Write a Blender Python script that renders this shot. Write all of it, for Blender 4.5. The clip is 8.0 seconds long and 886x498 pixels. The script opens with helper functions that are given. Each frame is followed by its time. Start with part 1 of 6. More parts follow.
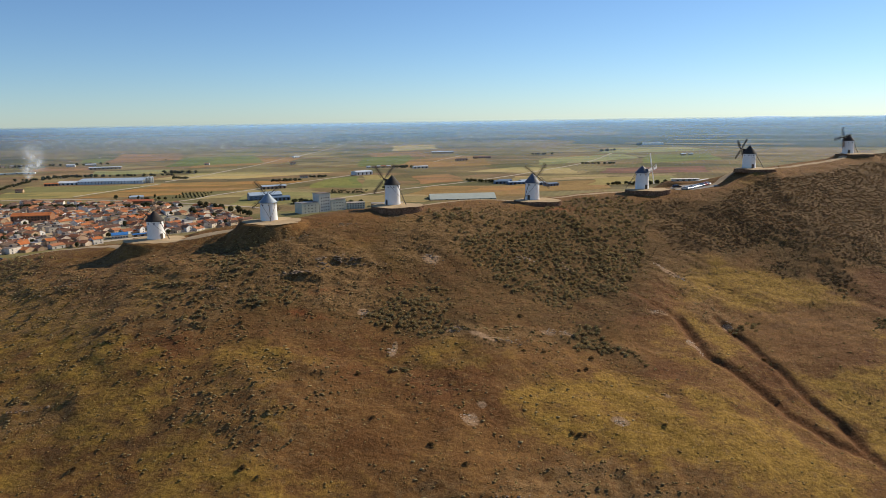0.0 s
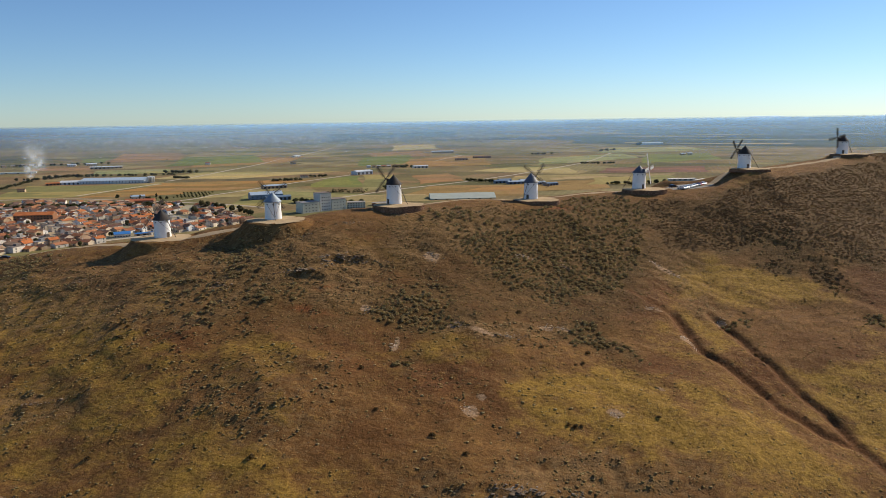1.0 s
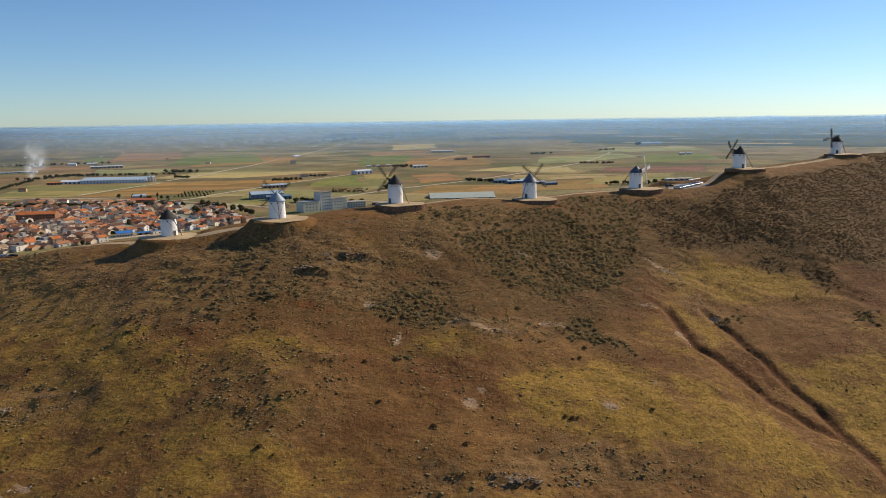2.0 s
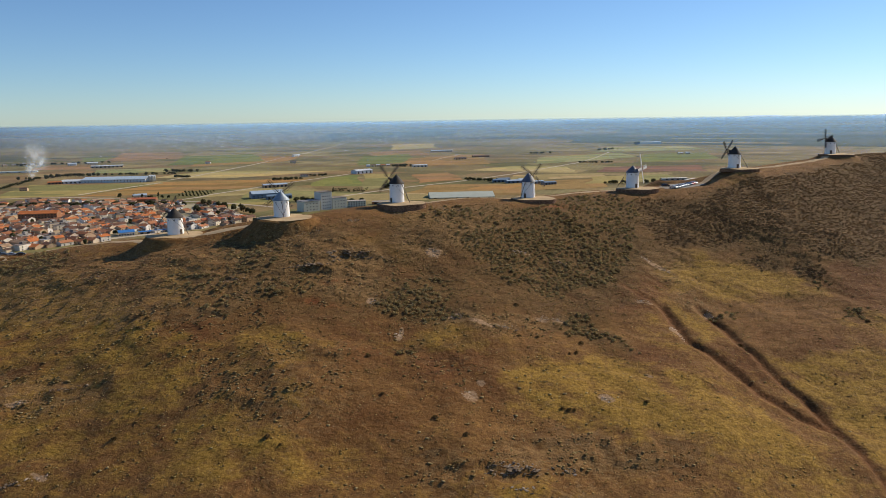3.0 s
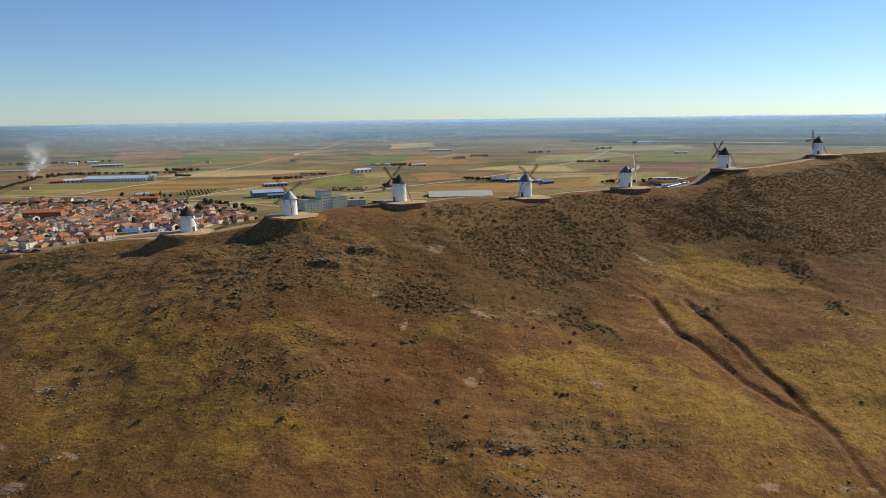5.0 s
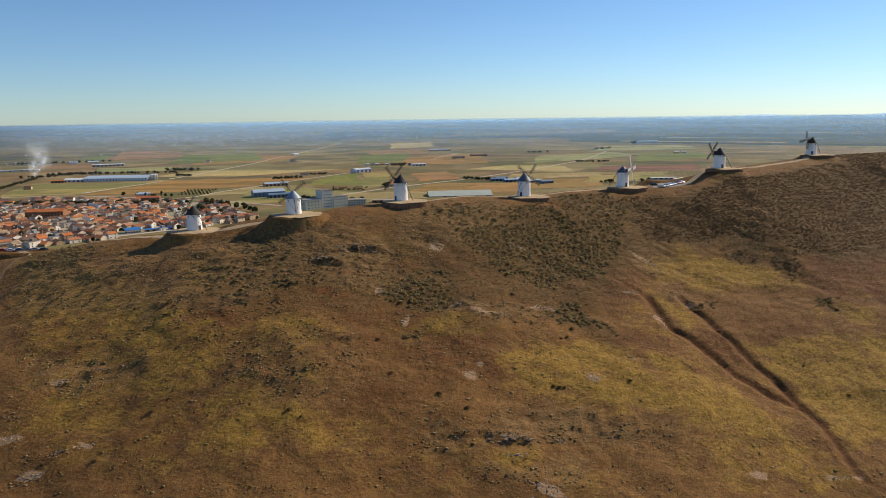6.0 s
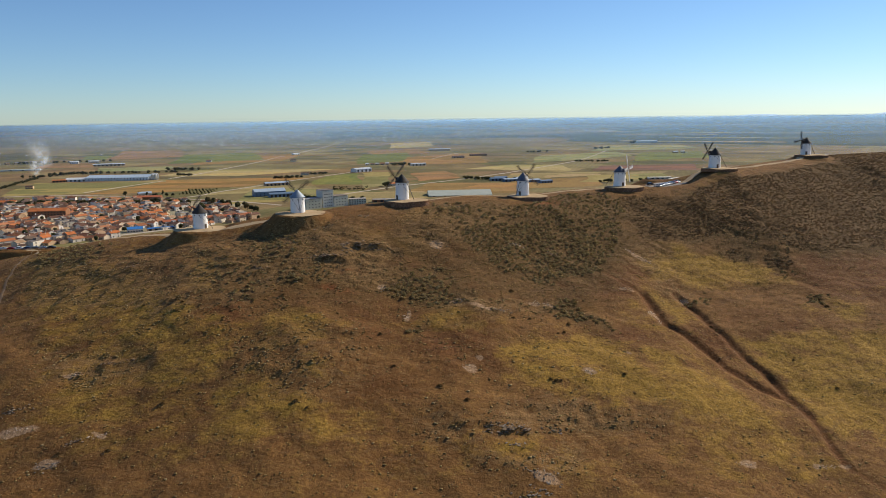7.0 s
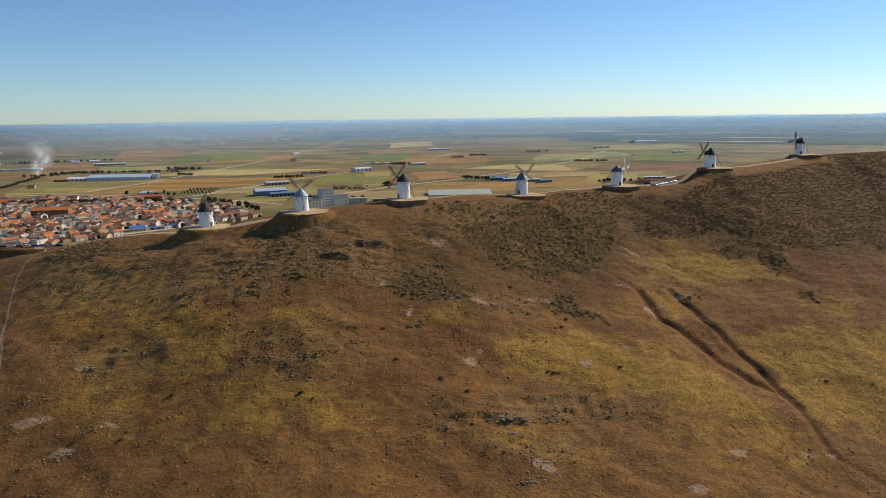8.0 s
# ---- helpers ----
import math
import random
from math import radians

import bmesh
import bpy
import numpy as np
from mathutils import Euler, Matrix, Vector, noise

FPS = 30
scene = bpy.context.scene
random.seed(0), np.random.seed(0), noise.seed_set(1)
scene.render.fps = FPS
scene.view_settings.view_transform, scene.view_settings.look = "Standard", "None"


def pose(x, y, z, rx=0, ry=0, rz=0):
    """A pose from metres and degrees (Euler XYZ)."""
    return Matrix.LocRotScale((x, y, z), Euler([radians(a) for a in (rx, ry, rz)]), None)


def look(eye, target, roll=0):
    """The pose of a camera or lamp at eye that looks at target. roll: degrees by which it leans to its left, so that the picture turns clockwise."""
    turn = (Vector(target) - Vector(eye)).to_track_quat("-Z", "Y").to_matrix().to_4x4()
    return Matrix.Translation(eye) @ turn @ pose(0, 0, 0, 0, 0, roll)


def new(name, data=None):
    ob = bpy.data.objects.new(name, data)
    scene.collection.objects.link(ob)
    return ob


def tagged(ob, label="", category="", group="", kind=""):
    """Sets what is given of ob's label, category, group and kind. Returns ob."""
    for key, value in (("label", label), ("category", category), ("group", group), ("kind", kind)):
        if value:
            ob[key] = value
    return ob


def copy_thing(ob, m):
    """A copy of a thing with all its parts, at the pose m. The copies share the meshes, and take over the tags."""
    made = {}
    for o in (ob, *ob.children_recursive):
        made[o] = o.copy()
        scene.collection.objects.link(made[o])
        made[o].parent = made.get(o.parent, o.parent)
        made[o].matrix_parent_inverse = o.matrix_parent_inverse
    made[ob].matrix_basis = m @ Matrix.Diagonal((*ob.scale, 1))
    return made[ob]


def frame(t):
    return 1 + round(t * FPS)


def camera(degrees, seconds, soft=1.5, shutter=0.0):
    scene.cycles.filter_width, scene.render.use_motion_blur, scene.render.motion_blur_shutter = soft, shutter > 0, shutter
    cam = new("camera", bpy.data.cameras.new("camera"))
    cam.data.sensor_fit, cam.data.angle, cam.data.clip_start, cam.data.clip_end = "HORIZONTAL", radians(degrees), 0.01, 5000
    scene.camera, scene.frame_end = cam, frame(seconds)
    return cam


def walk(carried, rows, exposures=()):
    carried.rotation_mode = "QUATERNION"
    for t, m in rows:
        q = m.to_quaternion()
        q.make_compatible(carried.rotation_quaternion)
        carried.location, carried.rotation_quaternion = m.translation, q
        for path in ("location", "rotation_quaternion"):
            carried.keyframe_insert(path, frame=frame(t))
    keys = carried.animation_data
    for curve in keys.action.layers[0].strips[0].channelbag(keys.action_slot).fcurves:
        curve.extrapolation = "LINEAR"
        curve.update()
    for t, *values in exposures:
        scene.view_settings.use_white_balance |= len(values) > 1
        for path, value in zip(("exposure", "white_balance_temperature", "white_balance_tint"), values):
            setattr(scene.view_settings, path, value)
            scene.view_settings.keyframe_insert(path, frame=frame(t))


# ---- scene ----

# ---------------------------------------------------------------- camera
cam = camera(64.0, 8.0, soft=0.8)
# seconds, x, y, z, yaw, pitch, lean
PATH = [
    (0.0, -1.79, -3.62, 125.02, 0.079, -10.412, -0.856),
    (0.5, -1.88, -6.49, 125.30, 0.082, -10.428, -0.849),
    (1.0, -2.02, -9.41, 125.58, 0.073, -10.447, -0.841),
    (1.5, -2.20, -12.36, 125.87, 0.055, -10.468, -0.833),
    (3.0, -2.88, -21.57, 126.83, -0.031, -10.532, -0.811),
    (3.5, -3.14, -24.75, 127.18, -0.064, -10.553, -0.804),
    (4.0, -3.39, -27.99, 127.54, -0.096, -10.573, -0.797),
    (4.5, -3.64, -31.29, 127.90, -0.127, -10.592, -0.789),
    (6.0, -4.35, -41.46, 128.94, -0.203, -10.643, -0.769),
    (6.5, -4.56, -44.92, 129.26, -0.222, -10.659, -0.762),
    (7.0, -4.77, -48.39, 129.53, -0.237, -10.674, -0.755),
    (7.5, -4.97, -51.87, 129.76, -0.250, -10.689, -0.749),
    (8.0, -5.17, -55.34, 129.93, -0.261, -10.705, -0.742),
]
walk(cam, [(t, pose(x, y, z, 0, 0, yaw) @ pose(0, 0, 0, 90 + pitch) @ pose(0, 0, 0, 0, 0, lean))
           for t, x, y, z, yaw, pitch, lean in PATH], exposures=[(0.0, 0.0), (8.0, 0.0)])

# ---------------------------------------------------------------- sky and sun
SUN_EL, SUN_AZ = 33.0, 36.0          # degrees above the plain; degrees from +x towards +y
world = bpy.data.worlds.new("sky")
scene.world = world
world.use_nodes = True
wn = world.node_tree.nodes
sky = wn.new("ShaderNodeTexSky")
sky.sky_type = "NISHITA"
sky.sun_disc = False
sky.sun_elevation = radians(SUN_EL)
sky.sun_rotation = radians(90.0 - SUN_AZ)
sky.altitude = 700.0
sky.air_density, sky.dust_density, sky.ozone_density = 0.92, 0.15, 3.0
wn["Background"].inputs["Strength"].default_value = 0.092
cool = wn.new("ShaderNodeMix")
cool.data_type, cool.blend_type = "RGBA", "MULTIPLY"
cool.inputs[0].default_value = 1.0
cool.inputs[7].default_value = (0.83, 1.01, 1.20, 1)
world.node_tree.links.new(sky.outputs[0], cool.inputs[6])
world.node_tree.links.new(cool.outputs[2], wn["Background"].inputs["Color"])

sun_data = bpy.data.lights.new("sun", "SUN")
sun_data.energy, sun_data.angle, sun_data.color = 5.0, radians(0.55), (1.0, 0.88, 0.70)
sun = new("sun", sun_data)
sun_way = Vector((math.cos(radians(SUN_EL)) * math.cos(radians(SUN_AZ)),
                  math.cos(radians(SUN_EL)) * math.sin(radians(SUN_AZ)), math.sin(radians(SUN_EL))))
sun.matrix_world = look(sun_way * 900 + Vector((0, 250, 60)), (0, 250, 60))

# ---------------------------------------------------------------- materials
def mat(name):
    m = bpy.data.materials.new(name)
    m.use_nodes = True
    nt = m.node_tree
    return m, nt, nt.nodes["Principled BSDF"]


def link(nt, a, b):
    nt.links.new(a, b)


def coords(nt, kind="Object"):
    n = nt.nodes.new("ShaderNodeTexCoord")
    return n.outputs[kind]


def world_place(nt):
    return nt.nodes.new("ShaderNodeNewGeometry").outputs["Position"]


def stretched(nt, vec, sx, sy, sz, rz=0.0):
    n = nt.nodes.new("ShaderNodeMapping")
    n.inputs["Scale"].default_value = (sx, sy, sz)
    n.inputs["Rotation"].default_value = (0, 0, radians(rz))
    link(nt, vec, n.inputs["Vector"])
    return n.outputs[0]


def noise_tex(nt, vec, scale, detail=5.0, rough=0.55, distort=0.0):
    n = nt.nodes.new("ShaderNodeTexNoise")
    n.inputs["Scale"].default_value = scale
    n.inputs["Detail"].default_value = detail
    n.inputs["Roughness"].default_value = rough
    n.inputs["Distortion"].default_value = distort
    link(nt, vec, n.inputs["Vector"])
    return n.outputs["Fac"]


def ramp(nt, fac, stops, mode="LINEAR"):
    n = nt.nodes.new("ShaderNodeValToRGB")
    n.color_ramp.interpolation = mode
    els = n.color_ramp.elements
    while len(els) < len(stops):
        els.new(0.5)
    for e, (p, c) in zip(els, stops):
        e.position = p
        e.color = (*c, 1) if len(c) == 3 else (c[0], c[0], c[0], 1)
    link(nt, fac, n.inputs["Fac"])
    return n.outputs["Color"]


def mix(nt, fac, a, b, mode="MIX"):
    n = nt.nodes.new("ShaderNodeMix")
    n.data_type = "RGBA"
    n.blend_type = mode
    for sock, v in ((n.inputs[0], fac), (n.inputs[6], a), (n.inputs[7], b)):
        if isinstance(v, (int, float)):
            sock.default_value = v
        elif isinstance(v, tuple):
            sock.default_value = (*v, 1)
        else:
            link(nt, v, sock)
    return n.outputs[2]


def calc(nt, op, a, b=0.0):
    n = nt.nodes.new("ShaderNodeMath")
    n.operation = op
    for sock, v in ((n.inputs[0], a), (n.inputs[1], b)):
        if isinstance(v, (int, float)):
            sock.default_value = v
        else:
            link(nt, v, sock)
    return n.outputs[0]


def bump(nt, bsdf, height, strength=0.4, dist=0.05):
    n = nt.nodes.new("ShaderNodeBump")
    n.inputs["Strength"].default_value = strength
    n.inputs["Distance"].default_value = dist
    link(nt, height, n.inputs["Height"])
    link(nt, n.outputs[0], bsdf.inputs["Normal"])


def rand_object(nt):
    return nt.nodes.new("ShaderNodeObjectInfo").outputs["Random"]


def rand_island(nt):
    return nt.nodes.new("ShaderNodeNewGeometry").outputs["Random Per Island"]


def plain_mat(name, dark, light, scale=3.0, rough=0.85, metal=0.0, relief=0.3, dist=0.02, by=None):
    """A weathered surface: two scales of mottling between two colours."""
    m, nt, b = mat(name)
    v = world_place(nt)
    n1 = noise_tex(nt, v, scale, 6, 0.6)
    n2 = noise_tex(nt, v, scale * 0.17, 3, 0.5)
    fac = ramp(nt, calc(nt, "ADD", calc(nt, "MULTIPLY", n1, 0.55), calc(nt, "MULTIPLY", n2, 0.45)), [(0.32, (0.0,)), (0.68, (1.0,))])
    c = mix(nt, fac, dark, light)
    if by is not None:
        c = mix(nt, calc(nt, "MULTIPLY", rand_object(nt), 1.0), c, mix(nt, 1.0, c, by, "MULTIPLY"))
    link(nt, c, b.inputs["Base Color"])
    b.inputs["Roughness"].default_value = rough
    b.inputs["Metallic"].default_value = metal
    if rough >= 0.85:
        b.inputs["Specular IOR Level"].default_value = 0.12
    bump(nt, b, n1, relief, dist)
    return m


def choice_mat(name, colours, scale=1.2, rough=0.85, island=False, relief=0.3, dist=0.03, dirt=0.35):
    """One of several colours, picked for each object (or each loose piece), with dirt and grain."""
    m, nt, b = mat(name)
    r = rand_island(nt) if island else rand_object(nt)
    c = ramp(nt, r, [(i / len(colours), k) for i, k in enumerate(colours)], "CONSTANT")
    v = world_place(nt)
    n1 = noise_tex(nt, v, scale, 6, 0.65)
    n2 = noise_tex(nt, v, scale * 0.2, 3, 0.5)
    shade = ramp(nt, calc(nt, "MULTIPLY", calc(nt, "ADD", n1, n2), 0.5), [(0.35, (1.0 - dirt,)), (0.62, (1.08,))])
    c = mix(nt, 1.0, c, shade, "MULTIPLY")
    link(nt, c, b.inputs["Base Color"])
    b.inputs["Roughness"].default_value = rough
    b.inputs["Specular IOR Level"].default_value = 0.12
    bump(nt, b, n1, relief, dist)
    return m


def leaf_mat(name, colours, scale=2.5, island=True, dirt=0.35, through_light=0.55):
    """Leaves: rough, and letting part of the light through."""
    m = choice_mat(name, colours, scale, 0.95, island=island, dirt=dirt)
    nt = m.node_tree
    b = nt.nodes["Principled BSDF"]
    tr, mx = nt.nodes.new("ShaderNodeBsdfTranslucent"), nt.nodes.new("ShaderNodeMixShader")
    link(nt, b.inputs["Base Color"].links[0].from_socket, tr.inputs["Color"])
    mx.inputs[0].default_value = through_light
    link(nt, b.outputs[0], mx.inputs[1])
    link(nt, tr.outputs[0], mx.inputs[2])
    link(nt, mx.outputs[0], nt.nodes["Material Output"].inputs["Surface"])
    return m


M_LIME = plain_mat("limewash", (0.78, 0.77, 0.73), (0.90, 0.89, 0.86), 1.6, 0.9, relief=0.5, dist=0.04)
M_CAP_DARK = plain_mat("cap_boards_dark", (0.018, 0.014, 0.011), (0.055, 0.040, 0.028), 2.5, 0.8)
M_CAP_BLUE = plain_mat("cap_zinc_blue", (0.16, 0.20, 0.24), (0.30, 0.35, 0.39), 1.5, 0.5, 0.3)
M_CAP_GREY = plain_mat("cap_slate_grey", (0.05, 0.06, 0.08), (0.13, 0.14, 0.17), 2.5, 0.6)
M_WOOD = plain_mat("weathered_wood", (0.055, 0.040, 0.028), (0.14, 0.105, 0.075), 4.0, 0.8)
M_WOOD_PALE = plain_mat("bleached_wood", (0.45, 0.43, 0.40), (0.62, 0.60, 0.56), 3.0, 0.7)
M_DARK = plain_mat("dark_opening", (0.012, 0.012, 0.013), (0.03, 0.028, 0.028), 2.0, 0.6)
M_TERRACE = plain_mat("packed_earth", (0.36, 0.25, 0.135), (0.55, 0.405, 0.235), 0.9, 0.95, relief=0.4, dist=0.05)
M_DRYSTONE = choice_mat("dry_stone", [(0.22, 0.115, 0.065), (0.27, 0.15, 0.085), (0.18, 0.095, 0.056), (0.30, 0.18, 0.11)], 1.5, 0.95, island=True)
M_TRACK = plain_mat("dirt_track", (0.35, 0.245, 0.14), (0.50, 0.37, 0.225), 0.35, 0.95, relief=0.3, dist=0.05)
M_ROCK = choice_mat("grey_rock", [(0.19, 0.145, 0.105), (0.25, 0.20, 0.15), (0.145, 0.11, 0.08), (0.31, 0.255, 0.20)], 2.0, 0.95, island=True)

# ---------------------------------------------------------------- building blocks
def mesh_of(name, bm, material, smooth=False):
    me = bpy.data.meshes.new(name)
    bm.normal_update()
    bm.to_mesh(me)
    bm.free()
    if smooth:
        me.shade_smooth()
    for m in (material if isinstance(material, (list, tuple)) else (material,)):
        me.materials.append(m)
    return me


def part(name, bm, material, parent, label="", smooth=False):
    ob = new(name, mesh_of(name, bm, material, smooth))
    ob.parent = parent
    if label:
        ob["label"] = label
    return ob


def piece(name, me, parent, m=None):
    ob = new(name, me)
    ob.parent = parent
    if m is not None:
        ob.matrix_basis = m
    return ob


def add_box(bm, cx, cy, cz, sx, sy, sz, m=None, bevel=0.0):
    r = bmesh.ops.create_cube(bm, size=1.0)
    mm = Matrix.Translation((cx, cy, cz)) @ Matrix.Diagonal((sx, sy, sz, 1))
    bmesh.ops.transform(bm, matrix=(m @ mm) if m is not None else mm, verts=r["verts"])
    if bevel:
        es = list({e for v in r["verts"] for e in v.link_edges})
        bmesh.ops.bevel(bm, geom=es, offset=bevel, segments=1, affect="EDGES")
    return r["verts"]


def add_bar(bm, a, b, wide, deep=None, up=(0, 0, 1)):
    """A squared timber from a to b."""
    a, b = Vector(a), Vector(b)
    d = b - a
    q = d.to_track_quat("Z", "Y").to_matrix().to_4x4()
    m = Matrix.Translation((a + b) / 2) @ q
    return add_box(bm, 0, 0, 0, wide, deep or wide, d.length, m)


def add_lathe(bm, profile, n=40):
    """A turned solid: (radius, height) pairs from the bottom up."""
    rings = []
    for r, z in profile:
        if r < 1e-4:
            rings.append([bm.verts.new((0, 0, z))])
        else:
            rings.append([bm.verts.new((r * math.cos(2 * math.pi * i / n), r * math.sin(2 * math.pi * i / n), z)) for i in range(n)])
    for lo, hi in zip(rings, rings[1:]):
        for i in range(n):
            j = (i + 1) % n
            if len(lo) == 1:
                bm.faces.new((lo[0], hi[j], hi[i]))
            elif len(hi) == 1:
                bm.faces.new((lo[i], lo[j], hi[0]))
            else:
                bm.faces.new((lo[i], lo[j], hi[j], hi[i]))
    if len(rings[0]) > 1:
        bm.faces.new(rings[0][::-1])
    if len(rings[-1]) > 1:
        bm.faces.new(rings[-1])



# ---------------------------------------------------------------- lie of the land
RIDGE_X = [-700, -420, -262, -200, -160, -128, -107, -86, -64, -43, -21, 8, 37, 63, 90, 118, 146, 182, 218, 300, 420, 600, 900]
RIDGE_Y = [420, 380, 330, 285, 267, 258, 254, 253, 254, 262, 274, 286, 297, 309, 320, 328, 337, 358, 380, 395, 410, 430, 460]
RIDGE_Z = [0, 22, 54, 67.6, 77.2, 81.5, 83.0, 88.6, 89.5, 93.0, 92.0, 93.6, 91.0, 93.0, 92.2, 95.3, 99.6, 102.0, 103.8, 106.2, 95, 62, 0]
_tx = np.linspace(-1000, 1200, 1101)
_k = np.exp(-0.5 * (np.arange(-20, 21) / 4.0) ** 2)
_k /= _k.sum()


def _smooth(v):
    return np.convolve(np.pad(v, 20, mode="edge"), _k, mode="valid")


_ry = _smooth(np.interp(_tx, RIDGE_X, RIDGE_Y))
_rz = _smooth(np.interp(_tx, RIDGE_X, RIDGE_Z))
ARCH_R, ARCH_A, ARCH_W = 2500.0, 1.427, 2300.0


def hump(x, y, cx, cy, rx, ry, turn=0.0):
    c, s = math.cos(radians(turn)), math.sin(radians(turn))
    u, v = (x - cx) * c + (y - cy) * s, -(x - cx) * s + (y - cy) * c
    return np.exp(-(u / rx) ** 2 - (v / ry) ** 2)


def waves(x, y):
    """Low swells and hummocks of the slope, up to about a metre."""
    w = 0.9 * np.sin(x / 17.0 + 1.3 * np.sin(y / 23.0)) * np.sin(y / 14.0 + 0.9 * np.sin(x / 19.0))
    w += 0.45 * np.sin(x / 6.1 + 2.0 * np.sin(y / 9.0) + 1.0) * np.sin(y / 5.3 + 1.6 * np.sin(x / 7.7))
    w += 0.16 * np.sin(x / 2.3 + 2.2 * np.sin(y / 3.1)) * np.sin(y / 2.0 + 2.0 * np.sin(x / 2.9))
    return w


_LAT = np.random.default_rng(3).uniform(0, 1, (256, 256))


def lumps(x, y, sx, sy, turn=0.0):
    """Smooth noise between 0 and 1, of the given grain along and across."""
    c, s = math.cos(radians(turn)), math.sin(radians(turn))
    u, v = (x * c + y * s) / sx + 500.0, (-x * s + y * c) / sy + 500.0
    i, j = np.floor(u).astype(int), np.floor(v).astype(int)
    f, g = u - i, v - j
    f, g = f * f * (3 - 2 * f), g * g * (3 - 2 * g)
    i, j, i1, j1 = i & 255, j & 255, (i + 1) & 255, (j + 1) & 255
    return (_LAT[i, j] * (1 - f) + _LAT[i1, j] * f) * (1 - g) + (_LAT[i, j1] * (1 - f) + _LAT[i1, j1] * f) * g


def patch(kind, weight, *pts):
    """A stretch of the slope with an outline of its own."""
    kind.append((weight, pts))


def region(x, y, pts, soft):
    """1 inside the outline, 0 outside, with a soft edge."""
    out = np.zeros_like(x)
    px, py = [p[0] for p in pts], [p[1] for p in pts]
    box = (x > min(px) - soft) & (x < max(px) + soft) & (y > min(py) - soft) & (y < max(py) + soft)
    if not box.any():
        return out
    X, Y = x[box], y[box]
    best, odd = np.full(X.shape, 1e9), np.zeros(X.shape, bool)
    for (x0, y0), (x1, y1) in zip(pts, pts[1:] + pts[:1]):
        u = np.clip(((X - x0) * (x1 - x0) + (Y - y0) * (y1 - y0)) / max((x1 - x0) ** 2 + (y1 - y0) ** 2, 1e-6), 0, 1)
        best = np.minimum(best, np.hypot(X - x0 - u * (x1 - x0), Y - y0 - u * (y1 - y0)))
        if y0 != y1:
            odd ^= ((y0 > Y) != (y1 > Y)) & (X < (x1 - x0) * (Y - y0) / (y1 - y0) + x0)
    out[box] = np.clip(0.5 + np.where(odd, best, -best) / soft, 0, 1)
    return out


def cover(kind, x, y, soft):
    """The strongest of all patches of one kind at each place."""
    out = np.zeros_like(x)
    for weight, pts in kind:
        out = np.maximum(out, weight * region(x, y, pts, soft))
    return out


def frayed(x, y):
    """Places shifted a little, so that patches get uneven edges."""
    return (x + 7 * (lumps(x, y, 8, 8) - 0.5) + 4 * (lumps(x, y, 2.9, 2.9, 30) - 0.5),
            y + 7 * (lumps(x + 61, y - 17, 8, 8) - 0.5) + 4 * (lumps(x - 33, y + 9, 2.9, 2.9, 50) - 0.5))


# patches of the slope: share, then the outline in plan
SCRUB = []
patch(SCRUB, 0.95, (2, 245), (15, 254), (36, 263), (59, 270), (75, 272), (74, 258), (69, 247), (63, 238), (59, 229), (51, 224), (42, 221), (37, 213), (31, 210), (26, 213), (20, 218), (15, 225), (11, 232), (5, 232), (2, 237))
patch(SCRUB, 0.95, (32, 196), (39, 202), (45, 203), (46, 200), (46, 195), (50, 192), (54, 189), (55, 184), (52, 185), (47, 189), (40, 191), (34, 189))
patch(SCRUB, 0.90, (-23, 194), (-20, 206), (-13, 208), (-6, 205), (-0, 200), (1, 193), (-1, 188), (-8, 186), (-15, 188), (-20, 189))
patch(SCRUB, 0.80, (-16, 171), (-10, 177), (-6, 178), (-7, 175), (-12, 169))
patch(SCRUB, 0.85, (81, 278), (98, 286), (120, 303), (142, 319), (176, 332), (214, 359), (247, 368), (285, 362), (212, 255), (185, 264), (163, 254), (147, 254), (140, 266), (131, 272), (120, 268), (106, 263), (93, 260), (84, 262))
patch(SCRUB, 0.80, (117, 254), (126, 258), (128, 252), (121, 249))
patch(SCRUB, 0.80, (135, 251), (145, 251), (146, 244), (144, 238), (137, 237), (135, 244))
patch(SCRUB, 0.50, (-9, 273), (25, 271), (55, 300), (83, 305), (103, 300), (98, 286), (75, 274), (24, 259), (1, 249), (-8, 256))
patch(SCRUB, 0.60, (-20, 209), (-15, 215), (-0, 211), (3, 201), (-6, 206), (-13, 208))
patch(SCRUB, 0.35, (-94, 213), (-79, 212), (-67, 202), (-65, 187), (-76, 186))
patch(SCRUB, 0.40, (-199, 285), (-151, 258), (-142, 243), (-151, 234), (-176, 246))
patch(SCRUB, 0.40, (-86, 237), (-71, 236), (-57, 222), (-62, 207), (-75, 210))
patch(SCRUB, 0.50, (-64, 204), (-47, 209), (-45, 197), (-58, 195))
patch(SCRUB, 0.60, (140, 223), (148, 222), (144, 212), (137, 215))
patch(SCRUB, 0.50, (89, 215), (101, 219), (99, 211), (90, 209))
patch(SCRUB, 0.85, (229, 362), (320, 368), (320, 404), (231, 390))
YELLOW = []
patch(YELLOW, 0.85, (90, 257), (98, 258), (105, 252), (116, 252), (124, 247), (135, 243), (139, 237), (134, 230), (124, 229), (110, 230), (98, 227), (91, 234), (81, 228), (79, 233), (85, 245))
patch(YELLOW, 0.75, (16, 168), (27, 174), (42, 183), (50, 177), (60, 175), (75, 173), (83, 168), (88, 156), (93, 146), (77, 142), (66, 144), (60, 150), (44, 147), (29, 148), (22, 151), (16, 155), (14, 161))
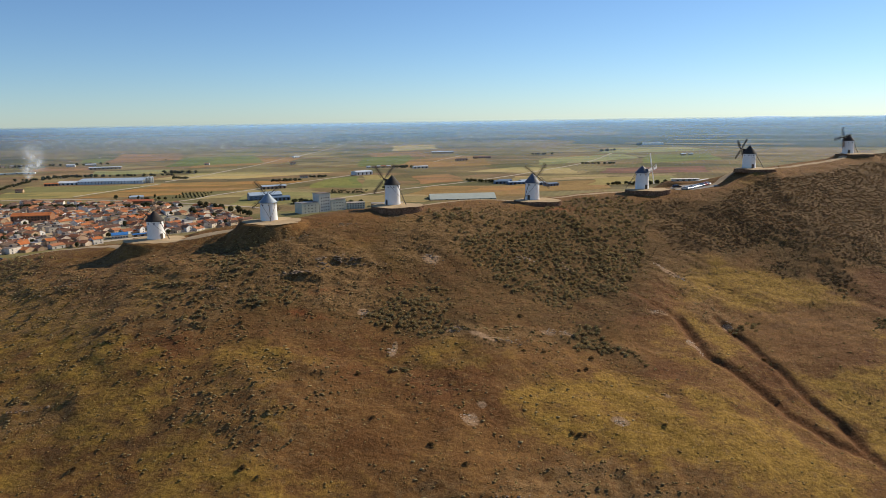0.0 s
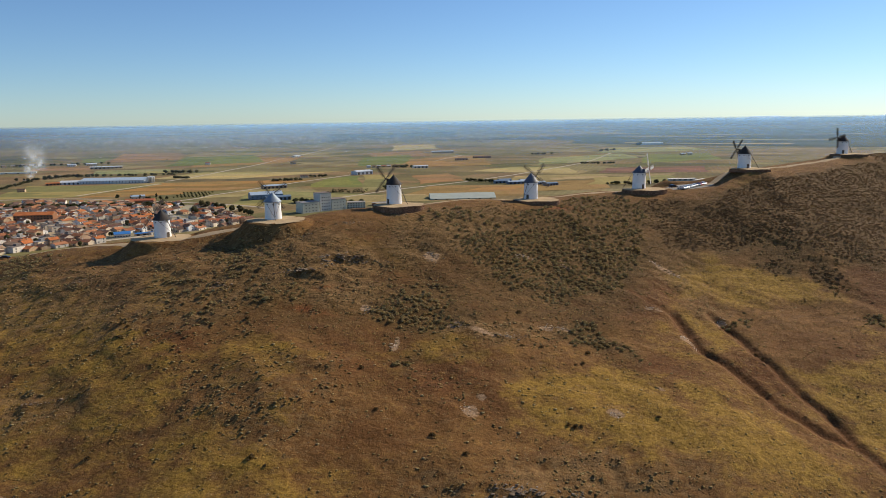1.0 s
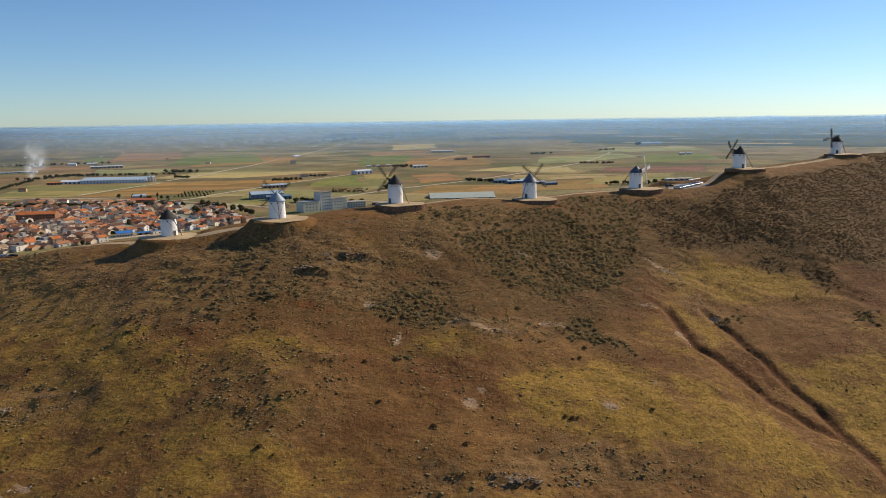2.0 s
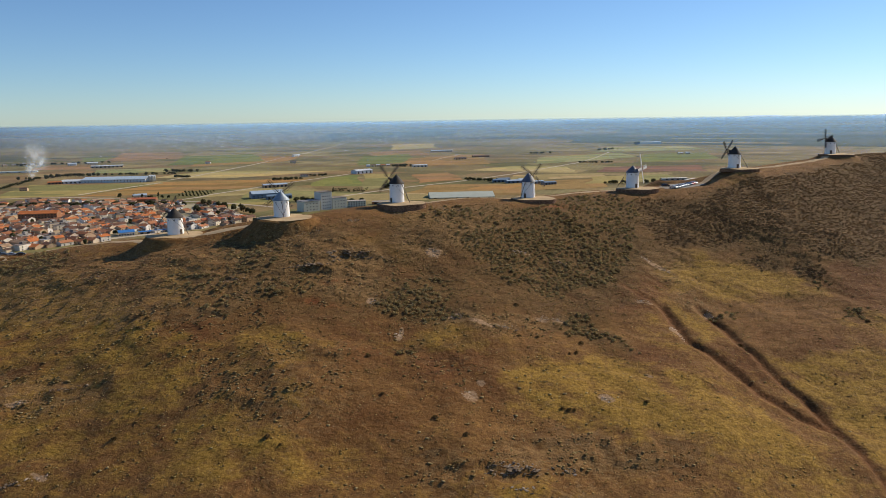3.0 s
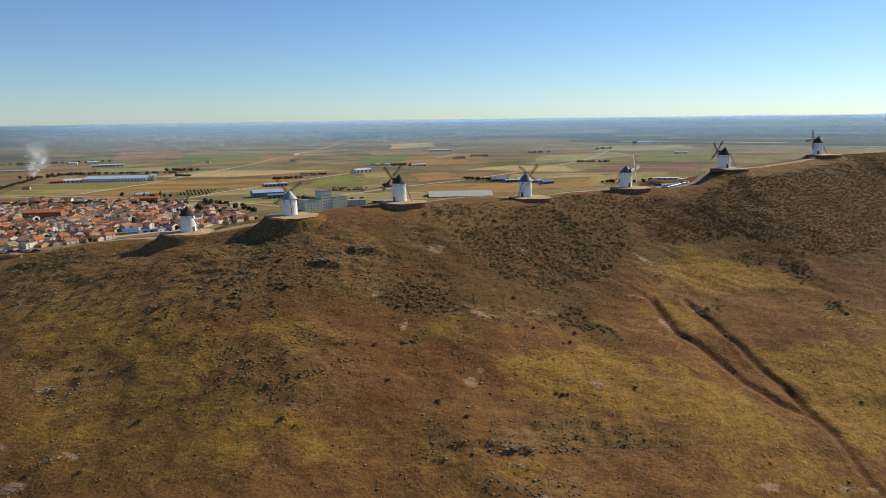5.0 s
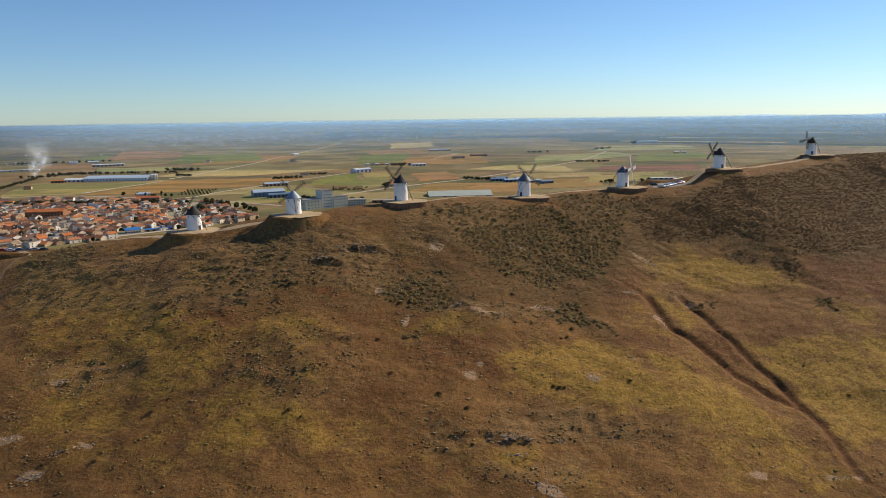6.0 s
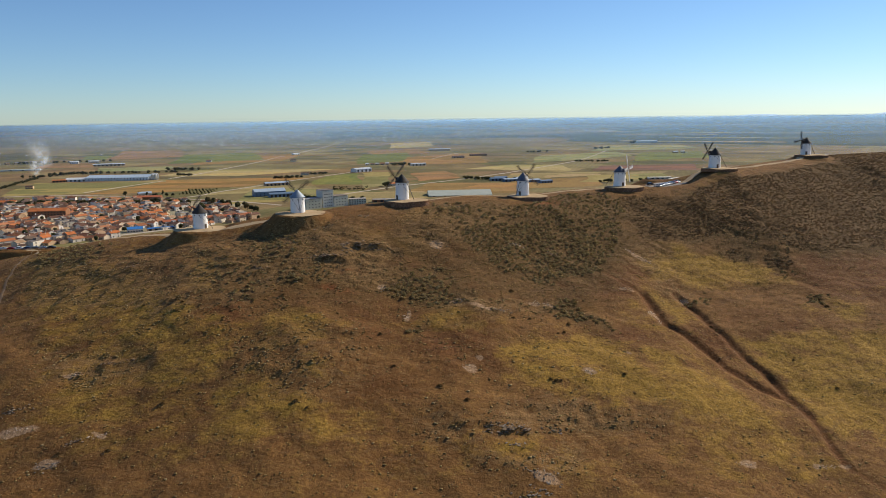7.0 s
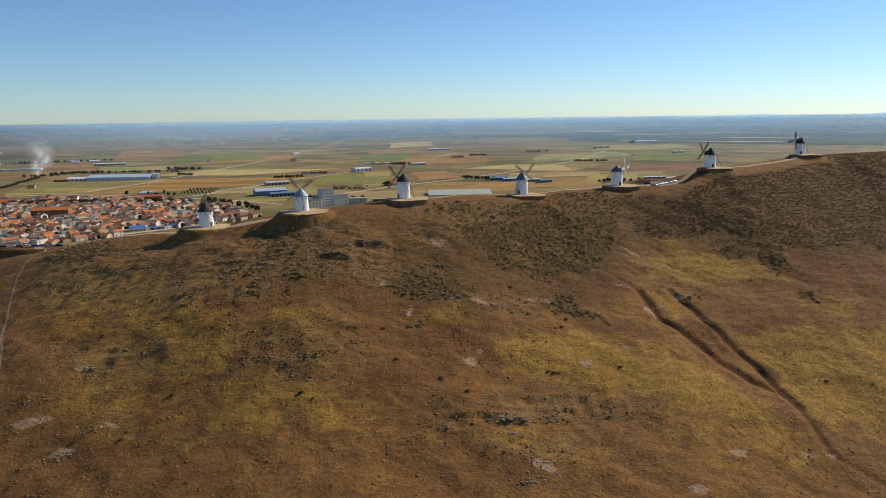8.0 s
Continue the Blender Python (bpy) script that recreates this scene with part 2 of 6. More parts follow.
patch(YELLOW, 0.75, (98, 192), (110, 189), (121, 193), (146, 198), (171, 197), (139, 150), (114, 144), (107, 150), (108, 166), (103, 175), (99, 184))
patch(YELLOW, 0.60, (135, 213), (158, 218), (161, 213), (152, 207), (137, 208))
patch(YELLOW, 0.60, (-112, 158), (-103, 159), (-99, 154), (-97, 146), (-89, 137), (-97, 135), (-108, 137), (-120, 143), (-122, 147), (-115, 151))
patch(YELLOW, 0.50, (-72, 175), (-61, 179), (-53, 180), (-42, 177), (-35, 174), (-34, 171), (-39, 159), (-32, 149), (-44, 149), (-57, 160), (-68, 166))
patch(YELLOW, 0.55, (-10, 182), (-1, 189), (5, 184), (14, 183), (13, 178), (4, 175), (-6, 176))
patch(YELLOW, 0.45, (-102, 225), (-90, 221), (-81, 210), (-78, 188), (-89, 187), (-97, 205))
patch(YELLOW, 0.35, (-35, 241), (-21, 239), (-8, 231), (-12, 220), (-21, 225), (-33, 226))
patch(YELLOW, 0.95, (9, 129), (21, 131), (20, 127), (10, 125))
patch(YELLOW, 0.30, (1, 125), (26, 129), (31, 122), (-2, 120))
patch(YELLOW, 0.45, (63, 141), (97, 145), (112, 141), (107, 131), (66, 125), (58, 129))
patch(YELLOW, 0.55, (-197, 274), (-165, 243), (-149, 249), (-147, 230), (-163, 227), (-168, 225))
patch(YELLOW, 0.60, (66, 205), (80, 220), (88, 212), (91, 203), (81, 197), (74, 207))
patch(YELLOW, 0.50, (62, 199), (71, 201), (72, 192), (64, 190))
patch(YELLOW, 0.40, (-107, 135), (-71, 131), (-51, 123), (-50, 116), (-100, 122))
patch(YELLOW, 0.40, (-44, 133), (-25, 138), (-21, 132), (-26, 125), (-39, 123))
patch(YELLOW, 0.55, (-179, 244), (-123, 220), (-89, 184), (-71, 170), (-66, 151), (-84, 147), (-127, 156))
patch(YELLOW, 0.50, (-95, 154), (-59, 149), (-36, 136), (-52, 122), (-87, 129))
patch(YELLOW, 0.50, (-24, 256), (-4, 264), (25, 269), (22, 261), (-8, 244), (-24, 245))
patch(YELLOW, 0.50, (41, 279), (55, 286), (62, 281), (47, 270))
EARTH = []
patch(EARTH, 0.90, (61, 234), (79, 242), (78, 229), (66, 211), (48, 201), (41, 205), (40, 215), (48, 222))
patch(EARTH, 0.90, (152, 250), (185, 264), (212, 255), (184, 216), (159, 220), (145, 220), (143, 233))
patch(EARTH, 0.60, (13, 224), (18, 215), (27, 208), (37, 206), (30, 197), (23, 201), (15, 204), (8, 212))
patch(EARTH, 0.85, (99, 194), (114, 199), (136, 210), (129, 201), (115, 192), (104, 189))
patch(EARTH, 0.60, (121, 190), (144, 194), (138, 184), (120, 183))
patch(EARTH, 0.60, (-60, 188), (-44, 187), (-22, 190), (-20, 180), (-28, 169), (-43, 181), (-53, 180))
patch(EARTH, 0.45, (-26, 152), (-14, 161), (2, 166), (16, 174), (14, 154), (-1, 147), (-19, 134), (-36, 136), (-39, 139))
patch(EARTH, 0.70, (57, 192), (74, 193), (77, 179), (59, 174), (49, 181))
patch(EARTH, 0.90, (79, 191), (90, 194), (96, 186), (94, 177), (86, 180), (81, 186))
patch(EARTH, 0.50, (-139, 211), (-126, 209), (-123, 220), (-102, 220), (-102, 208), (-122, 209), (-132, 198))
patch(EARTH, 0.55, (-89, 183), (-72, 185), (-67, 173), (-80, 171))
patch(EARTH, 0.90, (120, 266), (130, 270), (139, 258), (126, 259))
patch(EARTH, 0.30, (-22, 130), (6, 143), (13, 137), (2, 126), (-22, 120))
patch(EARTH, 0.35, (-152, 199), (-128, 196), (-114, 175), (-120, 161), (-130, 161))
patch(EARTH, 0.20, (-96, 150), (-76, 145), (-58, 144), (-44, 135), (-57, 129), (-87, 135))
patch(EARTH, 0.60, (96, 210), (121, 212), (123, 201), (100, 196))
patch(EARTH, 0.70, (105, 298), (125, 304), (132, 294), (115, 283), (103, 286))
patch(EARTH, 0.70, (-49, 220), (-21, 228), (-8, 217), (-22, 206), (-38, 202), (-51, 209))
patch(EARTH, 0.50, (-35, 241), (-4, 252), (7, 242), (13, 224), (-0, 210), (-16, 215))
patch(EARTH, 0.60, (4, 210), (19, 206), (34, 201), (18, 198), (-0, 195))
patch(EARTH, 0.95, (97, 281), (139, 313), (239, 355), (275, 348), (216, 262), (165, 257), (136, 272))
patch(EARTH, 0.60, (-36, 185), (-1, 187), (15, 179), (9, 162), (-17, 158), (-32, 164))
ROUGH = []
patch(ROUGH, 0.95, (6, 138), (29, 147), (48, 145), (52, 141), (44, 136), (21, 134), (7, 133))
patch(ROUGH, 0.42, (-66, 164), (-31, 173), (-25, 162), (-26, 148), (-36, 139), (-49, 143), (-62, 148))
patch(ROUGH, 0.75, (-156, 205), (-98, 183), (-71, 183), (-47, 210), (-35, 241), (-52, 242), (-82, 239), (-122, 245), (-188, 259))
patch(ROUGH, 0.90, (-52, 224), (-23, 230), (-21, 195), (-38, 196), (-48, 198))
patch(ROUGH, 0.90, (-0, 195), (24, 198), (37, 199), (29, 193), (16, 186), (-1, 185))
patch(ROUGH, 0.70, (-139, 177), (-114, 170), (-93, 162), (-94, 156), (-115, 151), (-127, 156))
patch(ROUGH, 0.90, (5, 124), (33, 129), (31, 122), (5, 119))
patch(ROUGH, 0.60, (-16, 137), (7, 136), (5, 125), (-7, 125))
patch(ROUGH, 0.50, (54, 150), (65, 146), (62, 137), (48, 137))
patch(ROUGH, 0.70, (-26, 274), (26, 282), (24, 257), (-8, 223), (-23, 236))
patch(ROUGH, 0.60, (77, 255), (93, 254), (92, 216), (82, 216), (76, 234))
HEATH = []
patch(HEATH, 0.70, (-79, 235), (-52, 240), (-22, 256), (8, 267), (54, 295), (103, 300), (141, 317), (176, 332), (247, 368), (285, 362), (207, 249), (149, 248), (118, 256), (90, 257), (68, 227), (53, 201), (18, 198), (-1, 177), (-29, 183), (-57, 181), (-72, 201))
patch(HEATH, 1.00, (80, 273), (98, 283), (120, 303), (141, 317), (175, 331), (213, 357), (246, 366), (284, 360), (212, 255), (163, 254), (129, 268), (93, 260))
patch(HEATH, 0.45, (-49, 220), (1, 240), (3, 188), (-17, 163), (-34, 171))

LEDGES = []


def ledge(x0, y0, x1, y1, rise):
    """A low broken step in the slope, its face turned downhill."""
    LEDGES.append((x0, y0, x1, y1, rise))


ledge(-40.9, 219.4, -26.4, 225.5, 1.24)
ledge(-49.5, 209.9, -39.4, 213.5, 1.12)
ledge(-30.0, 214.1, -25.0, 222.8, 0.74)
ledge(-58.1, 196.2, -50.0, 198.2, 0.50)
ledge(5.9, 131.5, 19.3, 132.3, 0.93)
ledge(11.4, 125.5, 17.3, 127.1, 0.50)
ledge(-108.6, 158.6, -103.9, 160.0, 0.56)
ledge(-104.0, 160.5, -97.4, 162.1, 0.37)
ledge(-59.1, 149.9, -51.6, 150.3, 0.31)
ledge(-48.5, 157.8, -40.5, 161.7, 0.31)
ledge(-36.2, 165.7, -27.6, 169.8, 0.56)
ledge(-42.0, 151.9, -35.7, 156.6, 0.37)
ledge(-9.9, 156.7, 1.3, 161.7, 0.37)
ledge(-32.2, 153.0, -26.2, 155.2, 0.25)
ledge(-39.3, 144.9, -35.3, 147.4, 0.31)
ledge(-49.1, 119.4, -46.2, 120.8, 0.50)
ledge(-44.2, 122.3, -40.5, 122.5, 0.31)
ledge(-157.5, 227.9, -150.9, 227.8, 0.74)
ledge(125.5, 270.5, 138.0, 262.7, 0.42)
ledge(135.3, 256.6, 150.3, 251.3, 0.39)
ledge(156.8, 271.9, 163.7, 268.5, 0.30)
ledge(107.8, 258.4, 116.9, 260.5, 0.21)
ledge(-71.2, 186.1, -64.7, 189.1, 0.50)
ledge(-74.3, 197.8, -67.3, 199.5, 0.43)
ledge(-189.7, 261.4, -168.4, 249.7, 0.50)
ledge(-154.0, 240.3, -141.9, 243.3, 0.43)
ledge(-18.6, 133.3, -11.6, 134.7, 0.19)
ledge(2.5, 173.4, 7.7, 174.8, 0.25)
ledge(-125.5, 241.5, -106.4, 232.3, 0.37)
ledge(-123.3, 166.3, -115.1, 168.4, 0.37)
ledge(-126.2, 159.8, -122.2, 161.3, 0.31)
ledge(-4.6, 126.3, -1.8, 127.0, 0.31)
ledge(1.0, 129.8, 4.5, 131.0, 0.31)


def ledges(x, y):
    """Broken rocky ledges and grassy hummocks."""
    out = np.zeros_like(x)
    box = (y > 50) & (y < 400) & (np.abs(x) < 400)
    if box.any():
        out[box] = ledge_rise(x[box], y[box])
    return out


def ledge_rise(x, y):
    wx, wy = frayed(x, y)
    rough = cover(ROUGH, wx, wy, 7.0)
    ridge = (1 - np.abs(2 * lumps(x, y, 5.5, 2.3, 10) - 1)) ** 2 - 0.35
    z = (0.10 + 0.34 * rough) * ridge + (0.18 + 0.36 * rough) * (lumps(x, y, 2.6, 1.7, 18) - 0.5)
    for x0, y0, x1, y1, rise in LEDGES:
        cx, cy, half = (x0 + x1) / 2, (y0 + y1) / 2, math.hypot(x1 - x0, y1 - y0) / 2
        near = (np.abs(x - cx) < half + 14) & (np.abs(y - cy) < half + 14)
        if not near.any():
            continue
        X, Y = x[near], y[near]
        c, s = (x1 - x0) / (2 * half), (y1 - y0) / (2 * half)
        u = (X - cx) * c + (Y - cy) * s
        v = -(X - cx) * s + (Y - cy) * c + 4.0 * (lumps(X, Y, 3.1, 3.1, 25) - 0.5) + 1.6 * (lumps(X, Y, 1.3, 1.3) - 0.5)
        t = np.clip(v / 1.5 + 0.5, 0, 1)
        face = t * t * (3 - 2 * t) * np.exp(-(np.maximum(v, 0) / (2.5 + 2 * rise)) ** 2) - 0.3 * np.exp(-((v + 1.6) / 1.6) ** 2)
        z[near] += rise * face * np.exp(-(u / (half + 0.6)) ** 4)
    return z


GULLIES = [([(60, 228), (66, 220), (70, 217), (73, 215.3)], 0.4, 1.2),
           ([(73, 215.3), (74.5, 205), (75.6, 197.8), (80, 188.4), (84.6, 181.1), (88.2, 172.6), (93.3, 168.1), (97.6, 162.9), (102.2, 160.5), (104.7, 156)], 1.5, 1.7),
           ([(86, 219), (88.3, 212.1), (91.4, 204), (93.5, 194.5), (95.5, 185.7), (98.1, 178.9), (101.5, 172.7), (103.4, 167.7), (103.8, 161.7), (104.7, 156), (105.8, 150.9)], 1.3, 1.45),
           ([(105.8, 150.9), (106.4, 145), (106.4, 138.1), (107.3, 130.6)], 0.8, 1.2), ([(107.3, 130.6), (111, 126.9), (114.7, 122.5), (122, 112)], 0.5, 1.0)]


def gully(x, y):
    """Two eroded tracks that run down the slope and meet."""
    out = np.zeros_like(x)
    box = (x > 40) & (x < 135) & (y > 100) & (y < 250)
    X, Y = x[box], y[box]
    wx, wy = X + 0.4 * np.sin(Y / 5.1) + 0.3 * np.sin(Y / 2.6 + 1), Y
    for pts, deep, wide in GULLIES:
        best = np.full(X.shape, 1e9)
        for (x0, y0), (x1, y1) in zip(pts, pts[1:]):
            L2 = (x1 - x0) ** 2 + (y1 - y0) ** 2
            u = np.clip(((wx - x0) * (x1 - x0) + (wy - y0) * (y1 - y0)) / L2, 0, 1)
            best = np.minimum(best, np.hypot(wx - x0 - u * (x1 - x0), wy - y0 - u * (y1 - y0)))
        out[box] = np.maximum(out[box], deep * np.exp(-(best / wide) ** 2))
    return out


# levelled pads: x, y, top, rx, ry, wall below the top, slope of the skirt
PADS = [
    (-106.9, 252.0, 83.10, 11.0, 10.0, 0.0, 1.15, 0.0), (-62.8, 247.5, 89.90, 11.5, 10.0, 0.0, 1.15, 0.0), (-19.9, 270.5, 92.15, 10.2, 9.5, 2.9, 0.5, 0.0),
    (38.0, 294.0, 90.75, 10.0, 9.5, 2.8, 0.5, 0.0), (90.9, 316.5, 92.25, 9.8, 9.0, 2.0, 0.5, 0.0), (146.3, 333.5, 99.65, 9.2, 8.5, 1.1, 0.5, 0.0),
    (218.7, 378.0, 103.45, 9.8, 8.5, 0.9, 0.5, 0.0), (114.5, 326.0, 91.9, 11.5, 12.0, 0.0, 0.5, 0.06), (-222.0, 318.0, 63.6, 22.0, 7.0, 0.0, 0.6, 0.0),
    (126.0, 353.0, 92.4, 15.0, 9.0, 0.0, 0.6, 0.0),
]


def levelled(x, y, z):
    for px, py, top, rx, ry, wall, skirt, tilt in PADS:
        near = (np.abs(x - px) < rx + 30) & (np.abs(y - py) < ry + 30)
        if not near.any():
            continue
        X, Y = x[near], y[near]
        d = np.hypot((X - px) / rx, (Y - py) / ry)
        out = np.maximum(d - 1.0, 0.0) * (rx + ry) / 2
        top = top + tilt * (X - px)
        low = top - wall - skirt * out + 0.12 * np.sin(X * 1.1) * np.sin(Y * 0.9) * np.clip(out, 0, 1)
        high = top - 0.05 + (0.3 if tilt else 0.7) * np.maximum(out - 0.5, 0)
        z[near] = np.clip(z[near], low, np.maximum(high, low))
    return z


def far_plain(x, y):
    r = np.hypot(x, y)
    u = np.minimum(np.maximum(r - ARCH_R, 0.0) / ARCH_W, 1.0)
    return 125.0 * (1 - np.exp(-ARCH_A * u * u))


def height(x, y):
    x, y = np.asarray(x, float), np.asarray(y, float)
    ry, rz = np.interp(x, _tx, _ry), np.interp(x, _tx, _rz)
    s = ry - y
    near = 9.0 * np.logaddexp(0, (s - 11.0) / 9.0)
    far = 9.0 * np.logaddexp(0, (-s - 14.0) / 9.0)
    k = rz / 92.0
    z = rz - k * 117.0 * (1 - np.exp(-near / 300.0)) - 0.42 * far
    on = np.clip((z - 3.0) / 12.0, 0, 1)
    z = z + on * (waves(x, y) * np.clip(np.abs(s) / 25.0, 0.25, 1.0) + ledges(x, y) * np.clip((s - 2) / 12.0, 0.0, 1.0) - gully(x, y))
    z = z - 0.72 * np.logaddexp(0, (150.0 - y) / 6.0) * on
    z = z - 7.0 * hump(x, y, 138, 150, 50, 55) - 4.5 * hump(x, y, -90, 130, 45, 40) - 4.0 * hump(x, y, 118, 238, 45, 30)
    z = z - 3.2 * hump(x, y, -122, 240, 13, 9) - 3.2 * hump(x, y, -80, 236, 13, 9) - 1.2 * hump(x, y, -100, 236, 12, 6)
    z = levelled(x, y, z)
    low = 4.0 * np.logaddexp(0, z / 4.0)
    return np.where(z > 25, z, low) + far_plain(x, y)


def h(x, y):
    return float(height(np.array([float(x)]), np.array([float(y)]))[0])


def spread(lo, hi, fine_lo, fine_hi, step, grow):
    """Grid lines, fine in the middle and wider and wider outwards."""
    mid = list(np.arange(fine_lo, fine_hi + 1e-6, step))
    d, v, right = step, fine_hi, []
    while v < hi:
        d = min(d * grow, 260.0)
        v += d
        right.append(v)
    d, v, left = step, fine_lo, []
    while v > lo:
        d = min(d * grow, 260.0)
        v -= d
        left.append(v)
    return np.array(left[::-1] + mid + right)


gx = spread(-5600, 5600, -250, 330, 0.95, 1.12)
gy = spread(-1500, 5800, 84, 420, 0.9, 1.10)
GX, GY = np.meshgrid(gx, gy)
GZ = height(GX, GY)
nx, ny = len(gx), len(gy)
verts = np.stack([GX.ravel(), GY.ravel(), GZ.ravel()], 1)
i0 = (np.arange(ny - 1)[:, None] * nx + np.arange(nx - 1)[None, :]).ravel()
faces = np.stack([i0, i0 + 1, i0 + 1 + nx, i0 + nx], 1)
ground_mesh = bpy.data.meshes.new("ground")
ground_mesh.vertices.add(len(verts))
ground_mesh.vertices.foreach_set("co", verts.ravel())
ground_mesh.loops.add(faces.size)
ground_mesh.loops.foreach_set("vertex_index", faces.ravel())
ground_mesh.polygons.add(len(faces))
ground_mesh.polygons.foreach_set("loop_start", np.arange(0, faces.size, 4))
ground_mesh.update(calc_edges=True)
ground_mesh.shade_smooth()
# plan coordinates in kilometres, in which the far plain keeps its true extent
RR = np.hypot(GX, GY)
KK = np.exp(ARCH_A * (np.maximum(RR - ARCH_R, 0.0) / ARCH_W) ** 2)
plan = np.stack([(GX * KK).ravel(), (GY * KK).ravel()], 1) / 1000.0
uvl = ground_mesh.uv_layers.new(name="plan")
uvl.data.foreach_set("uv", plan[faces.ravel()].ravel())




def swirl(x, y, size, seed):
    """Smooth uneven patches between -1 and 1."""
    x, y = x / size + seed * 3.7, y / size - seed * 1.9
    a = np.sin(x + 1.7 * np.sin(0.8 * y + seed)) * np.sin(1.1 * y + 1.5 * np.sin(0.7 * x - seed))
    b = np.sin(2.3 * x + 1.9 * np.sin(1.9 * y)) * np.sin(2.1 * y + 1.7 * np.sin(2.2 * x + seed))
    return 0.65 * a + 0.35 * b


PALE = []


def pale_spot(x, y, rx, ry, turn=0.0):
    """A worn spot where pale stones and dust lie bare."""
    PALE.append((x, y, rx, ry, turn))


for x, y, rx, ry in ((4, 156.6, 2.6, 2.6), (6.6, 161.4, 1.4, 1.5), (41.1, 160.1, 2.8, 1.6), (64.1, 216.6, 2.6, 1.0), (68.1, 216.1, 2.0, 1.0), (-6, 231, 3.0, 3.4), (25.8, 240.2, 3.2, 1.4),
                     (41.2, 239.6, 2.4, 1.6), (-25.6, 196.9, 2.2, 3.2), (-16.5, 180.4, 1.1, 2.8), (28.8, 197.3, 3.2, 1.4), (34.6, 197.8, 2.6, 1.2), (-98.1, 131.8, 2.2, 1.2)):
    pale_spot(x, y, rx, ry)
for x, y, rx, ry in ((-116.6, 156.7, 3.5, 1.3), (88.4, 215.4, 2.2, 2.6), (77.1, 127.9, 3.4, 1.7), (60.4, 112.2, 3.0, 1.8), (97.9, 131.1, 3.0, 1.2), (105.9, 132.3, 2.0, 1.2), (-122, 136.1, 7.0, 2.2),
                     (-108, 123.2, 4.0, 2.0), (21, 117.1, 4.0, 2.0), (10, 189, 5.0, 1.2), (0.5, 191.5, 2.6, 1.4), (56.5, 172.5, 1.6, 1.0)):
    pale_spot(x, y, rx, ry)
pale_spot(79, 245, 6.5, 1.8, -43)
pale_spot(73.4, 201, 3.6, 1.5, -72)


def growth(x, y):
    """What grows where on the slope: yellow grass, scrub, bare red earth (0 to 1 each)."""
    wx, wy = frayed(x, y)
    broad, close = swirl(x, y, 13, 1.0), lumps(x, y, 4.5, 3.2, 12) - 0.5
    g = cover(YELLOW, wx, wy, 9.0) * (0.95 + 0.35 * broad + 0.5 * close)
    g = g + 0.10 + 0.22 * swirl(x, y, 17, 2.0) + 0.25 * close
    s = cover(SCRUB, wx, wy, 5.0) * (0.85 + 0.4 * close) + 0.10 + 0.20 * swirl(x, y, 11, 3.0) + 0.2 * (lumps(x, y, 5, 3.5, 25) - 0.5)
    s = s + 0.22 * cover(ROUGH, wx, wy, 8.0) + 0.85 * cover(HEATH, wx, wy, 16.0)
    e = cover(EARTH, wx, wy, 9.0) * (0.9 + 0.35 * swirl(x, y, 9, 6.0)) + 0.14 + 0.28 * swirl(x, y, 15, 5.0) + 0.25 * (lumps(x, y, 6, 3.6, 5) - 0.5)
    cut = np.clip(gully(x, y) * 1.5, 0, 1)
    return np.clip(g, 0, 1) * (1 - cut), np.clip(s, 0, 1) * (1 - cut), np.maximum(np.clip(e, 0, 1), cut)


def bareness(x, y):
    """Stony crust, pale worn spots, bright orange earth (0 to 1 each)."""
    wx, wy = frayed(x, y)
    rough = cover(ROUGH, wx, wy, 7.0)
    worn = np.zeros_like(x)
    for cx, cy, rx, ry, turn in PALE:
        worn = np.maximum(worn, hump(0.6 * x + 0.4 * wx, 0.6 * y + 0.4 * wy, cx, cy, rx, ry, turn))
    orange = np.maximum(hump(wx, wy, -40.5, 191.5, 4.5, 1.8), 0.7 * hump(wx, wy, -38, 206, 5, 2.0))
    return rough, worn, np.maximum(orange, 0.8 * hump(wx, wy, 46, 283, 6, 3))


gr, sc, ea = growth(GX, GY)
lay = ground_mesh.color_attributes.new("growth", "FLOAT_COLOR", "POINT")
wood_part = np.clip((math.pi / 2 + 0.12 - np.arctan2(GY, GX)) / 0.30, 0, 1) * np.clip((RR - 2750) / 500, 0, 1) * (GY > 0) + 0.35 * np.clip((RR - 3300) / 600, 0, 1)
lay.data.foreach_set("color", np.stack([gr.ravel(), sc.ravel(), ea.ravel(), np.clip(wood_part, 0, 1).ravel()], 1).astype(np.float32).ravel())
ro, wo, og = bareness(GX, GY)
lay = ground_mesh.color_attributes.new("bare", "FLOAT_COLOR", "POINT")
lay.data.foreach_set("color", np.stack([ro.ravel(), wo.ravel(), og.ravel(), np.ones(ro.size)], 1).astype(np.float32).ravel())


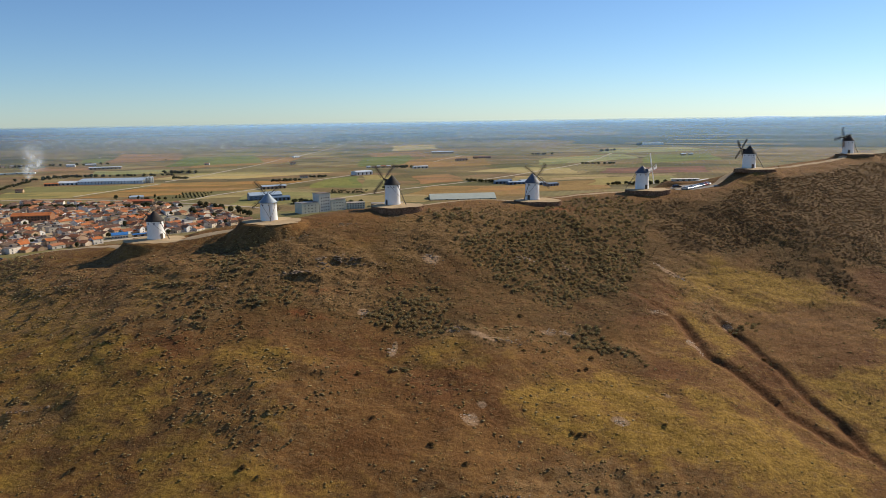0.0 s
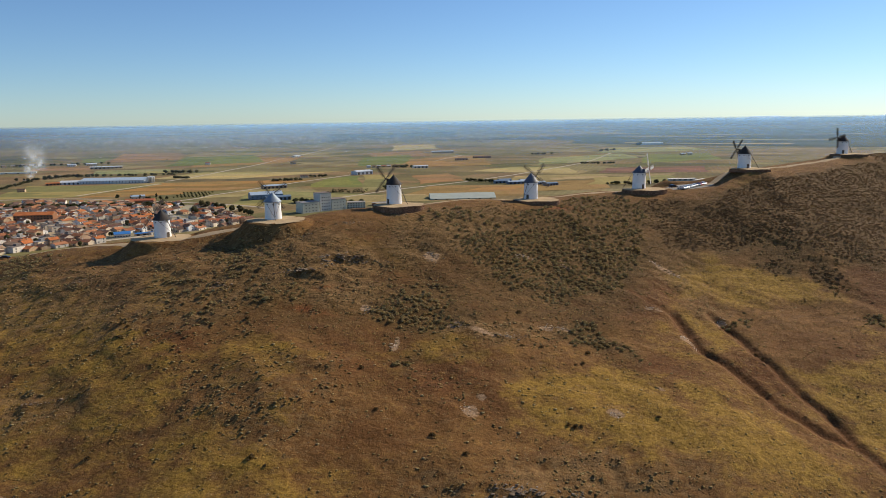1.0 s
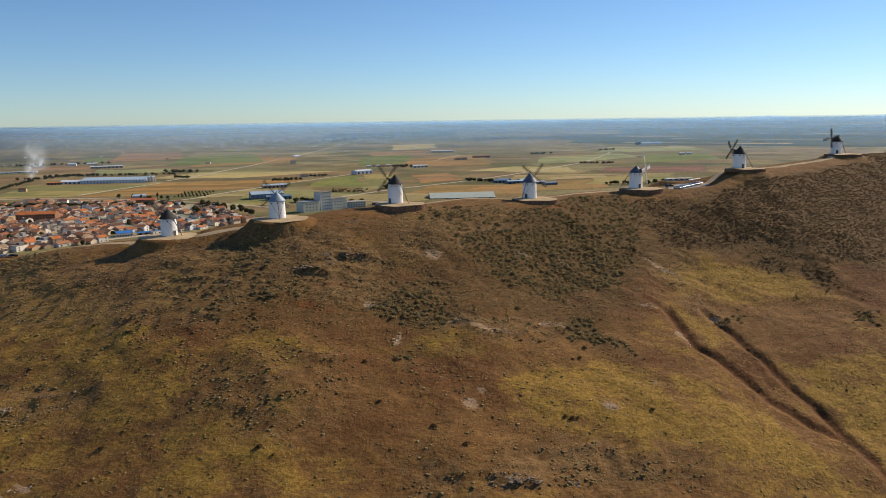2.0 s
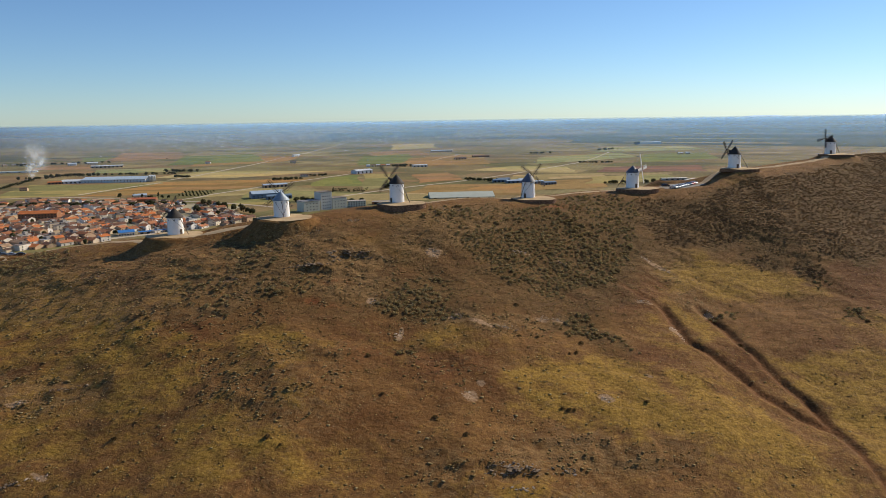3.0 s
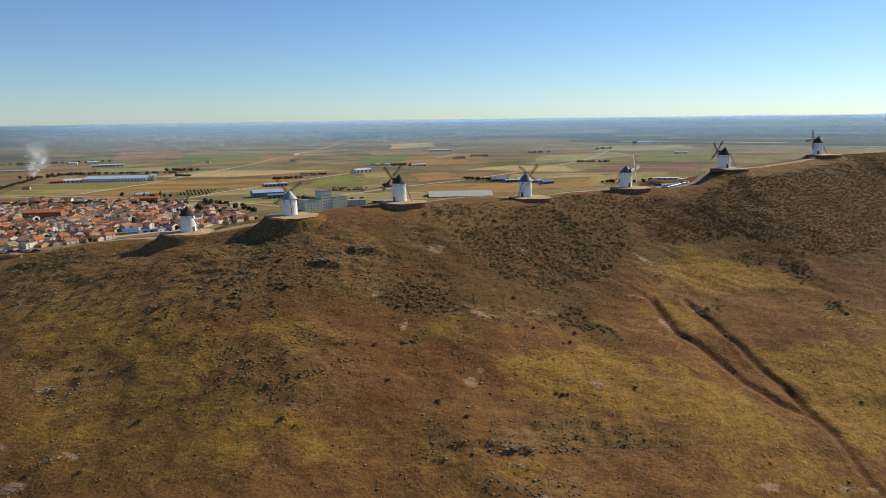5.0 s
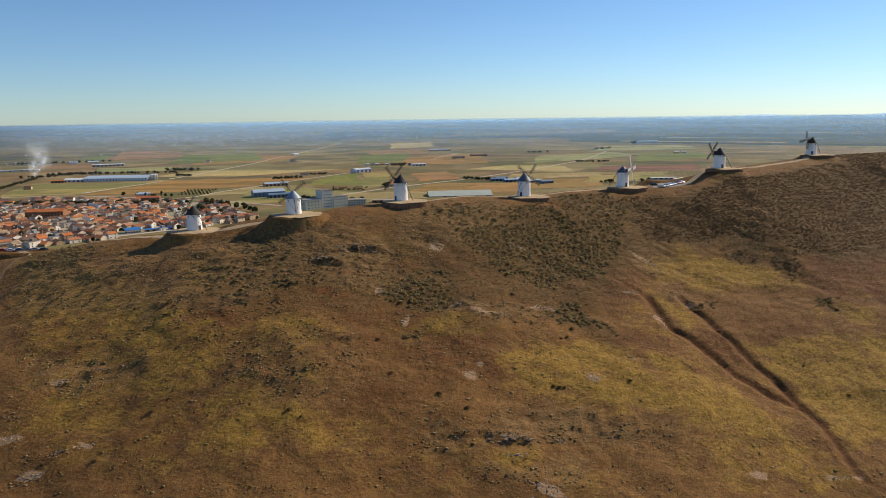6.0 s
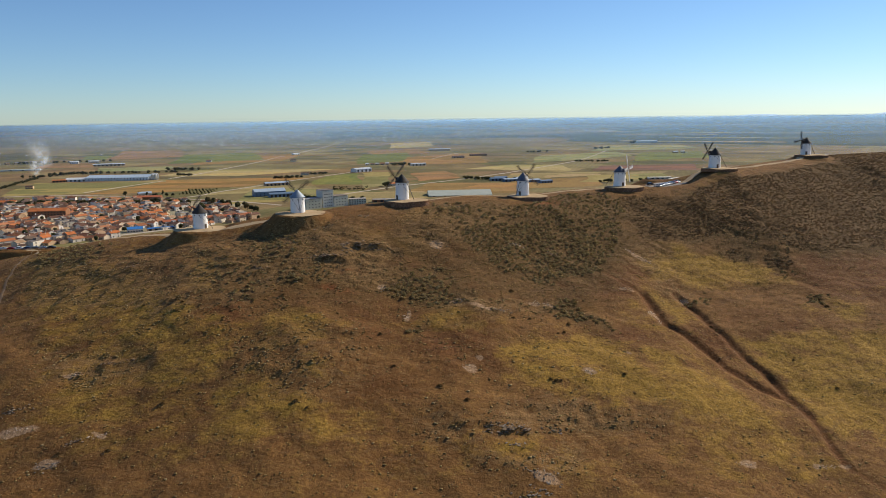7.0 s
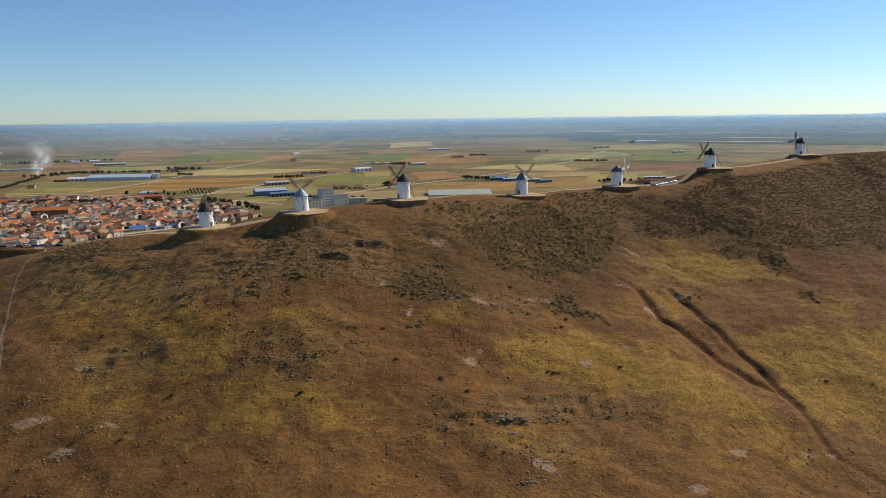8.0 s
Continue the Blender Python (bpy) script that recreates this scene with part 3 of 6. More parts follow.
def ground_material():
    m, nt, b = mat("ground")
    v = world_place(nt)
    sep = nt.nodes.new("ShaderNodeSeparateXYZ")
    link(nt, v, sep.inputs[0])
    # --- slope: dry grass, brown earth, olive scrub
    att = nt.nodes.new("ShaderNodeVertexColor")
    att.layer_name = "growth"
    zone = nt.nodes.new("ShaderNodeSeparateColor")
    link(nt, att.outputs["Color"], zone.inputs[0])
    att2 = nt.nodes.new("ShaderNodeVertexColor")
    att2.layer_name = "bare"
    bare = nt.nodes.new("ShaderNodeSeparateColor")
    link(nt, att2.outputs["Color"], bare.inputs[0])
    mid = noise_tex(nt, stretched(nt, v, 0.9, 1.5, 1, 10), 0.20, 7, 0.62, 0.2)
    fine = noise_tex(nt, stretched(nt, v, 1, 1.1, 1, 20), 0.9, 8, 0.66)
    grit = noise_tex(nt, v, 4.2, 5, 0.7)
    speck = noise_tex(nt, v, 1.7, 3, 0.5)
    edge = calc(nt, "MULTIPLY", calc(nt, "SUBTRACT", calc(nt, "ADD", calc(nt, "MULTIPLY", mid, 0.65), calc(nt, "MULTIPLY", fine, 0.35)), 0.5), 1.9)
    slope = ramp(nt, calc(nt, "ADD", calc(nt, "MULTIPLY", mid, 0.6), calc(nt, "MULTIPLY", fine, 0.4)),
                 [(0.34, (0.145, 0.074, 0.026)), (0.47, (0.200, 0.108, 0.038)), (0.58, (0.250, 0.145, 0.050)), (0.70, (0.31, 0.192, 0.070))])
    yel = ramp(nt, fine, [(0.32, (0.235, 0.148, 0.030)), (0.5, (0.325, 0.212, 0.042)), (0.7, (0.395, 0.270, 0.064))])
    red = ramp(nt, fine, [(0.32, (0.112, 0.049, 0.018)), (0.5, (0.148, 0.067, 0.024)), (0.7, (0.195, 0.094, 0.034))])
    olive = ramp(nt, fine, [(0.32, (0.085, 0.050, 0.018)), (0.5, (0.122, 0.076, 0.028)), (0.7, (0.180, 0.118, 0.046))])
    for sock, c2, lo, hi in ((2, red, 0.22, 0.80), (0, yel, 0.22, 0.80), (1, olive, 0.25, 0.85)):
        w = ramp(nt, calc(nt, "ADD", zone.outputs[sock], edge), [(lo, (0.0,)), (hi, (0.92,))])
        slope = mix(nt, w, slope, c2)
    slope = mix(nt, calc(nt, "MULTIPLY", bare.outputs[2], 0.9), slope, ramp(nt, fine, [(0.35, (0.21, 0.070, 0.024)), (0.65, (0.34, 0.125, 0.045))]))
    # grey stony crust, and pale worn spots
    crust = ramp(nt, calc(nt, "ADD", noise_tex(nt, stretched(nt, v, 1, 1.4, 1, 10), 0.55, 6, 0.68), calc(nt, "MULTIPLY", bare.outputs[0], 0.17)), [(0.54, (0.0,)), (0.68, (0.8,))])
    slope = mix(nt, crust, slope, ramp(nt, grit, [(0.35, (0.15, 0.092, 0.040)), (0.65, (0.34, 0.230, 0.110))]))
    worn = ramp(nt, calc(nt, "MULTIPLY", bare.outputs[1], calc(nt, "ADD", fine, 0.42)), [(0.40, (0.0,)), (0.58, (0.85,))])
    slope = mix(nt, worn, slope, ramp(nt, grit, [(0.35, (0.30, 0.205, 0.125)), (0.65, (0.52, 0.385, 0.265))]))
    slope = mix(nt, 1.0, slope, ramp(nt, fine, [(0.30, (0.76,)), (0.50, (0.98,)), (0.70, (1.18,))]), "MULTIPLY")
    slope = mix(nt, 1.0, slope, ramp(nt, grit, [(0.32, (0.84,)), (0.5, (1.0,)), (0.70, (1.16,))]), "MULTIPLY")
    slope = mix(nt, 1.0, slope, (0.88, 0.77, 0.65), "MULTIPLY")
    # narrow trodden lines that follow the contours
    lines = calc(nt, "SINE", calc(nt, "ADD", calc(nt, "MULTIPLY", sep.outputs[2], 3.4), calc(nt, "MULTIPLY", noise_tex(nt, v, 0.07, 3, 0.5), 14.0)))
    lines = calc(nt, "MULTIPLY", ramp(nt, lines, [(0.6, (0.0,)), (0.97, (1.0,))]), ramp(nt, noise_tex(nt, v, 0.045, 3, 0.6), [(0.46, (0.0,)), (0.64, (1.0,))]))
    slope = mix(nt, calc(nt, "MULTIPLY", lines, 0.34), slope, (0.085, 0.045, 0.022))
    stones = ramp(nt, calc(nt, "ADD", speck, calc(nt, "MULTIPLY", bare.outputs[0], 0.03)), [(0.70, (0.0,)), (0.75, (1.0,))])
    slope = mix(nt, calc(nt, "MULTIPLY", stones, 0.55), slope, (0.34, 0.27, 0.20))
    # --- plain: a patchwork of fields
    uv = nt.nodes.new("ShaderNodeUVMap")
    uv.uv_map = "plan"
    p = stretched(nt, uv.outputs[0], 1, 1, 1, 17)
    wob = nt.nodes.new("ShaderNodeTexNoise")
    wob.inputs["Scale"].default_value = 1.2
    link(nt, p, wob.inputs["Vector"])
    p2 = mix(nt, 0.06, p, wob.outputs["Color"], "ADD")
    col = None
    for sc, rot, wt in ((5.5, 8, None), (2.1, -14, 0.35)):
        vo = nt.nodes.new("ShaderNodeTexVoronoi")
        vo.distance = "CHEBYCHEV"
        vo.inputs["Scale"].default_value = sc
        link(nt, stretched(nt, p2, 1.0, 1.7, 1, rot), vo.inputs["Vector"])
        sp = nt.nodes.new("ShaderNodeSeparateColor")
        link(nt, vo.outputs["Color"], sp.inputs[0])
        c = ramp(nt, sp.outputs[0], [(0.0, (0.20, 0.155, 0.075)), (0.16, (0.25, 0.20, 0.10)), (0.30, (0.15, 0.135, 0.055)), (0.42, (0.27, 0.175, 0.088)),
                                     (0.56, (0.13, 0.125, 0.05)), (0.68, (0.22, 0.145, 0.08)), (0.80, (0.31, 0.25, 0.13)), (0.91, (0.10, 0.095, 0.05))], "CONSTANT")
        col = c if col is None else mix(nt, wt, col, c)
    uvw = stretched(nt, uv.outputs[0], 1, 1, 1)
    col = mix(nt, 1.0, col, ramp(nt, noise_tex(nt, uvw, 9.0, 8, 0.65), [(0.3, (0.62,)), (0.7, (1.35,))]), "MULTIPLY")
    rows_n = nt.nodes.new("ShaderNodeTexWave")
    rows_n.inputs["Scale"].default_value = 26.0
    rows_n.inputs["Distortion"].default_value = 2.0
    link(nt, p, rows_n.inputs["Vector"])
    col = mix(nt, 0.12, col, mix(nt, 1.0, col, rows_n.outputs["Color"], "MULTIPLY"))
    col = mix(nt, 1.0, col, (1.02, 1.0, 0.82), "MULTIPLY")
    # dark belts of woodland far out
    belts = noise_tex(nt, stretched(nt, uv.outputs[0], 0.35, 1.0, 1, 6), 1.6, 6, 0.62)
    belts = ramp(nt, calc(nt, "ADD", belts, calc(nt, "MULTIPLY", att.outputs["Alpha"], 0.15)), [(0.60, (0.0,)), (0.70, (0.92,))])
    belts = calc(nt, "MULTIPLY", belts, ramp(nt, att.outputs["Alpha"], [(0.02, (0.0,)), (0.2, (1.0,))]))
    col = mix(nt, belts, col, (0.040, 0.050, 0.040))
    # --- by height above the plain
    hill = calc(nt, "GREATER_THAN", calc(nt, "ADD", sep.outputs[2], calc(nt, "MULTIPLY", mid, 8.0)), 8.0)
    nearby = calc(nt, "LESS_THAN", sep.outputs[1], 620.0)
    c = mix(nt, calc(nt, "MULTIPLY", hill, nearby), col, slope)
    link(nt, c, b.inputs["Base Color"])
    b.inputs["Roughness"].default_value = 0.95
    b.inputs["Specular IOR Level"].default_value = 0.15
    bump(nt, b, calc(nt, "ADD", calc(nt, "ADD", calc(nt, "MULTIPLY", fine, 1.0), calc(nt, "MULTIPLY", mid, 0.8)), calc(nt, "MULTIPLY", grit, 0.30)), 1.0, 0.32)
    return m


ground_mesh.materials.append(ground_material())
ground = tagged(new("ground", ground_mesh), "dry grassy hillside falling to a wide plain of fields", "ground", kind="structure")

# ---------------------------------------------------------------- many small things in one mesh
def raw_mesh(name, verts, faces, material, smooth=False):
    me = bpy.data.meshes.new(name)
    k = faces.shape[1]
    me.vertices.add(len(verts))
    me.vertices.foreach_set("co", verts.astype(np.float32).ravel())
    me.loops.add(faces.size)
    me.loops.foreach_set("vertex_index", faces.astype(np.int32).ravel())
    me.polygons.add(len(faces))
    me.polygons.foreach_set("loop_start", np.arange(0, faces.size, k))
    me.update(calc_edges=True)
    if smooth:
        me.shade_smooth()
    me.materials.append(material)
    return me


def tiled(tv, tf, places, sizes, turns, flat=None):
    """Copies of one small shape, each at its place, size and turn."""
    c, s = np.cos(turns)[:, None], np.sin(turns)[:, None]
    x = tv[None, :, 0] * c - tv[None, :, 1] * s
    y = tv[None, :, 0] * s + tv[None, :, 1] * c
    z = np.broadcast_to(tv[None, :, 2], x.shape) * (1.0 if flat is None else flat[:, None])
    v = np.stack([x, y, z], 2) * sizes[:, None, None] + places[:, None, :]
    f = tf[None] + (np.arange(len(places)) * len(tv))[:, None, None]
    return v.reshape(-1, 3), f.reshape(-1, tf.shape[1])


def ball_template(rng, level, rough, lift=0.25):
    bm = bmesh.new()
    bmesh.ops.create_icosphere(bm, subdivisions=level, radius=0.5)
    v = np.array([q.co[:] for q in bm.verts])
    f = np.array([[q.index for q in p.verts] for p in bm.faces])
    bm.free()
    v *= 1 + rng.uniform(-rough, rough, (len(v), 1))
    v[:, 2] = v[:, 2] * 0.8 + lift
    return v, f


def tuft_template(rng, blades, spread_out=0.5, tall=0.55, leaf=0.16):
    """A loose clump of small leaf triangles round an open middle."""
    vs, fs = [], []
    for i in range(blades):
        a, e = rng.uniform(0, 6.283), rng.uniform(0.1, 1.45)
        r = rng.uniform(0.6, 1.0)
        p = np.array([math.cos(a) * math.cos(e) * spread_out * r, math.sin(a) * math.cos(e) * spread_out * r, math.sin(e) * tall * r])
        d1, d2 = rng.normal(size=3), rng.normal(size=3)
        d1 /= np.linalg.norm(d1)
        d2 = np.cross(d1, d2)
        d2 /= np.linalg.norm(d2)
        vs += [p + d1 * leaf, p - d1 * leaf * 0.6 + d2 * leaf * 0.8, p - d1 * leaf * 0.6 - d2 * leaf * 0.8]
        fs.append([3 * i, 3 * i + 1, 3 * i + 2])
    return np.array(vs), np.array(fs)


def join_templates(*parts_):
    vs, fs, n = [], [], 0
    for v, f in parts_:
        vs.append(v)
        fs.append(f + n)
        n += len(v)
    return np.concatenate(vs), np.concatenate(fs)


nrng = np.random.default_rng(7)
M_SHRUB = leaf_mat("scrub_leaves", [(0.36, 0.25, 0.11), (0.42, 0.30, 0.14), (0.31, 0.215, 0.10), (0.46, 0.35, 0.18), (0.38, 0.25, 0.11)], 2.5, dirt=0.3, through_light=0.45)
M_CLUMP = leaf_mat("coarse_grass", [(0.34, 0.24, 0.095), (0.40, 0.295, 0.13), (0.27, 0.19, 0.076), (0.45, 0.345, 0.17), (0.31, 0.21, 0.085)], 2.5, dirt=0.3, through_light=0.45)
M_SHRUB_OLIVE = leaf_mat("olive_scrub", [(0.34, 0.26, 0.11), (0.40, 0.305, 0.14), (0.29, 0.22, 0.095), (0.45, 0.345, 0.175), (0.37, 0.255, 0.112)], 2.5, dirt=0.3, through_light=0.42)
M_SHRUB_HILL = leaf_mat("brown_scrub", [(0.235, 0.150, 0.078), (0.29, 0.19, 0.10), (0.20, 0.125, 0.068), (0.32, 0.22, 0.12), (0.25, 0.145, 0.078)], 2.5, dirt=0.3, through_light=0.42)
M_TUSSOCK = leaf_mat("dry_tussock", [(0.36, 0.24, 0.085), (0.42, 0.29, 0.10), (0.32, 0.20, 0.075), (0.46, 0.33, 0.13), (0.35, 0.215, 0.085)], 2.5, dirt=0.3, through_light=0.5)


def scatter(n, want, x_range=(-250, 320), y_range=(88, 400)):
    """n places on the slope, thicker where want(x, y) is high."""
    out = []
    got = 0
    while got < n:
        x = nrng.uniform(*x_range, 20000)
        y = nrng.uniform(*y_range, 20000)
        ok = nrng.uniform(0, 1, 20000) < want(x, y)
        ok &= height(x, y) > 12
        ridge = np.interp(x, _tx, _ry)
        ok &= y < ridge + 14
        for px, py, top, rx, ry, wall, skirt, tilt in PADS:
            ok &= np.hypot((x - px) / (rx + 0.8), (y - py) / (ry + 0.8)) > 1
        p = np.stack([x[ok], y[ok]], 1)
        out.append(p)
        got += len(p)
    p = np.concatenate(out)[:n]
    return np.column_stack([p, height(p[:, 0], p[:, 1]) - 0.05])


def stuff_object(name, templates, places, lo, hi, material, label, category, flat=(0.7, 1.2)):
    vs, fs, n = [], [], 0
    pick = nrng.integers(0, len(templates), len(places))
    for k, (tv, tf) in enumerate(templates):
        p = places[pick == k]
        if not len(p):
            continue
        size = lo + (hi - lo) * nrng.uniform(0, 1, len(p)) ** 1.8
        v, f = tiled(tv, tf, p, size, nrng.uniform(0, 6.28, len(p)), nrng.uniform(*flat, len(p)))
        vs.append(v)
        fs.append(f + n)
        n += len(v)
    me = raw_mesh(name, np.concatenate(vs), np.concatenate(fs), material)
    return tagged(new(name, me), label, category, kind="stuff")


def small_core(k, level, rough, lift):
    v, f = ball_template(nrng, level, rough, lift)
    return v * k, f


shrub_shapes = [join_templates(small_core(0.52, 1, 0.2, 0.2), tuft_template(nrng, 40, 0.5, 0.5, 0.15)) for _ in range(7)]
low_shapes = [join_templates(ball_template(nrng, 1, 0.3, 0.15), tuft_template(nrng, 10, 0.5, 0.45, 0.2)) for _ in range(6)]


def want_scrub(x, y):
    g, s, e = growth(x, y)
    return np.clip((s - 0.34) * 0.9 - 0.5 * np.clip(g - 0.45, 0, 1), 0, 0.6) + 0.005


def want_tussock(x, y):
    g, s, e = growth(x, y)
    return np.clip(0.45 - 0.1 * g + 0.3 * s - 0.25 * e, 0.10, 1) * (gully(x, y) < 0.15)


def want_clump(x, y):
    """Coarse clumps, gathered on stony and uneven ground."""
    wx, wy = frayed(x, y)
    w = 0.03 + 0.7 * cover(ROUGH, wx, wy, 8.0) + 0.35 * hump(x, y, -80, 195, 90, 50)
    return np.clip(w * (3.0 * lumps(x, y, 6.5, 3.6, 12) - 0.9), 0.0, 1) * (gully(x, y) < 0.15)


def want_stand(x, y):
    """Stands of close, even scrub, thinning out at their edges."""
    wx, wy = frayed(x, y)
    return cover(SCRUB, 0.5 * (x + wx), 0.5 * (y + wy), 3.0) * np.clip(0.75 + 0.9 * (lumps(x, y, 7, 5, 20) - 0.3), 0.2, 1.1)


def stand(step, want, x_range, y_range):
    """Places on a loose grid, as evenly apart as shrubs grow."""
    X, Y = np.meshgrid(np.arange(*x_range, step), np.arange(*y_range, step))
    X = (X + np.arange(X.shape[0])[:, None] % 2 * step / 2 + nrng.uniform(-0.42, 0.42, X.shape) * step).ravel()
    Y = (Y + nrng.uniform(-0.42, 0.42, Y.shape).ravel().reshape(Y.shape) * step).ravel()
    ok = (nrng.uniform(0, 1, X.shape) < want(X, Y)) & (Y < np.interp(X, _tx, _ry) + 6)
    for px, py, top, rx, ry, wall, skirt, tilt in PADS:
        ok &= np.hypot((X - px) / (rx + 1.2), (Y - py) / (ry + 1.2)) > 1
    X, Y = X[ok], Y[ok]
    return np.column_stack([X, Y, height(X, Y) - 0.08])


def on_hill(x, y):
    """The higher ground to the east, under its own finer and browner scrub."""
    return (x > 78 + 0.15 * (y - 250)) & (y > 240)


stuff_object("shrubs", shrub_shapes, scatter(8000, want_scrub), 0.4, 1.3, M_SHRUB, "grey-green low scrub dotted over the slope", "shrub", (0.35, 0.6))
stuff_object("scrub_stands", shrub_shapes, stand(1.65, lambda x, y: want_stand(x, y) * ~on_hill(x, y), (-190, 300), (150, 400)), 1.4, 2.4, M_SHRUB_OLIVE, "stands of round olive-brown shrubs on the slope", "shrub", (0.55, 0.8))
stuff_object("hill_scrub", shrub_shapes, stand(1.32, lambda x, y: want_stand(x, y) * on_hill(x, y), (70, 320), (220, 400)), 1.15, 2.0, M_SHRUB_HILL, "close brown scrub covering the higher ground", "shrub", (0.3, 0.55))
stuff_object("grass_clumps", low_shapes, scatter(8000, want_clump), 0.4, 1.25, M_CLUMP, "clumps of coarse dry grass on the rough slope", "grass", (0.22, 0.42))
stuff_object("tussocks", low_shapes, scatter(34000, want_tussock), 0.25, 0.8, M_TUSSOCK, "tussocks of dry yellow-brown grass", "grass", (0.35, 0.6))

# single dark bushes that stand out
M_BUSH = leaf_mat("bush_leaves", [(0.15, 0.105, 0.05), (0.18, 0.13, 0.06), (0.16, 0.10, 0.05)], 2.5, dirt=0.4)
bush_shapes = []
for i in range(4):
    tv, tf = join_templates(small_core(0.45, 1, 0.3, 0.2), tuft_template(nrng, 110, 0.55, 0.62, 0.12))
    bush_shapes.append(raw_mesh("bush", tv, tf, M_BUSH))
BUSHES = [(-4.8, 167.7), (-19.1, 153.2), (-5.5, 147), (-41.8, 134.6), (28.1, 155), (29.9, 154.5), (31.3, 154.9), (2.3, 141.1), (-45.4, 137), (52, 160), (-24.2, 168.8), (20, 185.2), (25.7, 186.2), (39.2, 186.9), (34.4, 179.8), (36.7, 181.2), (20.9, 203.2), (93.6, 194.8), (92.5, 197), (141.2, 220.4), (143, 218.1), (142.7, 212.6), (114.4, 179.7), (122.5, 167), (-84.3, 141.4), (-106.6, 126.6), (-93, 125.6), (-95.5, 188.5), (-93.1, 186.9), (-59, 188.2), (-102.6, 172.8), (-107.1, 189.1), (-93.7, 182.5), (-34, 208)]
for i, (x, y) in enumerate(BUSHES):
    b = tagged(new("bush", bush_shapes[i % 4]), "single dark bush on the dry slope", "bush", "dark bushes on the slope")
    k = 0.9 + 0.8 * ((i * 0.37) % 1)
    b.matrix_world = pose(x, y, h(x, y) - 0.1, 0, 0, i * 77) @ Matrix.Diagonal((k * 1.25, k, k * 0.8, 1))

# ---------------------------------------------------------------- rock outcrops
rock_shapes = []
for i in range(9):
    bm = bmesh.new()
    for _ in range(15):
        d = Vector(nrng.normal(size=3)).normalized()
        bm.verts.new((d.x * 0.55, d.y * 0.5, d.z * 0.42 * nrng.uniform(0.6, 1.0)))
    hull = bmesh.ops.convex_hull(bm, input=bm.verts[:])
    bmesh.ops.delete(bm, geom=[q for q in hull["geom_interior"] if isinstance(q, bmesh.types.BMVert)], context="VERTS")
    rock_shapes.append(mesh_of("rock", bm, M_ROCK))
M_ROCK_DARK = choice_mat("dark_rock", [(0.20, 0.14, 0.09), (0.27, 0.195, 0.13), (0.16, 0.11, 0.075)], 2.0, 0.95)
dark_shapes = []
for me in rock_shapes:
    m2 = me.copy()
    m2.materials[0] = M_ROCK_DARK
    dark_shapes.append(m2)
M_ROCK_PALE = choice_mat("pale_stone", [(0.48, 0.36, 0.25), (0.58, 0.45, 0.33), (0.40, 0.29, 0.20)], 2.0, 0.95)
pale_shapes = []
for me in rock_shapes[:5]:
    m2 = me.copy()
    m2.materials[0] = M_ROCK_PALE
    pale_shapes.append(m2)
ORNG = random.Random(5)


def outcrop(x, y, lx, ly, n, size, turn=0.0, dark=False):
    base = tagged(new("rock_outcrop"), "dark rocky ledge breaking through the scrub" if dark is True else "patch of pale bare stones in the grass" if dark else "pale grey boulders breaking through dry grass", "rocks", "outcrops")
    z0 = h(x, y)
    base.matrix_world = pose(x, y, z0)
    for _ in range(int(n * 1.5)):
        u, w = ORNG.gauss(0, 0.45) * lx, ORNG.gauss(0, 0.45) * ly
        c, s = math.cos(radians(turn)), math.sin(radians(turn))
        px, py = u * c - w * s, u * s + w * c
        k = size * ORNG.uniform(0.3, 1.0)
        m = pose(px, py, h(x + px, y + py) - z0 - 0.06 * k, ORNG.uniform(-12, 12), ORNG.uniform(-12, 12), ORNG.uniform(0, 360)) @ Matrix.Diagonal((k * 1.5, k, k * 0.6, 1))
        piece("rock", ORNG.choice(pale_shapes if dark == "pale" else dark_shapes if dark else rock_shapes), base, m)


outcrop(-33, 223.0, 11, 1.6, 40, 1.5, 12, True)
outcrop(-47, 212.5, 8, 1.6, 26, 1.4, 10, True)
outcrop(-40.5, 218.6, 2.5, 2.2, 12, 1.3, 30, False)
outcrop(-25.6, 196.9, 2.6, 3.4, 18, 0.9, 10, False)
outcrop(-16.5, 180.4, 1.2, 3.0, 12, 0.8, 0, "pale")
outcrop(-6, 231, 4, 4, 22, 1.0, -10, False)
outcrop(25.8, 240.2, 4.5, 1.8, 18, 0.9, 5, "pale")
outcrop(41.2, 239.6, 3, 2.2, 12, 0.9, 10, "pale")
outcrop(4, 156.6, 2.4, 2.2, 16, 0.55, 10, "pale")
outcrop(41.1, 160.1, 2.4, 1.4, 14, 0.55, 0, "pale")
outcrop(14.9, 188.2, 6, 1.5, 26, 0.9, 8, False)
outcrop(1.4, 191.5, 4, 1.4, 18, 0.9, 5, False)
outcrop(31, 197.3, 6, 1.4, 20, 0.8, 5, "pale")
outcrop(76, 248, 3.2, 1.4, 12, 1.0, -45, "pale")
outcrop(82, 242.4, 3.4, 1.4, 14, 1.0, -43, "pale")
outcrop(66, 216.4, 4, 0.8, 12, 0.6, 0, "pale")
outcrop(73.4, 201, 3.8, 1.5, 22, 0.7, -72, "pale")
outcrop(88.4, 215.4, 2.0, 2.4, 10, 0.7, 30, "pale")
outcrop(12.5, 131.9, 7.5, 0.9, 34, 1.25, 5, True)
outcrop(14, 133.4, 8.5, 1.0, 26, 1.0, 6, False)
outcrop(26.7, 134.1, 3.0, 0.9, 9, 0.9, 4, False)
outcrop(14.2, 126.4, 3.4, 0.7, 14, 0.9, 2, False)
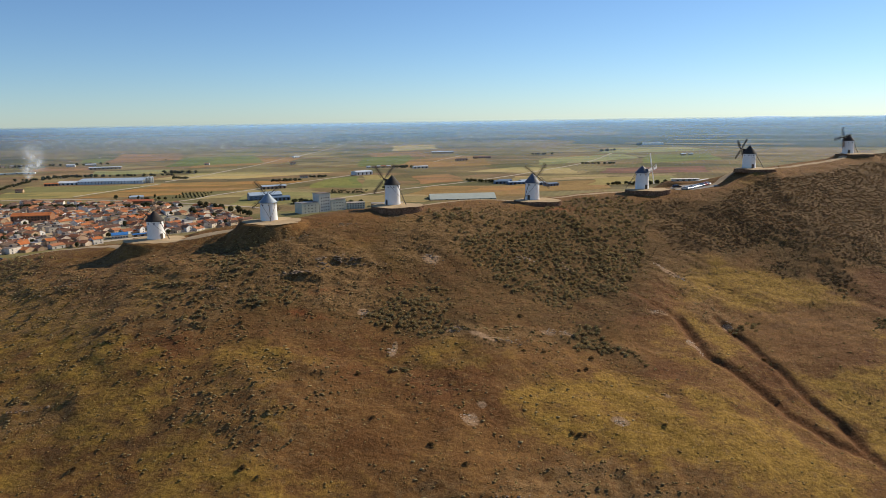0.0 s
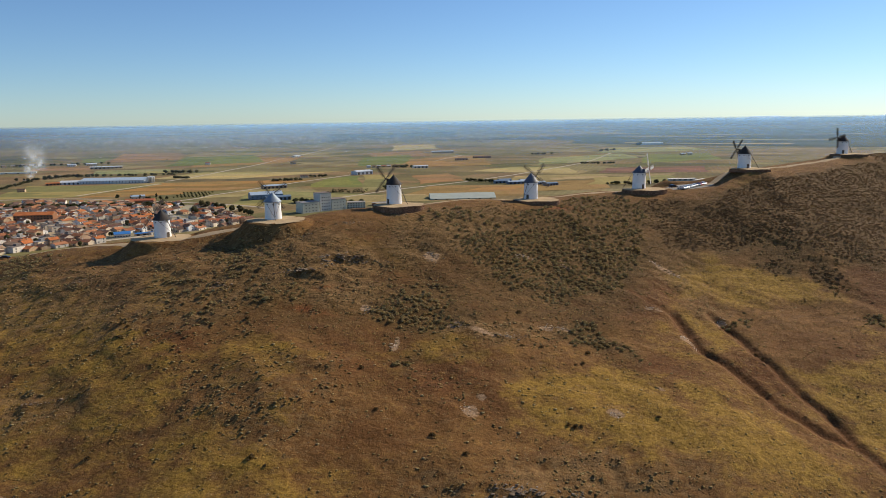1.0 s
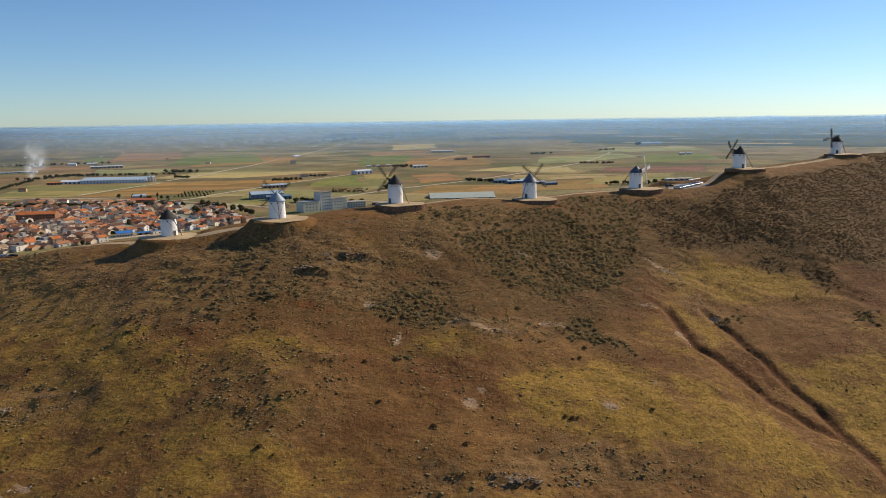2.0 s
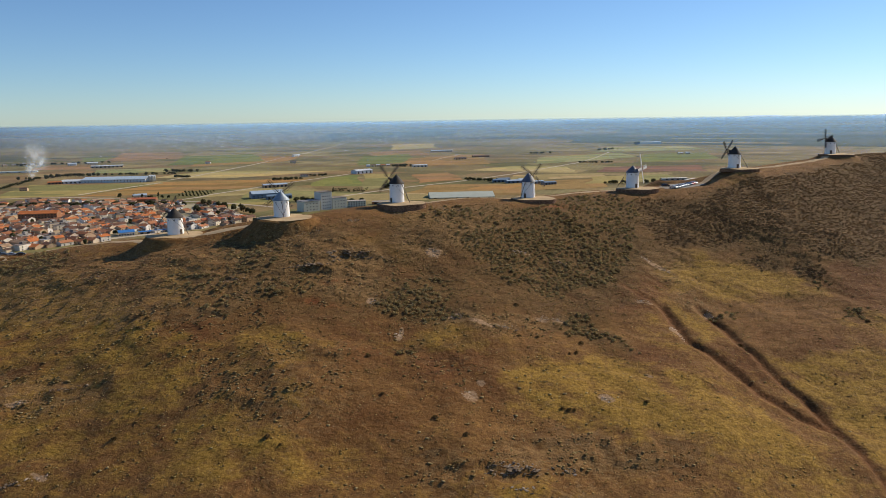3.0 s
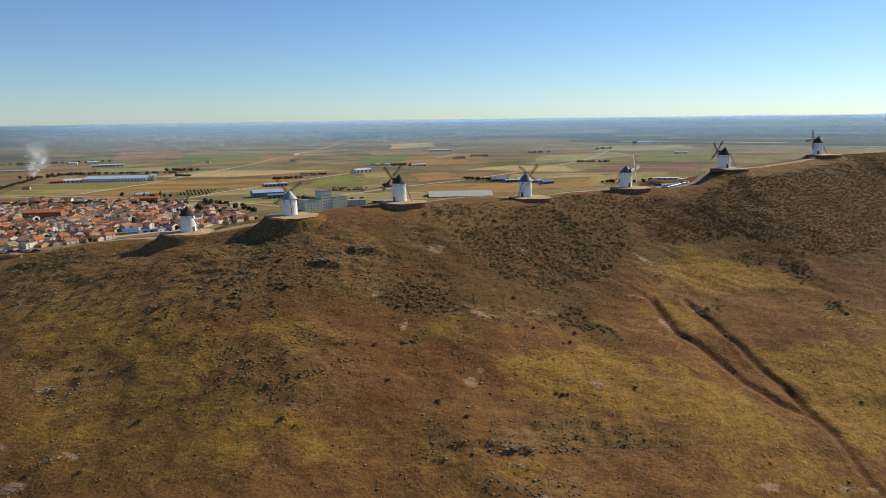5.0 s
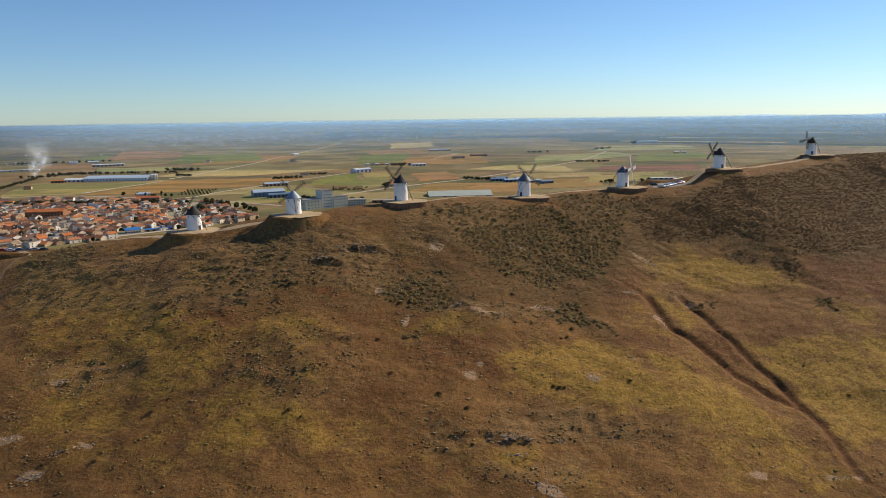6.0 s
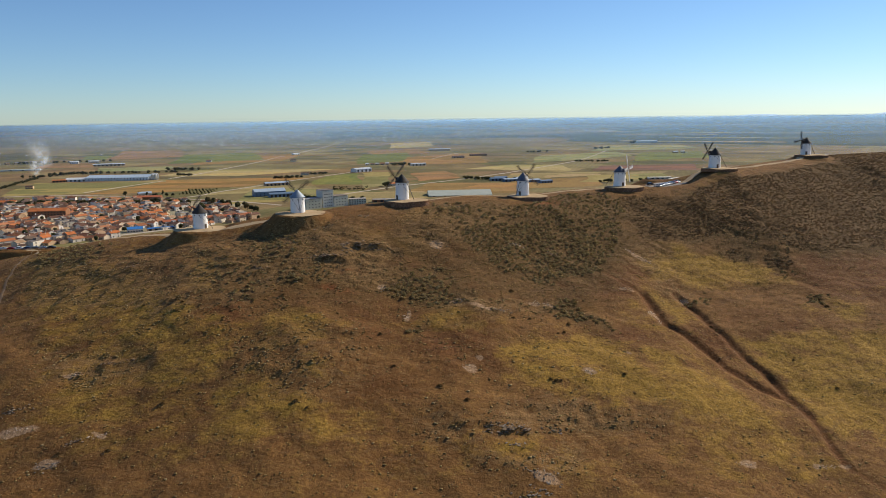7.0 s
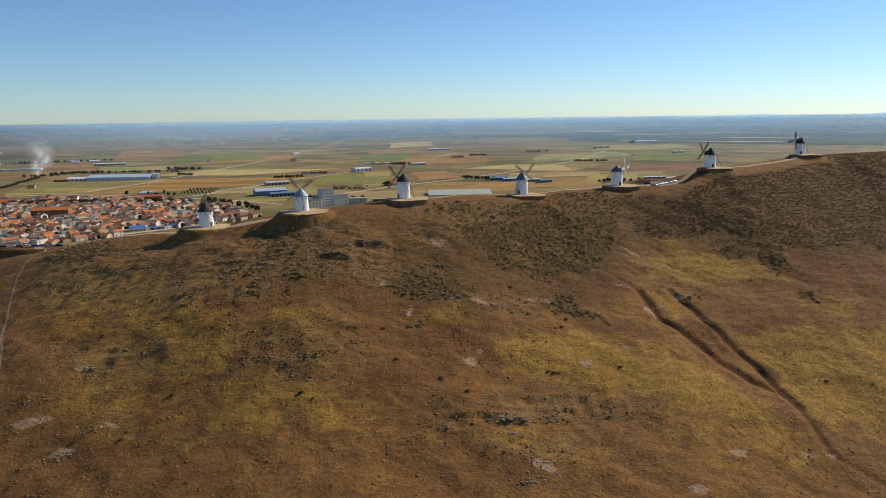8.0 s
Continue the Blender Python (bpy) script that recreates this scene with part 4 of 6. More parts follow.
outcrop(21, 117.1, 5.0, 2.6, 24, 1.0, 0, False)
outcrop(19, 112, 6.0, 2.2, 22, 0.9, 0, False)
outcrop(77.1, 127.9, 2.8, 1.4, 14, 0.55, 0, "pale")
outcrop(60.4, 112.2, 2.4, 1.3, 12, 0.7, 0, "pale")
outcrop(101.5, 131.5, 5.0, 1.0, 18, 0.6, 0, "pale")
outcrop(-98.1, 131.8, 2.4, 1.0, 10, 0.8, 15, "pale")
outcrop(-104, 130.1, 2.6, 1.2, 14, 0.9, 10, True)
outcrop(-108, 123.2, 3.6, 2.0, 20, 0.8, 10, False)
outcrop(-127.3, 142.9, 7.0, 1.6, 26, 1.1, 20, True)
outcrop(-122, 136.1, 6.0, 1.6, 14, 0.6, 15, "pale")
outcrop(-116.6, 156.7, 3.5, 1.2, 14, 0.7, 10, "pale")
outcrop(-106, 161, 5, 0.8, 12, 0.9, 8, True)
outcrop(-20, 259, 6, 1.6, 18, 0.75, 8, False)
outcrop(-36, 249, 6, 2.0, 20, 0.85, 12, False)
outcrop(2, 268, 6, 1.8, 16, 0.8, 15, False)
outcrop(-52, 236, 7, 2.5, 20, 0.7, 10, False)
outcrop(-66, 222, 6, 2.0, 18, 0.9, 12, True)
outcrop(-72, 204, 5, 2.0, 16, 0.9, 10, True)
outcrop(-125, 222, 8, 2, 16, 1.1, 25, True)
outcrop(-150, 235, 9, 2.0, 18, 1.0, 30, True)


# ---------------------------------------------------------------- tracks
def ribbon(name, pts, wide, material, label, lift=0.10, step=2.0, category="track", kind="structure", wob=0.25):
    """A strip that lies on the ground along a line."""
    P = [Vector((*p, 0)) for p in pts]
    line = []
    for i in range(len(P) - 1):
        p0, p1, p2, p3 = P[max(i - 1, 0)], P[i], P[i + 1], P[min(i + 2, len(P) - 1)]
        n = max(1, int((p2 - p1).length / step))
        for k in range(n):
            t = k / n
            line.append(0.5 * ((2 * p1) + (p2 - p0) * t + (2 * p0 - 5 * p1 + 4 * p2 - p3) * t * t + (3 * p1 - p0 - 3 * p2 + p3) * t ** 3))
    line.append(P[-1])
    bm = bmesh.new()
    prev = None
    for i, p in enumerate(line):
        d = (line[min(i + 1, len(line) - 1)] - line[max(i - 1, 0)]).normalized()
        nrm = Vector((-d.y, d.x, 0))
        row = []
        for k in (-1, -0.35, 0.35, 1):
            w = wide / 2 * (1 + wob * math.sin(i * 0.9 + k * 2) * (abs(k) > 0.9))
            q = p + nrm * k * w
            row.append(bm.verts.new((q.x, q.y, h(q.x, q.y) + (lift if abs(k) < 0.9 else lift * 0.3))))
        if prev:
            for a in range(3):
                bm.faces.new((prev[a], prev[a + 1], row[a + 1], row[a])[::-1])
        prev = row
    me = mesh_of(name, bm, material, True)
    return tagged(new(name, me), label, category, kind=kind)

# ---------------------------------------------------------------- windmills
def windmill(x, y, z, r, tower_h, cap_h, facing, spin, cap_mat, label, door_at=-1.2, blade=7.4, sail_mat=None, tail=True):
    """A tower mill; facing: degrees from +x of the way the sails look; spin: turn of the sails."""
    base = tagged(new("windmill"), label, "windmill", "windmills on the ridge")
    base.matrix_world = pose(x, y, z)
    bm = bmesh.new()
    add_lathe(bm, [(r * 1.03, -0.4), (r * 1.03, 0.0), (r * 1.015, 0.5), (r * 0.985, tower_h * 0.55), (r * 0.955, tower_h - 0.12), (r * 0.95, tower_h)], 48)
    for v in bm.verts:
        a = math.atan2(v.co.y, v.co.x)
        k = 1 + 0.006 * math.sin(5 * a + v.co.z * 1.7 + x) + 0.004 * math.sin(11 * a - v.co.z)
        v.co.x *= k
        v.co.y *= k
    tower = part("tower", bm, M_LIME, base, smooth=True)
    # small windows below the eave, and a door
    for i in range(8):
        a = 2 * math.pi * (i + 0.35) / 8
        wbm = bmesh.new()
        rr = r * 0.955
        add_box(wbm, 0, 0, 0, 0.16, 0.42, 0.42, None, 0.03)
        wo = part("window", wbm, M_DARK, tower)
        wo.matrix_basis = pose(rr * math.cos(a), rr * math.sin(a), tower_h - 0.75, 0, 0, math.degrees(a))
    dbm = bmesh.new()
    add_box(dbm, 0, 0, 1.0, 0.14, 1.1, 2.0, None, 0.03)
    dr = part("door", dbm, M_WOOD, tower, "dark wooden door")
    dr.matrix_basis = pose(r * 1.015 * math.cos(door_at), r * 1.015 * math.sin(door_at), 0, 0, 0, math.degrees(door_at))
    # conical cap with a projecting eave
    bm = bmesh.new()
    add_lathe(bm, [(r * 0.93, tower_h - 0.02), (r * 1.09, tower_h + 0.02), (r * 1.11, tower_h + 0.14), (r * 0.62, tower_h + cap_h * 0.50),
                   (r * 0.18, tower_h + cap_h * 0.90), (0.10, tower_h + cap_h), (0.0, tower_h + cap_h + 0.05)], 28)
    part("cap", bm, cap_mat, base)
    bm = bmesh.new()
    add_lathe(bm, [(0.09, tower_h + cap_h - 0.1), (0.06, tower_h + cap_h + 0.35), (0.0, tower_h + cap_h + 0.5)], 8)
    part("finial", bm, M_WOOD, base)
    fa = radians(facing)
    fx, fy = math.cos(fa), math.sin(fa)
    hub_z = tower_h + cap_h * 0.40
    tilt = 8.0
    # dormer that lets the shaft out
    bm = bmesh.new()
    add_box(bm, 0.0, 0, 0, r * 0.75, 1.5, 1.3, None, 0.05)
    do = part("dormer", bm, cap_mat, base)
    do.matrix_basis = pose(fx * r * 0.62, fy * r * 0.62, hub_z - 0.1, 0, 0, facing)
    # shaft and sails, in a frame whose +x is the shaft
    m = pose(0, 0, hub_z, 0, 0, facing) @ pose(0, 0, 0, 0, -tilt, 0)
    bm = bmesh.new()
    q = Matrix.Rotation(math.pi / 2, 4, "Y")
    bmesh.ops.create_cone(bm, cap_ends=True, segments=12, radius1=0.30, radius2=0.26, depth=r + 1.9, matrix=Matrix.Translation(((r + 1.9) / 2, 0, 0)) @ q)
    sh = part("shaft", bm, M_WOOD, base)
    sh.matrix_basis = m
    cross = r + 1.45
    smat = sail_mat or M_WOOD
    for k in range(4):
        a = radians(spin + 90 * k)
        bm = bmesh.new()
        off = 0.14 if k % 2 else -0.14
        add_box(bm, off, 0, blade / 2, 0.20, 0.24, blade)                      # whip
        for e in (-0.85, 0.85):                                               # hem laths
            add_box(bm, off, e, blade * 0.59, 0.05, 0.07, blade * 0.80)
        for e in (-0.43, 0.43):
            add_box(bm, off, e, blade * 0.59, 0.035, 0.05, blade * 0.80)
        for i in range(15):                                                   # bars
            add_box(bm, off, 0, blade * (0.19 + 0.80 * i / 14), 0.05, 1.74, 0.07)
        if sail_mat:                                                          # boarded leaf
            add_box(bm, off + 0.05, 0.42, blade * 0.59, 0.03, 0.82, blade * 0.80)
        so = part("sail", bm, smat, base, "lattice sail without cloth")
        so.matrix_basis = m @ pose(cross, 0, 0) @ Matrix.Rotation(a, 4, "X")
    # tail pole to the ground, behind
    if tail:
        bm = bmesh.new()
        foot = Vector((-fx * (r + 4.2), -fy * (r + 4.2), 0.25))
        top = Vector((-fx * r * 0.75, -fy * r * 0.75, tower_h + cap_h * 0.28))
        add_bar(bm, top, foot, 0.18)
        part("tail_pole", bm, M_WOOD, base, "long wooden tail pole")
        bm = bmesh.new()
        px, py = -fy, fx
        for sgn in (-1, 1):
            a0 = Vector((-fx * r * 0.3 + px * sgn * r * 0.95, -fy * r * 0.3 + py * sgn * r * 0.95, tower_h + 0.3))
            add_bar(bm, a0, foot + (top - foot) * 0.12, 0.07)
        part("tail_brace", bm, M_WOOD, base)
    return base


def terrace(x, y, z, rx, ry, drop, seed, turn=0.0):
    """A walled earth terrace of uneven outline under a mill, its dry-stone wall battered outwards."""
    rng = random.Random(seed)
    n = 64
    ph = [rng.uniform(0, 6.28) for _ in range(4)]
    base = tagged(new("terrace"), "earth terrace with a dark dry-stone retaining wall" if drop > 0 else "levelled earth terrace on a steep bank", "terrace", "terraces of the mills")
    base.matrix_world = pose(x, y, z, 0, 0, turn)

    def rim(a, k, dz):
        q = 1 + 0.05 * math.sin(2 * a + ph[0]) + 0.04 * math.sin(3 * a + ph[1]) + 0.015 * math.sin(7 * a + ph[2])
        return Vector((rx * q * k * math.cos(a), ry * q * k * math.sin(a), dz + 0.10 * math.sin(5 * a + ph[3])))
    bm = bmesh.new()
    rings = []
    for k, dz in ((1.0, -max(drop, 0.5)), (0.985, 0.0), (0.94, 0.02), (0.5, 0.05)):
        rings.append([bm.verts.new(rim(2 * math.pi * i / n, k, dz if dz > -0.1 else dz)) for i in range(n)])
    for lo, hi in zip(rings[1:], rings[2:]):
        for i in range(n):
            bm.faces.new((lo[i], lo[(i + 1) % n], hi[(i + 1) % n], hi[i]))
    c = bm.verts.new((0, 0, 0.06))
    for i in range(n):
        bm.faces.new((rings[3][i], rings[3][(i + 1) % n], c))
    for v in rings[0]:
        bm.verts.remove(v)
    part("earth_floor", bm, M_TERRACE, base, "pale trodden earth", smooth=True)
    if drop <= 0:
        return base
    # wall of rough courses
    bm = bmesh.new()
    courses = max(3, int(drop / 0.42))
    for j in range(courses):
        z0, z1 = -drop + drop * j / courses, -drop + drop * (j + 1) / courses - 0.03
        for i in range(n * 2):
            a0 = 2 * math.pi * (i + 0.5 * (j % 2)) / (n * 2)
            a1 = a0 + 2 * math.pi / (n * 2) * 0.95
            kk = 1.0 + 0.03 * (1 - j / courses) + rng.uniform(-0.008, 0.010)
            p = [rim(a0, kk, z0), rim(a1, kk, z0), rim(a1, kk * 0.996, z1), rim(a0, kk * 0.996, z1)]
            q = [rim(a0, 0.93, z0), rim(a1, 0.93, z0), rim(a1, 0.93, z1), rim(a0, 0.93, z1)]
            vs = [bm.verts.new(w) for w in p + q]
            for f in ((0, 1, 2, 3), (3, 2, 6, 7), (1, 5, 6, 2), (4, 0, 3, 7)):
                bm.faces.new([vs[t] for t in f])
    w = part("retaining_wall", bm, M_DRYSTONE, base, "dark dry-stone wall")
    w["kind"] = "stuff"
    return base


MILLS = [
    # x, y, z, radius, tower, cap, facing, spin, cap material, label
    (-107.8, 254.4, 83.2, 3.02, 6.5, 3.7, 150, 40, M_CAP_DARK, "white windmill with a black conical cap near the town", -0.5),
    (-64.8, 250.4, 90.0, 3.02, 6.3, 3.4, 108, 52, M_CAP_BLUE, "white windmill with a blue-grey zinc cap", 0.5),
    (-21.7, 274.2, 92.2, 3.02, 7.7, 3.7, 140, 45, M_CAP_DARK, "tall white windmill with a pointed black cap", -2.4),
    (36.1, 297.2, 90.8, 3.02, 7.0, 4.0, 55, 38, M_CAP_GREY, "white windmill with a slate-grey pointed cap", -2.2),
    (89.0, 319.7, 92.3, 3.02, 7.2, 3.2, 328, 6, M_CAP_GREY, "white windmill with a grey cap and bleached sails", -1.2),
    (144.8, 337.3, 99.7, 3.02, 6.8, 3.9, 130, 42, M_CAP_DARK, "white windmill with a black cap beside the car park", -1.4),
    (216.7, 381.6, 103.5, 2.8, 6.6, 3.4, 198, 14, M_CAP_DARK, "white windmill with a black cap on the highest ground", -1.9),
]
BLADES = (6.8, 7.0, 7.4, 7.2, 7.0, 6.0, 5.4)
for i, (x, y, z, r, th, ch, fac, spin, cm, lab, door) in enumerate(MILLS):
    windmill(x, y, z, r, th, ch, fac, spin, cm, lab, door, BLADES[i], M_WOOD_PALE if i == 4 else None)
for x, y, z, rx, ry, dr, sd in (
        (-106.9, 252.0, 83.17, 10.6, 9.6, 0.0, 3), (-62.8, 247.5, 89.97, 11.0, 9.6, 0.0, 5), (-19.9, 270.5, 92.17, 9.7, 9.1, 3.4, 7),
        (38.0, 294.0, 90.77, 9.5, 9.0, 3.2, 11), (90.9, 316.5, 92.27, 9.3, 8.6, 2.4, 13), (146.3, 333.5, 99.67, 8.8, 8.1, 1.6, 17),
        (218.7, 378.0, 103.47, 9.4, 8.1, 1.4, 19)):
    terrace(x, y, z, rx, ry, dr, sd)

# ---------------------------------------------------------------- the ridge track and the car parks
ribbon("road_ridge_west", [(-300, 352), (-255, 330), (-222, 318), (-190, 292), (-160, 274), (-132, 260), (-118, 252), (-106, 247), (-96, 247), (-86, 247.5), (-76, 250)], 3.6, M_TRACK, "pale dirt track along the ridge", 0.14)
ribbon("road_ridge_middle", [(-24, 274), (-14, 279), (5, 289), (37, 303), (65, 312), (88, 325), (106, 326)], 3.4, M_TRACK, "pale dirt track along the ridge", 0.14)
ribbon("road_ridge_east", [(106, 326), (119, 326), (127, 331), (134, 336), (140, 340), (152, 344), (168, 347), (184, 355), (198, 364), (210, 374), (220, 386)], 3.6, M_TRACK, "pale dirt track along the ridge", 0.14)
M_FOOTPATH = plain_mat("worn_footpath", (0.19, 0.12, 0.065), (0.28, 0.185, 0.11), 0.5, 0.95)
ribbon("path_west", [(-138, 140), (-149, 166), (-158, 182), (-168, 203), (-177, 221), (-187, 242), (-193, 258), (-200, 280), (-208, 306)], 1.2, M_FOOTPATH, "worn footpath down the slope", 0.10)

M_ASPHALT = plain_mat("worn_asphalt", (0.24, 0.225, 0.20), (0.34, 0.315, 0.28), 1.0, 0.95)
M_GLASS = plain_mat("dark_glass", (0.010, 0.012, 0.015), (0.02, 0.023, 0.027), 1.0, 0.08)
M_TYRE = plain_mat("tyre_rubber", (0.012, 0.012, 0.012), (0.025, 0.025, 0.025), 8.0, 0.9)
M_RIM = plain_mat("wheel_rim", (0.35, 0.35, 0.36), (0.5, 0.5, 0.5), 5.0, 0.35, 0.8)
M_LAMP = plain_mat("lamp_glass", (0.55, 0.55, 0.52), (0.7, 0.7, 0.68), 5.0, 0.2)


def car_paint(name, c):
    return plain_mat(name, tuple(0.85 * q for q in c), c, 1.5, 0.25, 0.1, relief=0.02)


PAINTS = {"white": car_paint("white_paint", (0.72, 0.72, 0.71)), "silver": car_paint("silver_paint", (0.42, 0.43, 0.45)), "black": car_paint("black_paint", (0.02, 0.02, 0.022)),
          "dark blue": car_paint("blue_paint", (0.03, 0.05, 0.12)), "red": car_paint("red_paint", (0.35, 0.03, 0.025)), "grey": car_paint("grey_paint", (0.14, 0.145, 0.15))}


def car(colour, x, y, turn, group):
    base = tagged(new("car"), "parked %s hatchback on the hilltop car park" % colour, "car", group)
    base.matrix_world = pose(x, y, h(x, y) + 0.1, 0, 0, turn)
    prof = [(-2.1, 0.35), (-2.15, 0.75), (-2.0, 0.95), (-1.85, 1.02), (-1.2, 1.45), (0.3, 1.48), (1.05, 1.02), (1.95, 0.85), (2.1, 0.6), (2.05, 0.35)]
    bm = bmesh.new()
    half = 0.86
    a = [bm.verts.new((px, -half * (0.82 if pz > 1.2 else 1), pz)) for px, pz in prof]
    b = [bm.verts.new((px, half * (0.82 if pz > 1.2 else 1), pz)) for px, pz in prof]
    n = len(prof)
    bm.faces.new(a)
    bm.faces.new(b[::-1])
    for i in range(n):
        j = (i + 1) % n
        bm.faces.new((a[j], a[i], b[i], b[j]))
    bmesh.ops.recalc_face_normals(bm, faces=bm.faces)
    bmesh.ops.bevel(bm, geom=bm.edges[:], offset=0.05, segments=1, affect="EDGES")
    body = part("body", bm, PAINTS[colour], base)
    bm = bmesh.new()
    for s in (-1, 1):
        for x0, x1, t0, t1 in ((-1.45, -0.5, -1.1, -0.45), (-0.4, 0.75, -0.38, 0.25)):
            vs = [bm.verts.new(q) for q in ((x0, s * 0.875, 1.04), (x1, s * 0.875, 1.04), (t1, s * 0.745, 1.40), (t0, s * 0.745, 1.40))]
            bm.faces.new(vs if s < 0 else vs[::-1])
    part("side_window", bm, M_GLASS, body)
    bm = bmesh.new()
    bm.faces.new([bm.verts.new(q) for q in ((1.03, -0.75, 1.06), (1.03, 0.75, 1.06), (0.40, 0.66, 1.45), (0.40, -0.66, 1.45))])
    part("windscreen", bm, M_GLASS, body)
    bm = bmesh.new()
    bm.faces.new([bm.verts.new(q) for q in ((-1.86, 0.72, 1.07), (-1.86, -0.72, 1.07), (-1.30, -0.64, 1.43), (-1.30, 0.64, 1.43))])
    part("rear_window", bm, M_GLASS, body)
    for s in (-1, 1):
        bm = bmesh.new()
        add_box(bm, 2.06, s * 0.62, 0.70, 0.08, 0.34, 0.14, None, 0.02)
        part("headlight", bm, M_LAMP, body)
    for wx in (-1.3, 1.3):
        for s in (-1, 1):
            bm = bmesh.new()
            bmesh.ops.create_cone(bm, cap_ends=True, segments=16, radius1=0.32, radius2=0.32, depth=0.22, matrix=Matrix.Rotation(math.pi / 2, 4, "X"))
            wh = part("wheel", bm, M_TYRE, base)
            wh.matrix_basis = pose(wx, s * 0.80, 0.32)
            bm = bmesh.new()
            bmesh.ops.create_cone(bm, cap_ends=True, segments=12, radius1=0.19, radius2=0.19, depth=0.25, matrix=Matrix.Rotation(math.pi / 2, 4, "X"))
            part("rim", bm, M_RIM, wh)
    return base


bm = bmesh.new()
pts = [(105, 318.5), (112, 316.5), (120, 320), (128, 327), (129, 332), (124, 337), (114, 337), (105, 330)]
bm.faces.new([bm.verts.new((x, y, 91.9 + 0.06 * (x - 114.5) + 0.10)) for x, y in pts])
bmesh.ops.subdivide_edges(bm, edges=bm.edges[:], cuts=2, use_grid_fill=True)
tagged(new("pavement_car_park", mesh_of("car_park", bm, M_ASPHALT)), "worn grey car park surface on the ridge", "car park", kind="structure")
for i, c in enumerate(("white", "silver", "white", "white", "silver", "dark blue", "red", "white")):
    car(c, 108.6 + 1.95 * i, 318.6 + 1.7 * i, 126 + 3 * (i % 3), "cars in the hilltop car park")
car("black", 107.5, 327.5, 20, "cars in the hilltop car park")
for i, c in enumerate(("black", "white", "red", "white", "dark blue", "grey", "silver", "black")):
    car(c, -236.0 + 4.0 * i, 315.5 + 0.3 * i, 20 + 3 * (i % 3), "cars beside the ridge track")

# ---------------------------------------------------------------- trees
M_BARK = plain_mat("bark", (0.05, 0.038, 0.028), (0.11, 0.085, 0.06), 4.0, 0.95)
M_LEAF = leaf_mat("tree_leaves", [(0.10, 0.10, 0.045), (0.125, 0.12, 0.055), (0.085, 0.085, 0.04), (0.145, 0.125, 0.06)], 0.8, False, 0.4, 0.45)


def tree_meshes(seed, tall, wide, trunk_r, slim=1.0):
    r = np.random.default_rng(seed)
    bm = bmesh.new()
    add_lathe(bm, [(trunk_r * 1.4, -0.3), (trunk_r, 0.4), (trunk_r * 0.8, tall * 0.35), (trunk_r * 0.35, tall * 0.7), (0.0, tall * 0.75)], 7)
    for k in range(6):
        a = 6.283 * k / 6 + r.uniform(-0.4, 0.4)
        z0 = tall * r.uniform(0.25, 0.45)
        add_bar(bm, (0, 0, z0), (math.cos(a) * wide * 0.34, math.sin(a) * wide * 0.34, z0 + tall * r.uniform(0.15, 0.3)), trunk_r * 0.7)
    trunk = mesh_of("trunk", bm, M_BARK)
    vs, fs, n = [], [], 0
    for k in range(int(9 + 5 * slim)):
        a, e = r.uniform(0, 6.283), r.uniform(-0.6, 1.4)
        rad = r.uniform(0.35, 0.8)
        p = np.array([math.cos(a) * math.cos(e) * wide * 0.5 * rad, math.sin(a) * math.cos(e) * wide * 0.5 * rad, tall * 0.50 + math.sin(e) * tall * 0.40 * rad])
        tv, tf = join_templates(ball_template(r, 2, 0.3, 0.0), tuft_template(r, 34, 0.62, 0.6, 0.13))
        size = wide * r.uniform(0.30, 0.48)
        v, f = tiled(tv, tf, p[None], np.array([size]), np.array([r.uniform(0, 6)]))
        vs.append(v)
        fs.append(f + n)
        n += len(v)
    return trunk, raw_mesh("crown", np.concatenate(vs), np.concatenate(fs), M_LEAF)


TREES = [tree_meshes(1, 7.5, 6.0, 0.25), tree_meshes(2, 6.0, 6.5, 0.25), tree_meshes(3, 9.5, 6.5, 0.3), tree_meshes(4, 11.0, 4.0, 0.28, 1.6)]
ORCHARD = [tree_meshes(5, 3.2, 3.2, 0.15), tree_meshes(6, 2.9, 3.4, 0.15)]
TREE_N = 0


def tree(x, y, kind=None, k=1.0, label="dark green leafy tree on the plain", group="trees on the plain", z=None, stock=None, flat=1.0):
    global TREE_N
    TREE_N += 1
    shapes = stock or TREES
    t, c = shapes[TREE_N % len(shapes) if kind is None else kind]
    base = tagged(new("tree"), label, "tree", group)
    base.matrix_world = pose(x, y, h(x, y) if z is None else z, 0, 0, TREE_N * 73 % 360) @ Matrix.Scale(k * (0.8 + 0.4 * ((TREE_N * 0.618) % 1)), 4) @ Matrix.Diagonal((1 / flat ** 0.5, 1 / flat ** 0.5, flat, 1))
    piece("trunk", t, base)
    piece("crown", c, base)
    return base


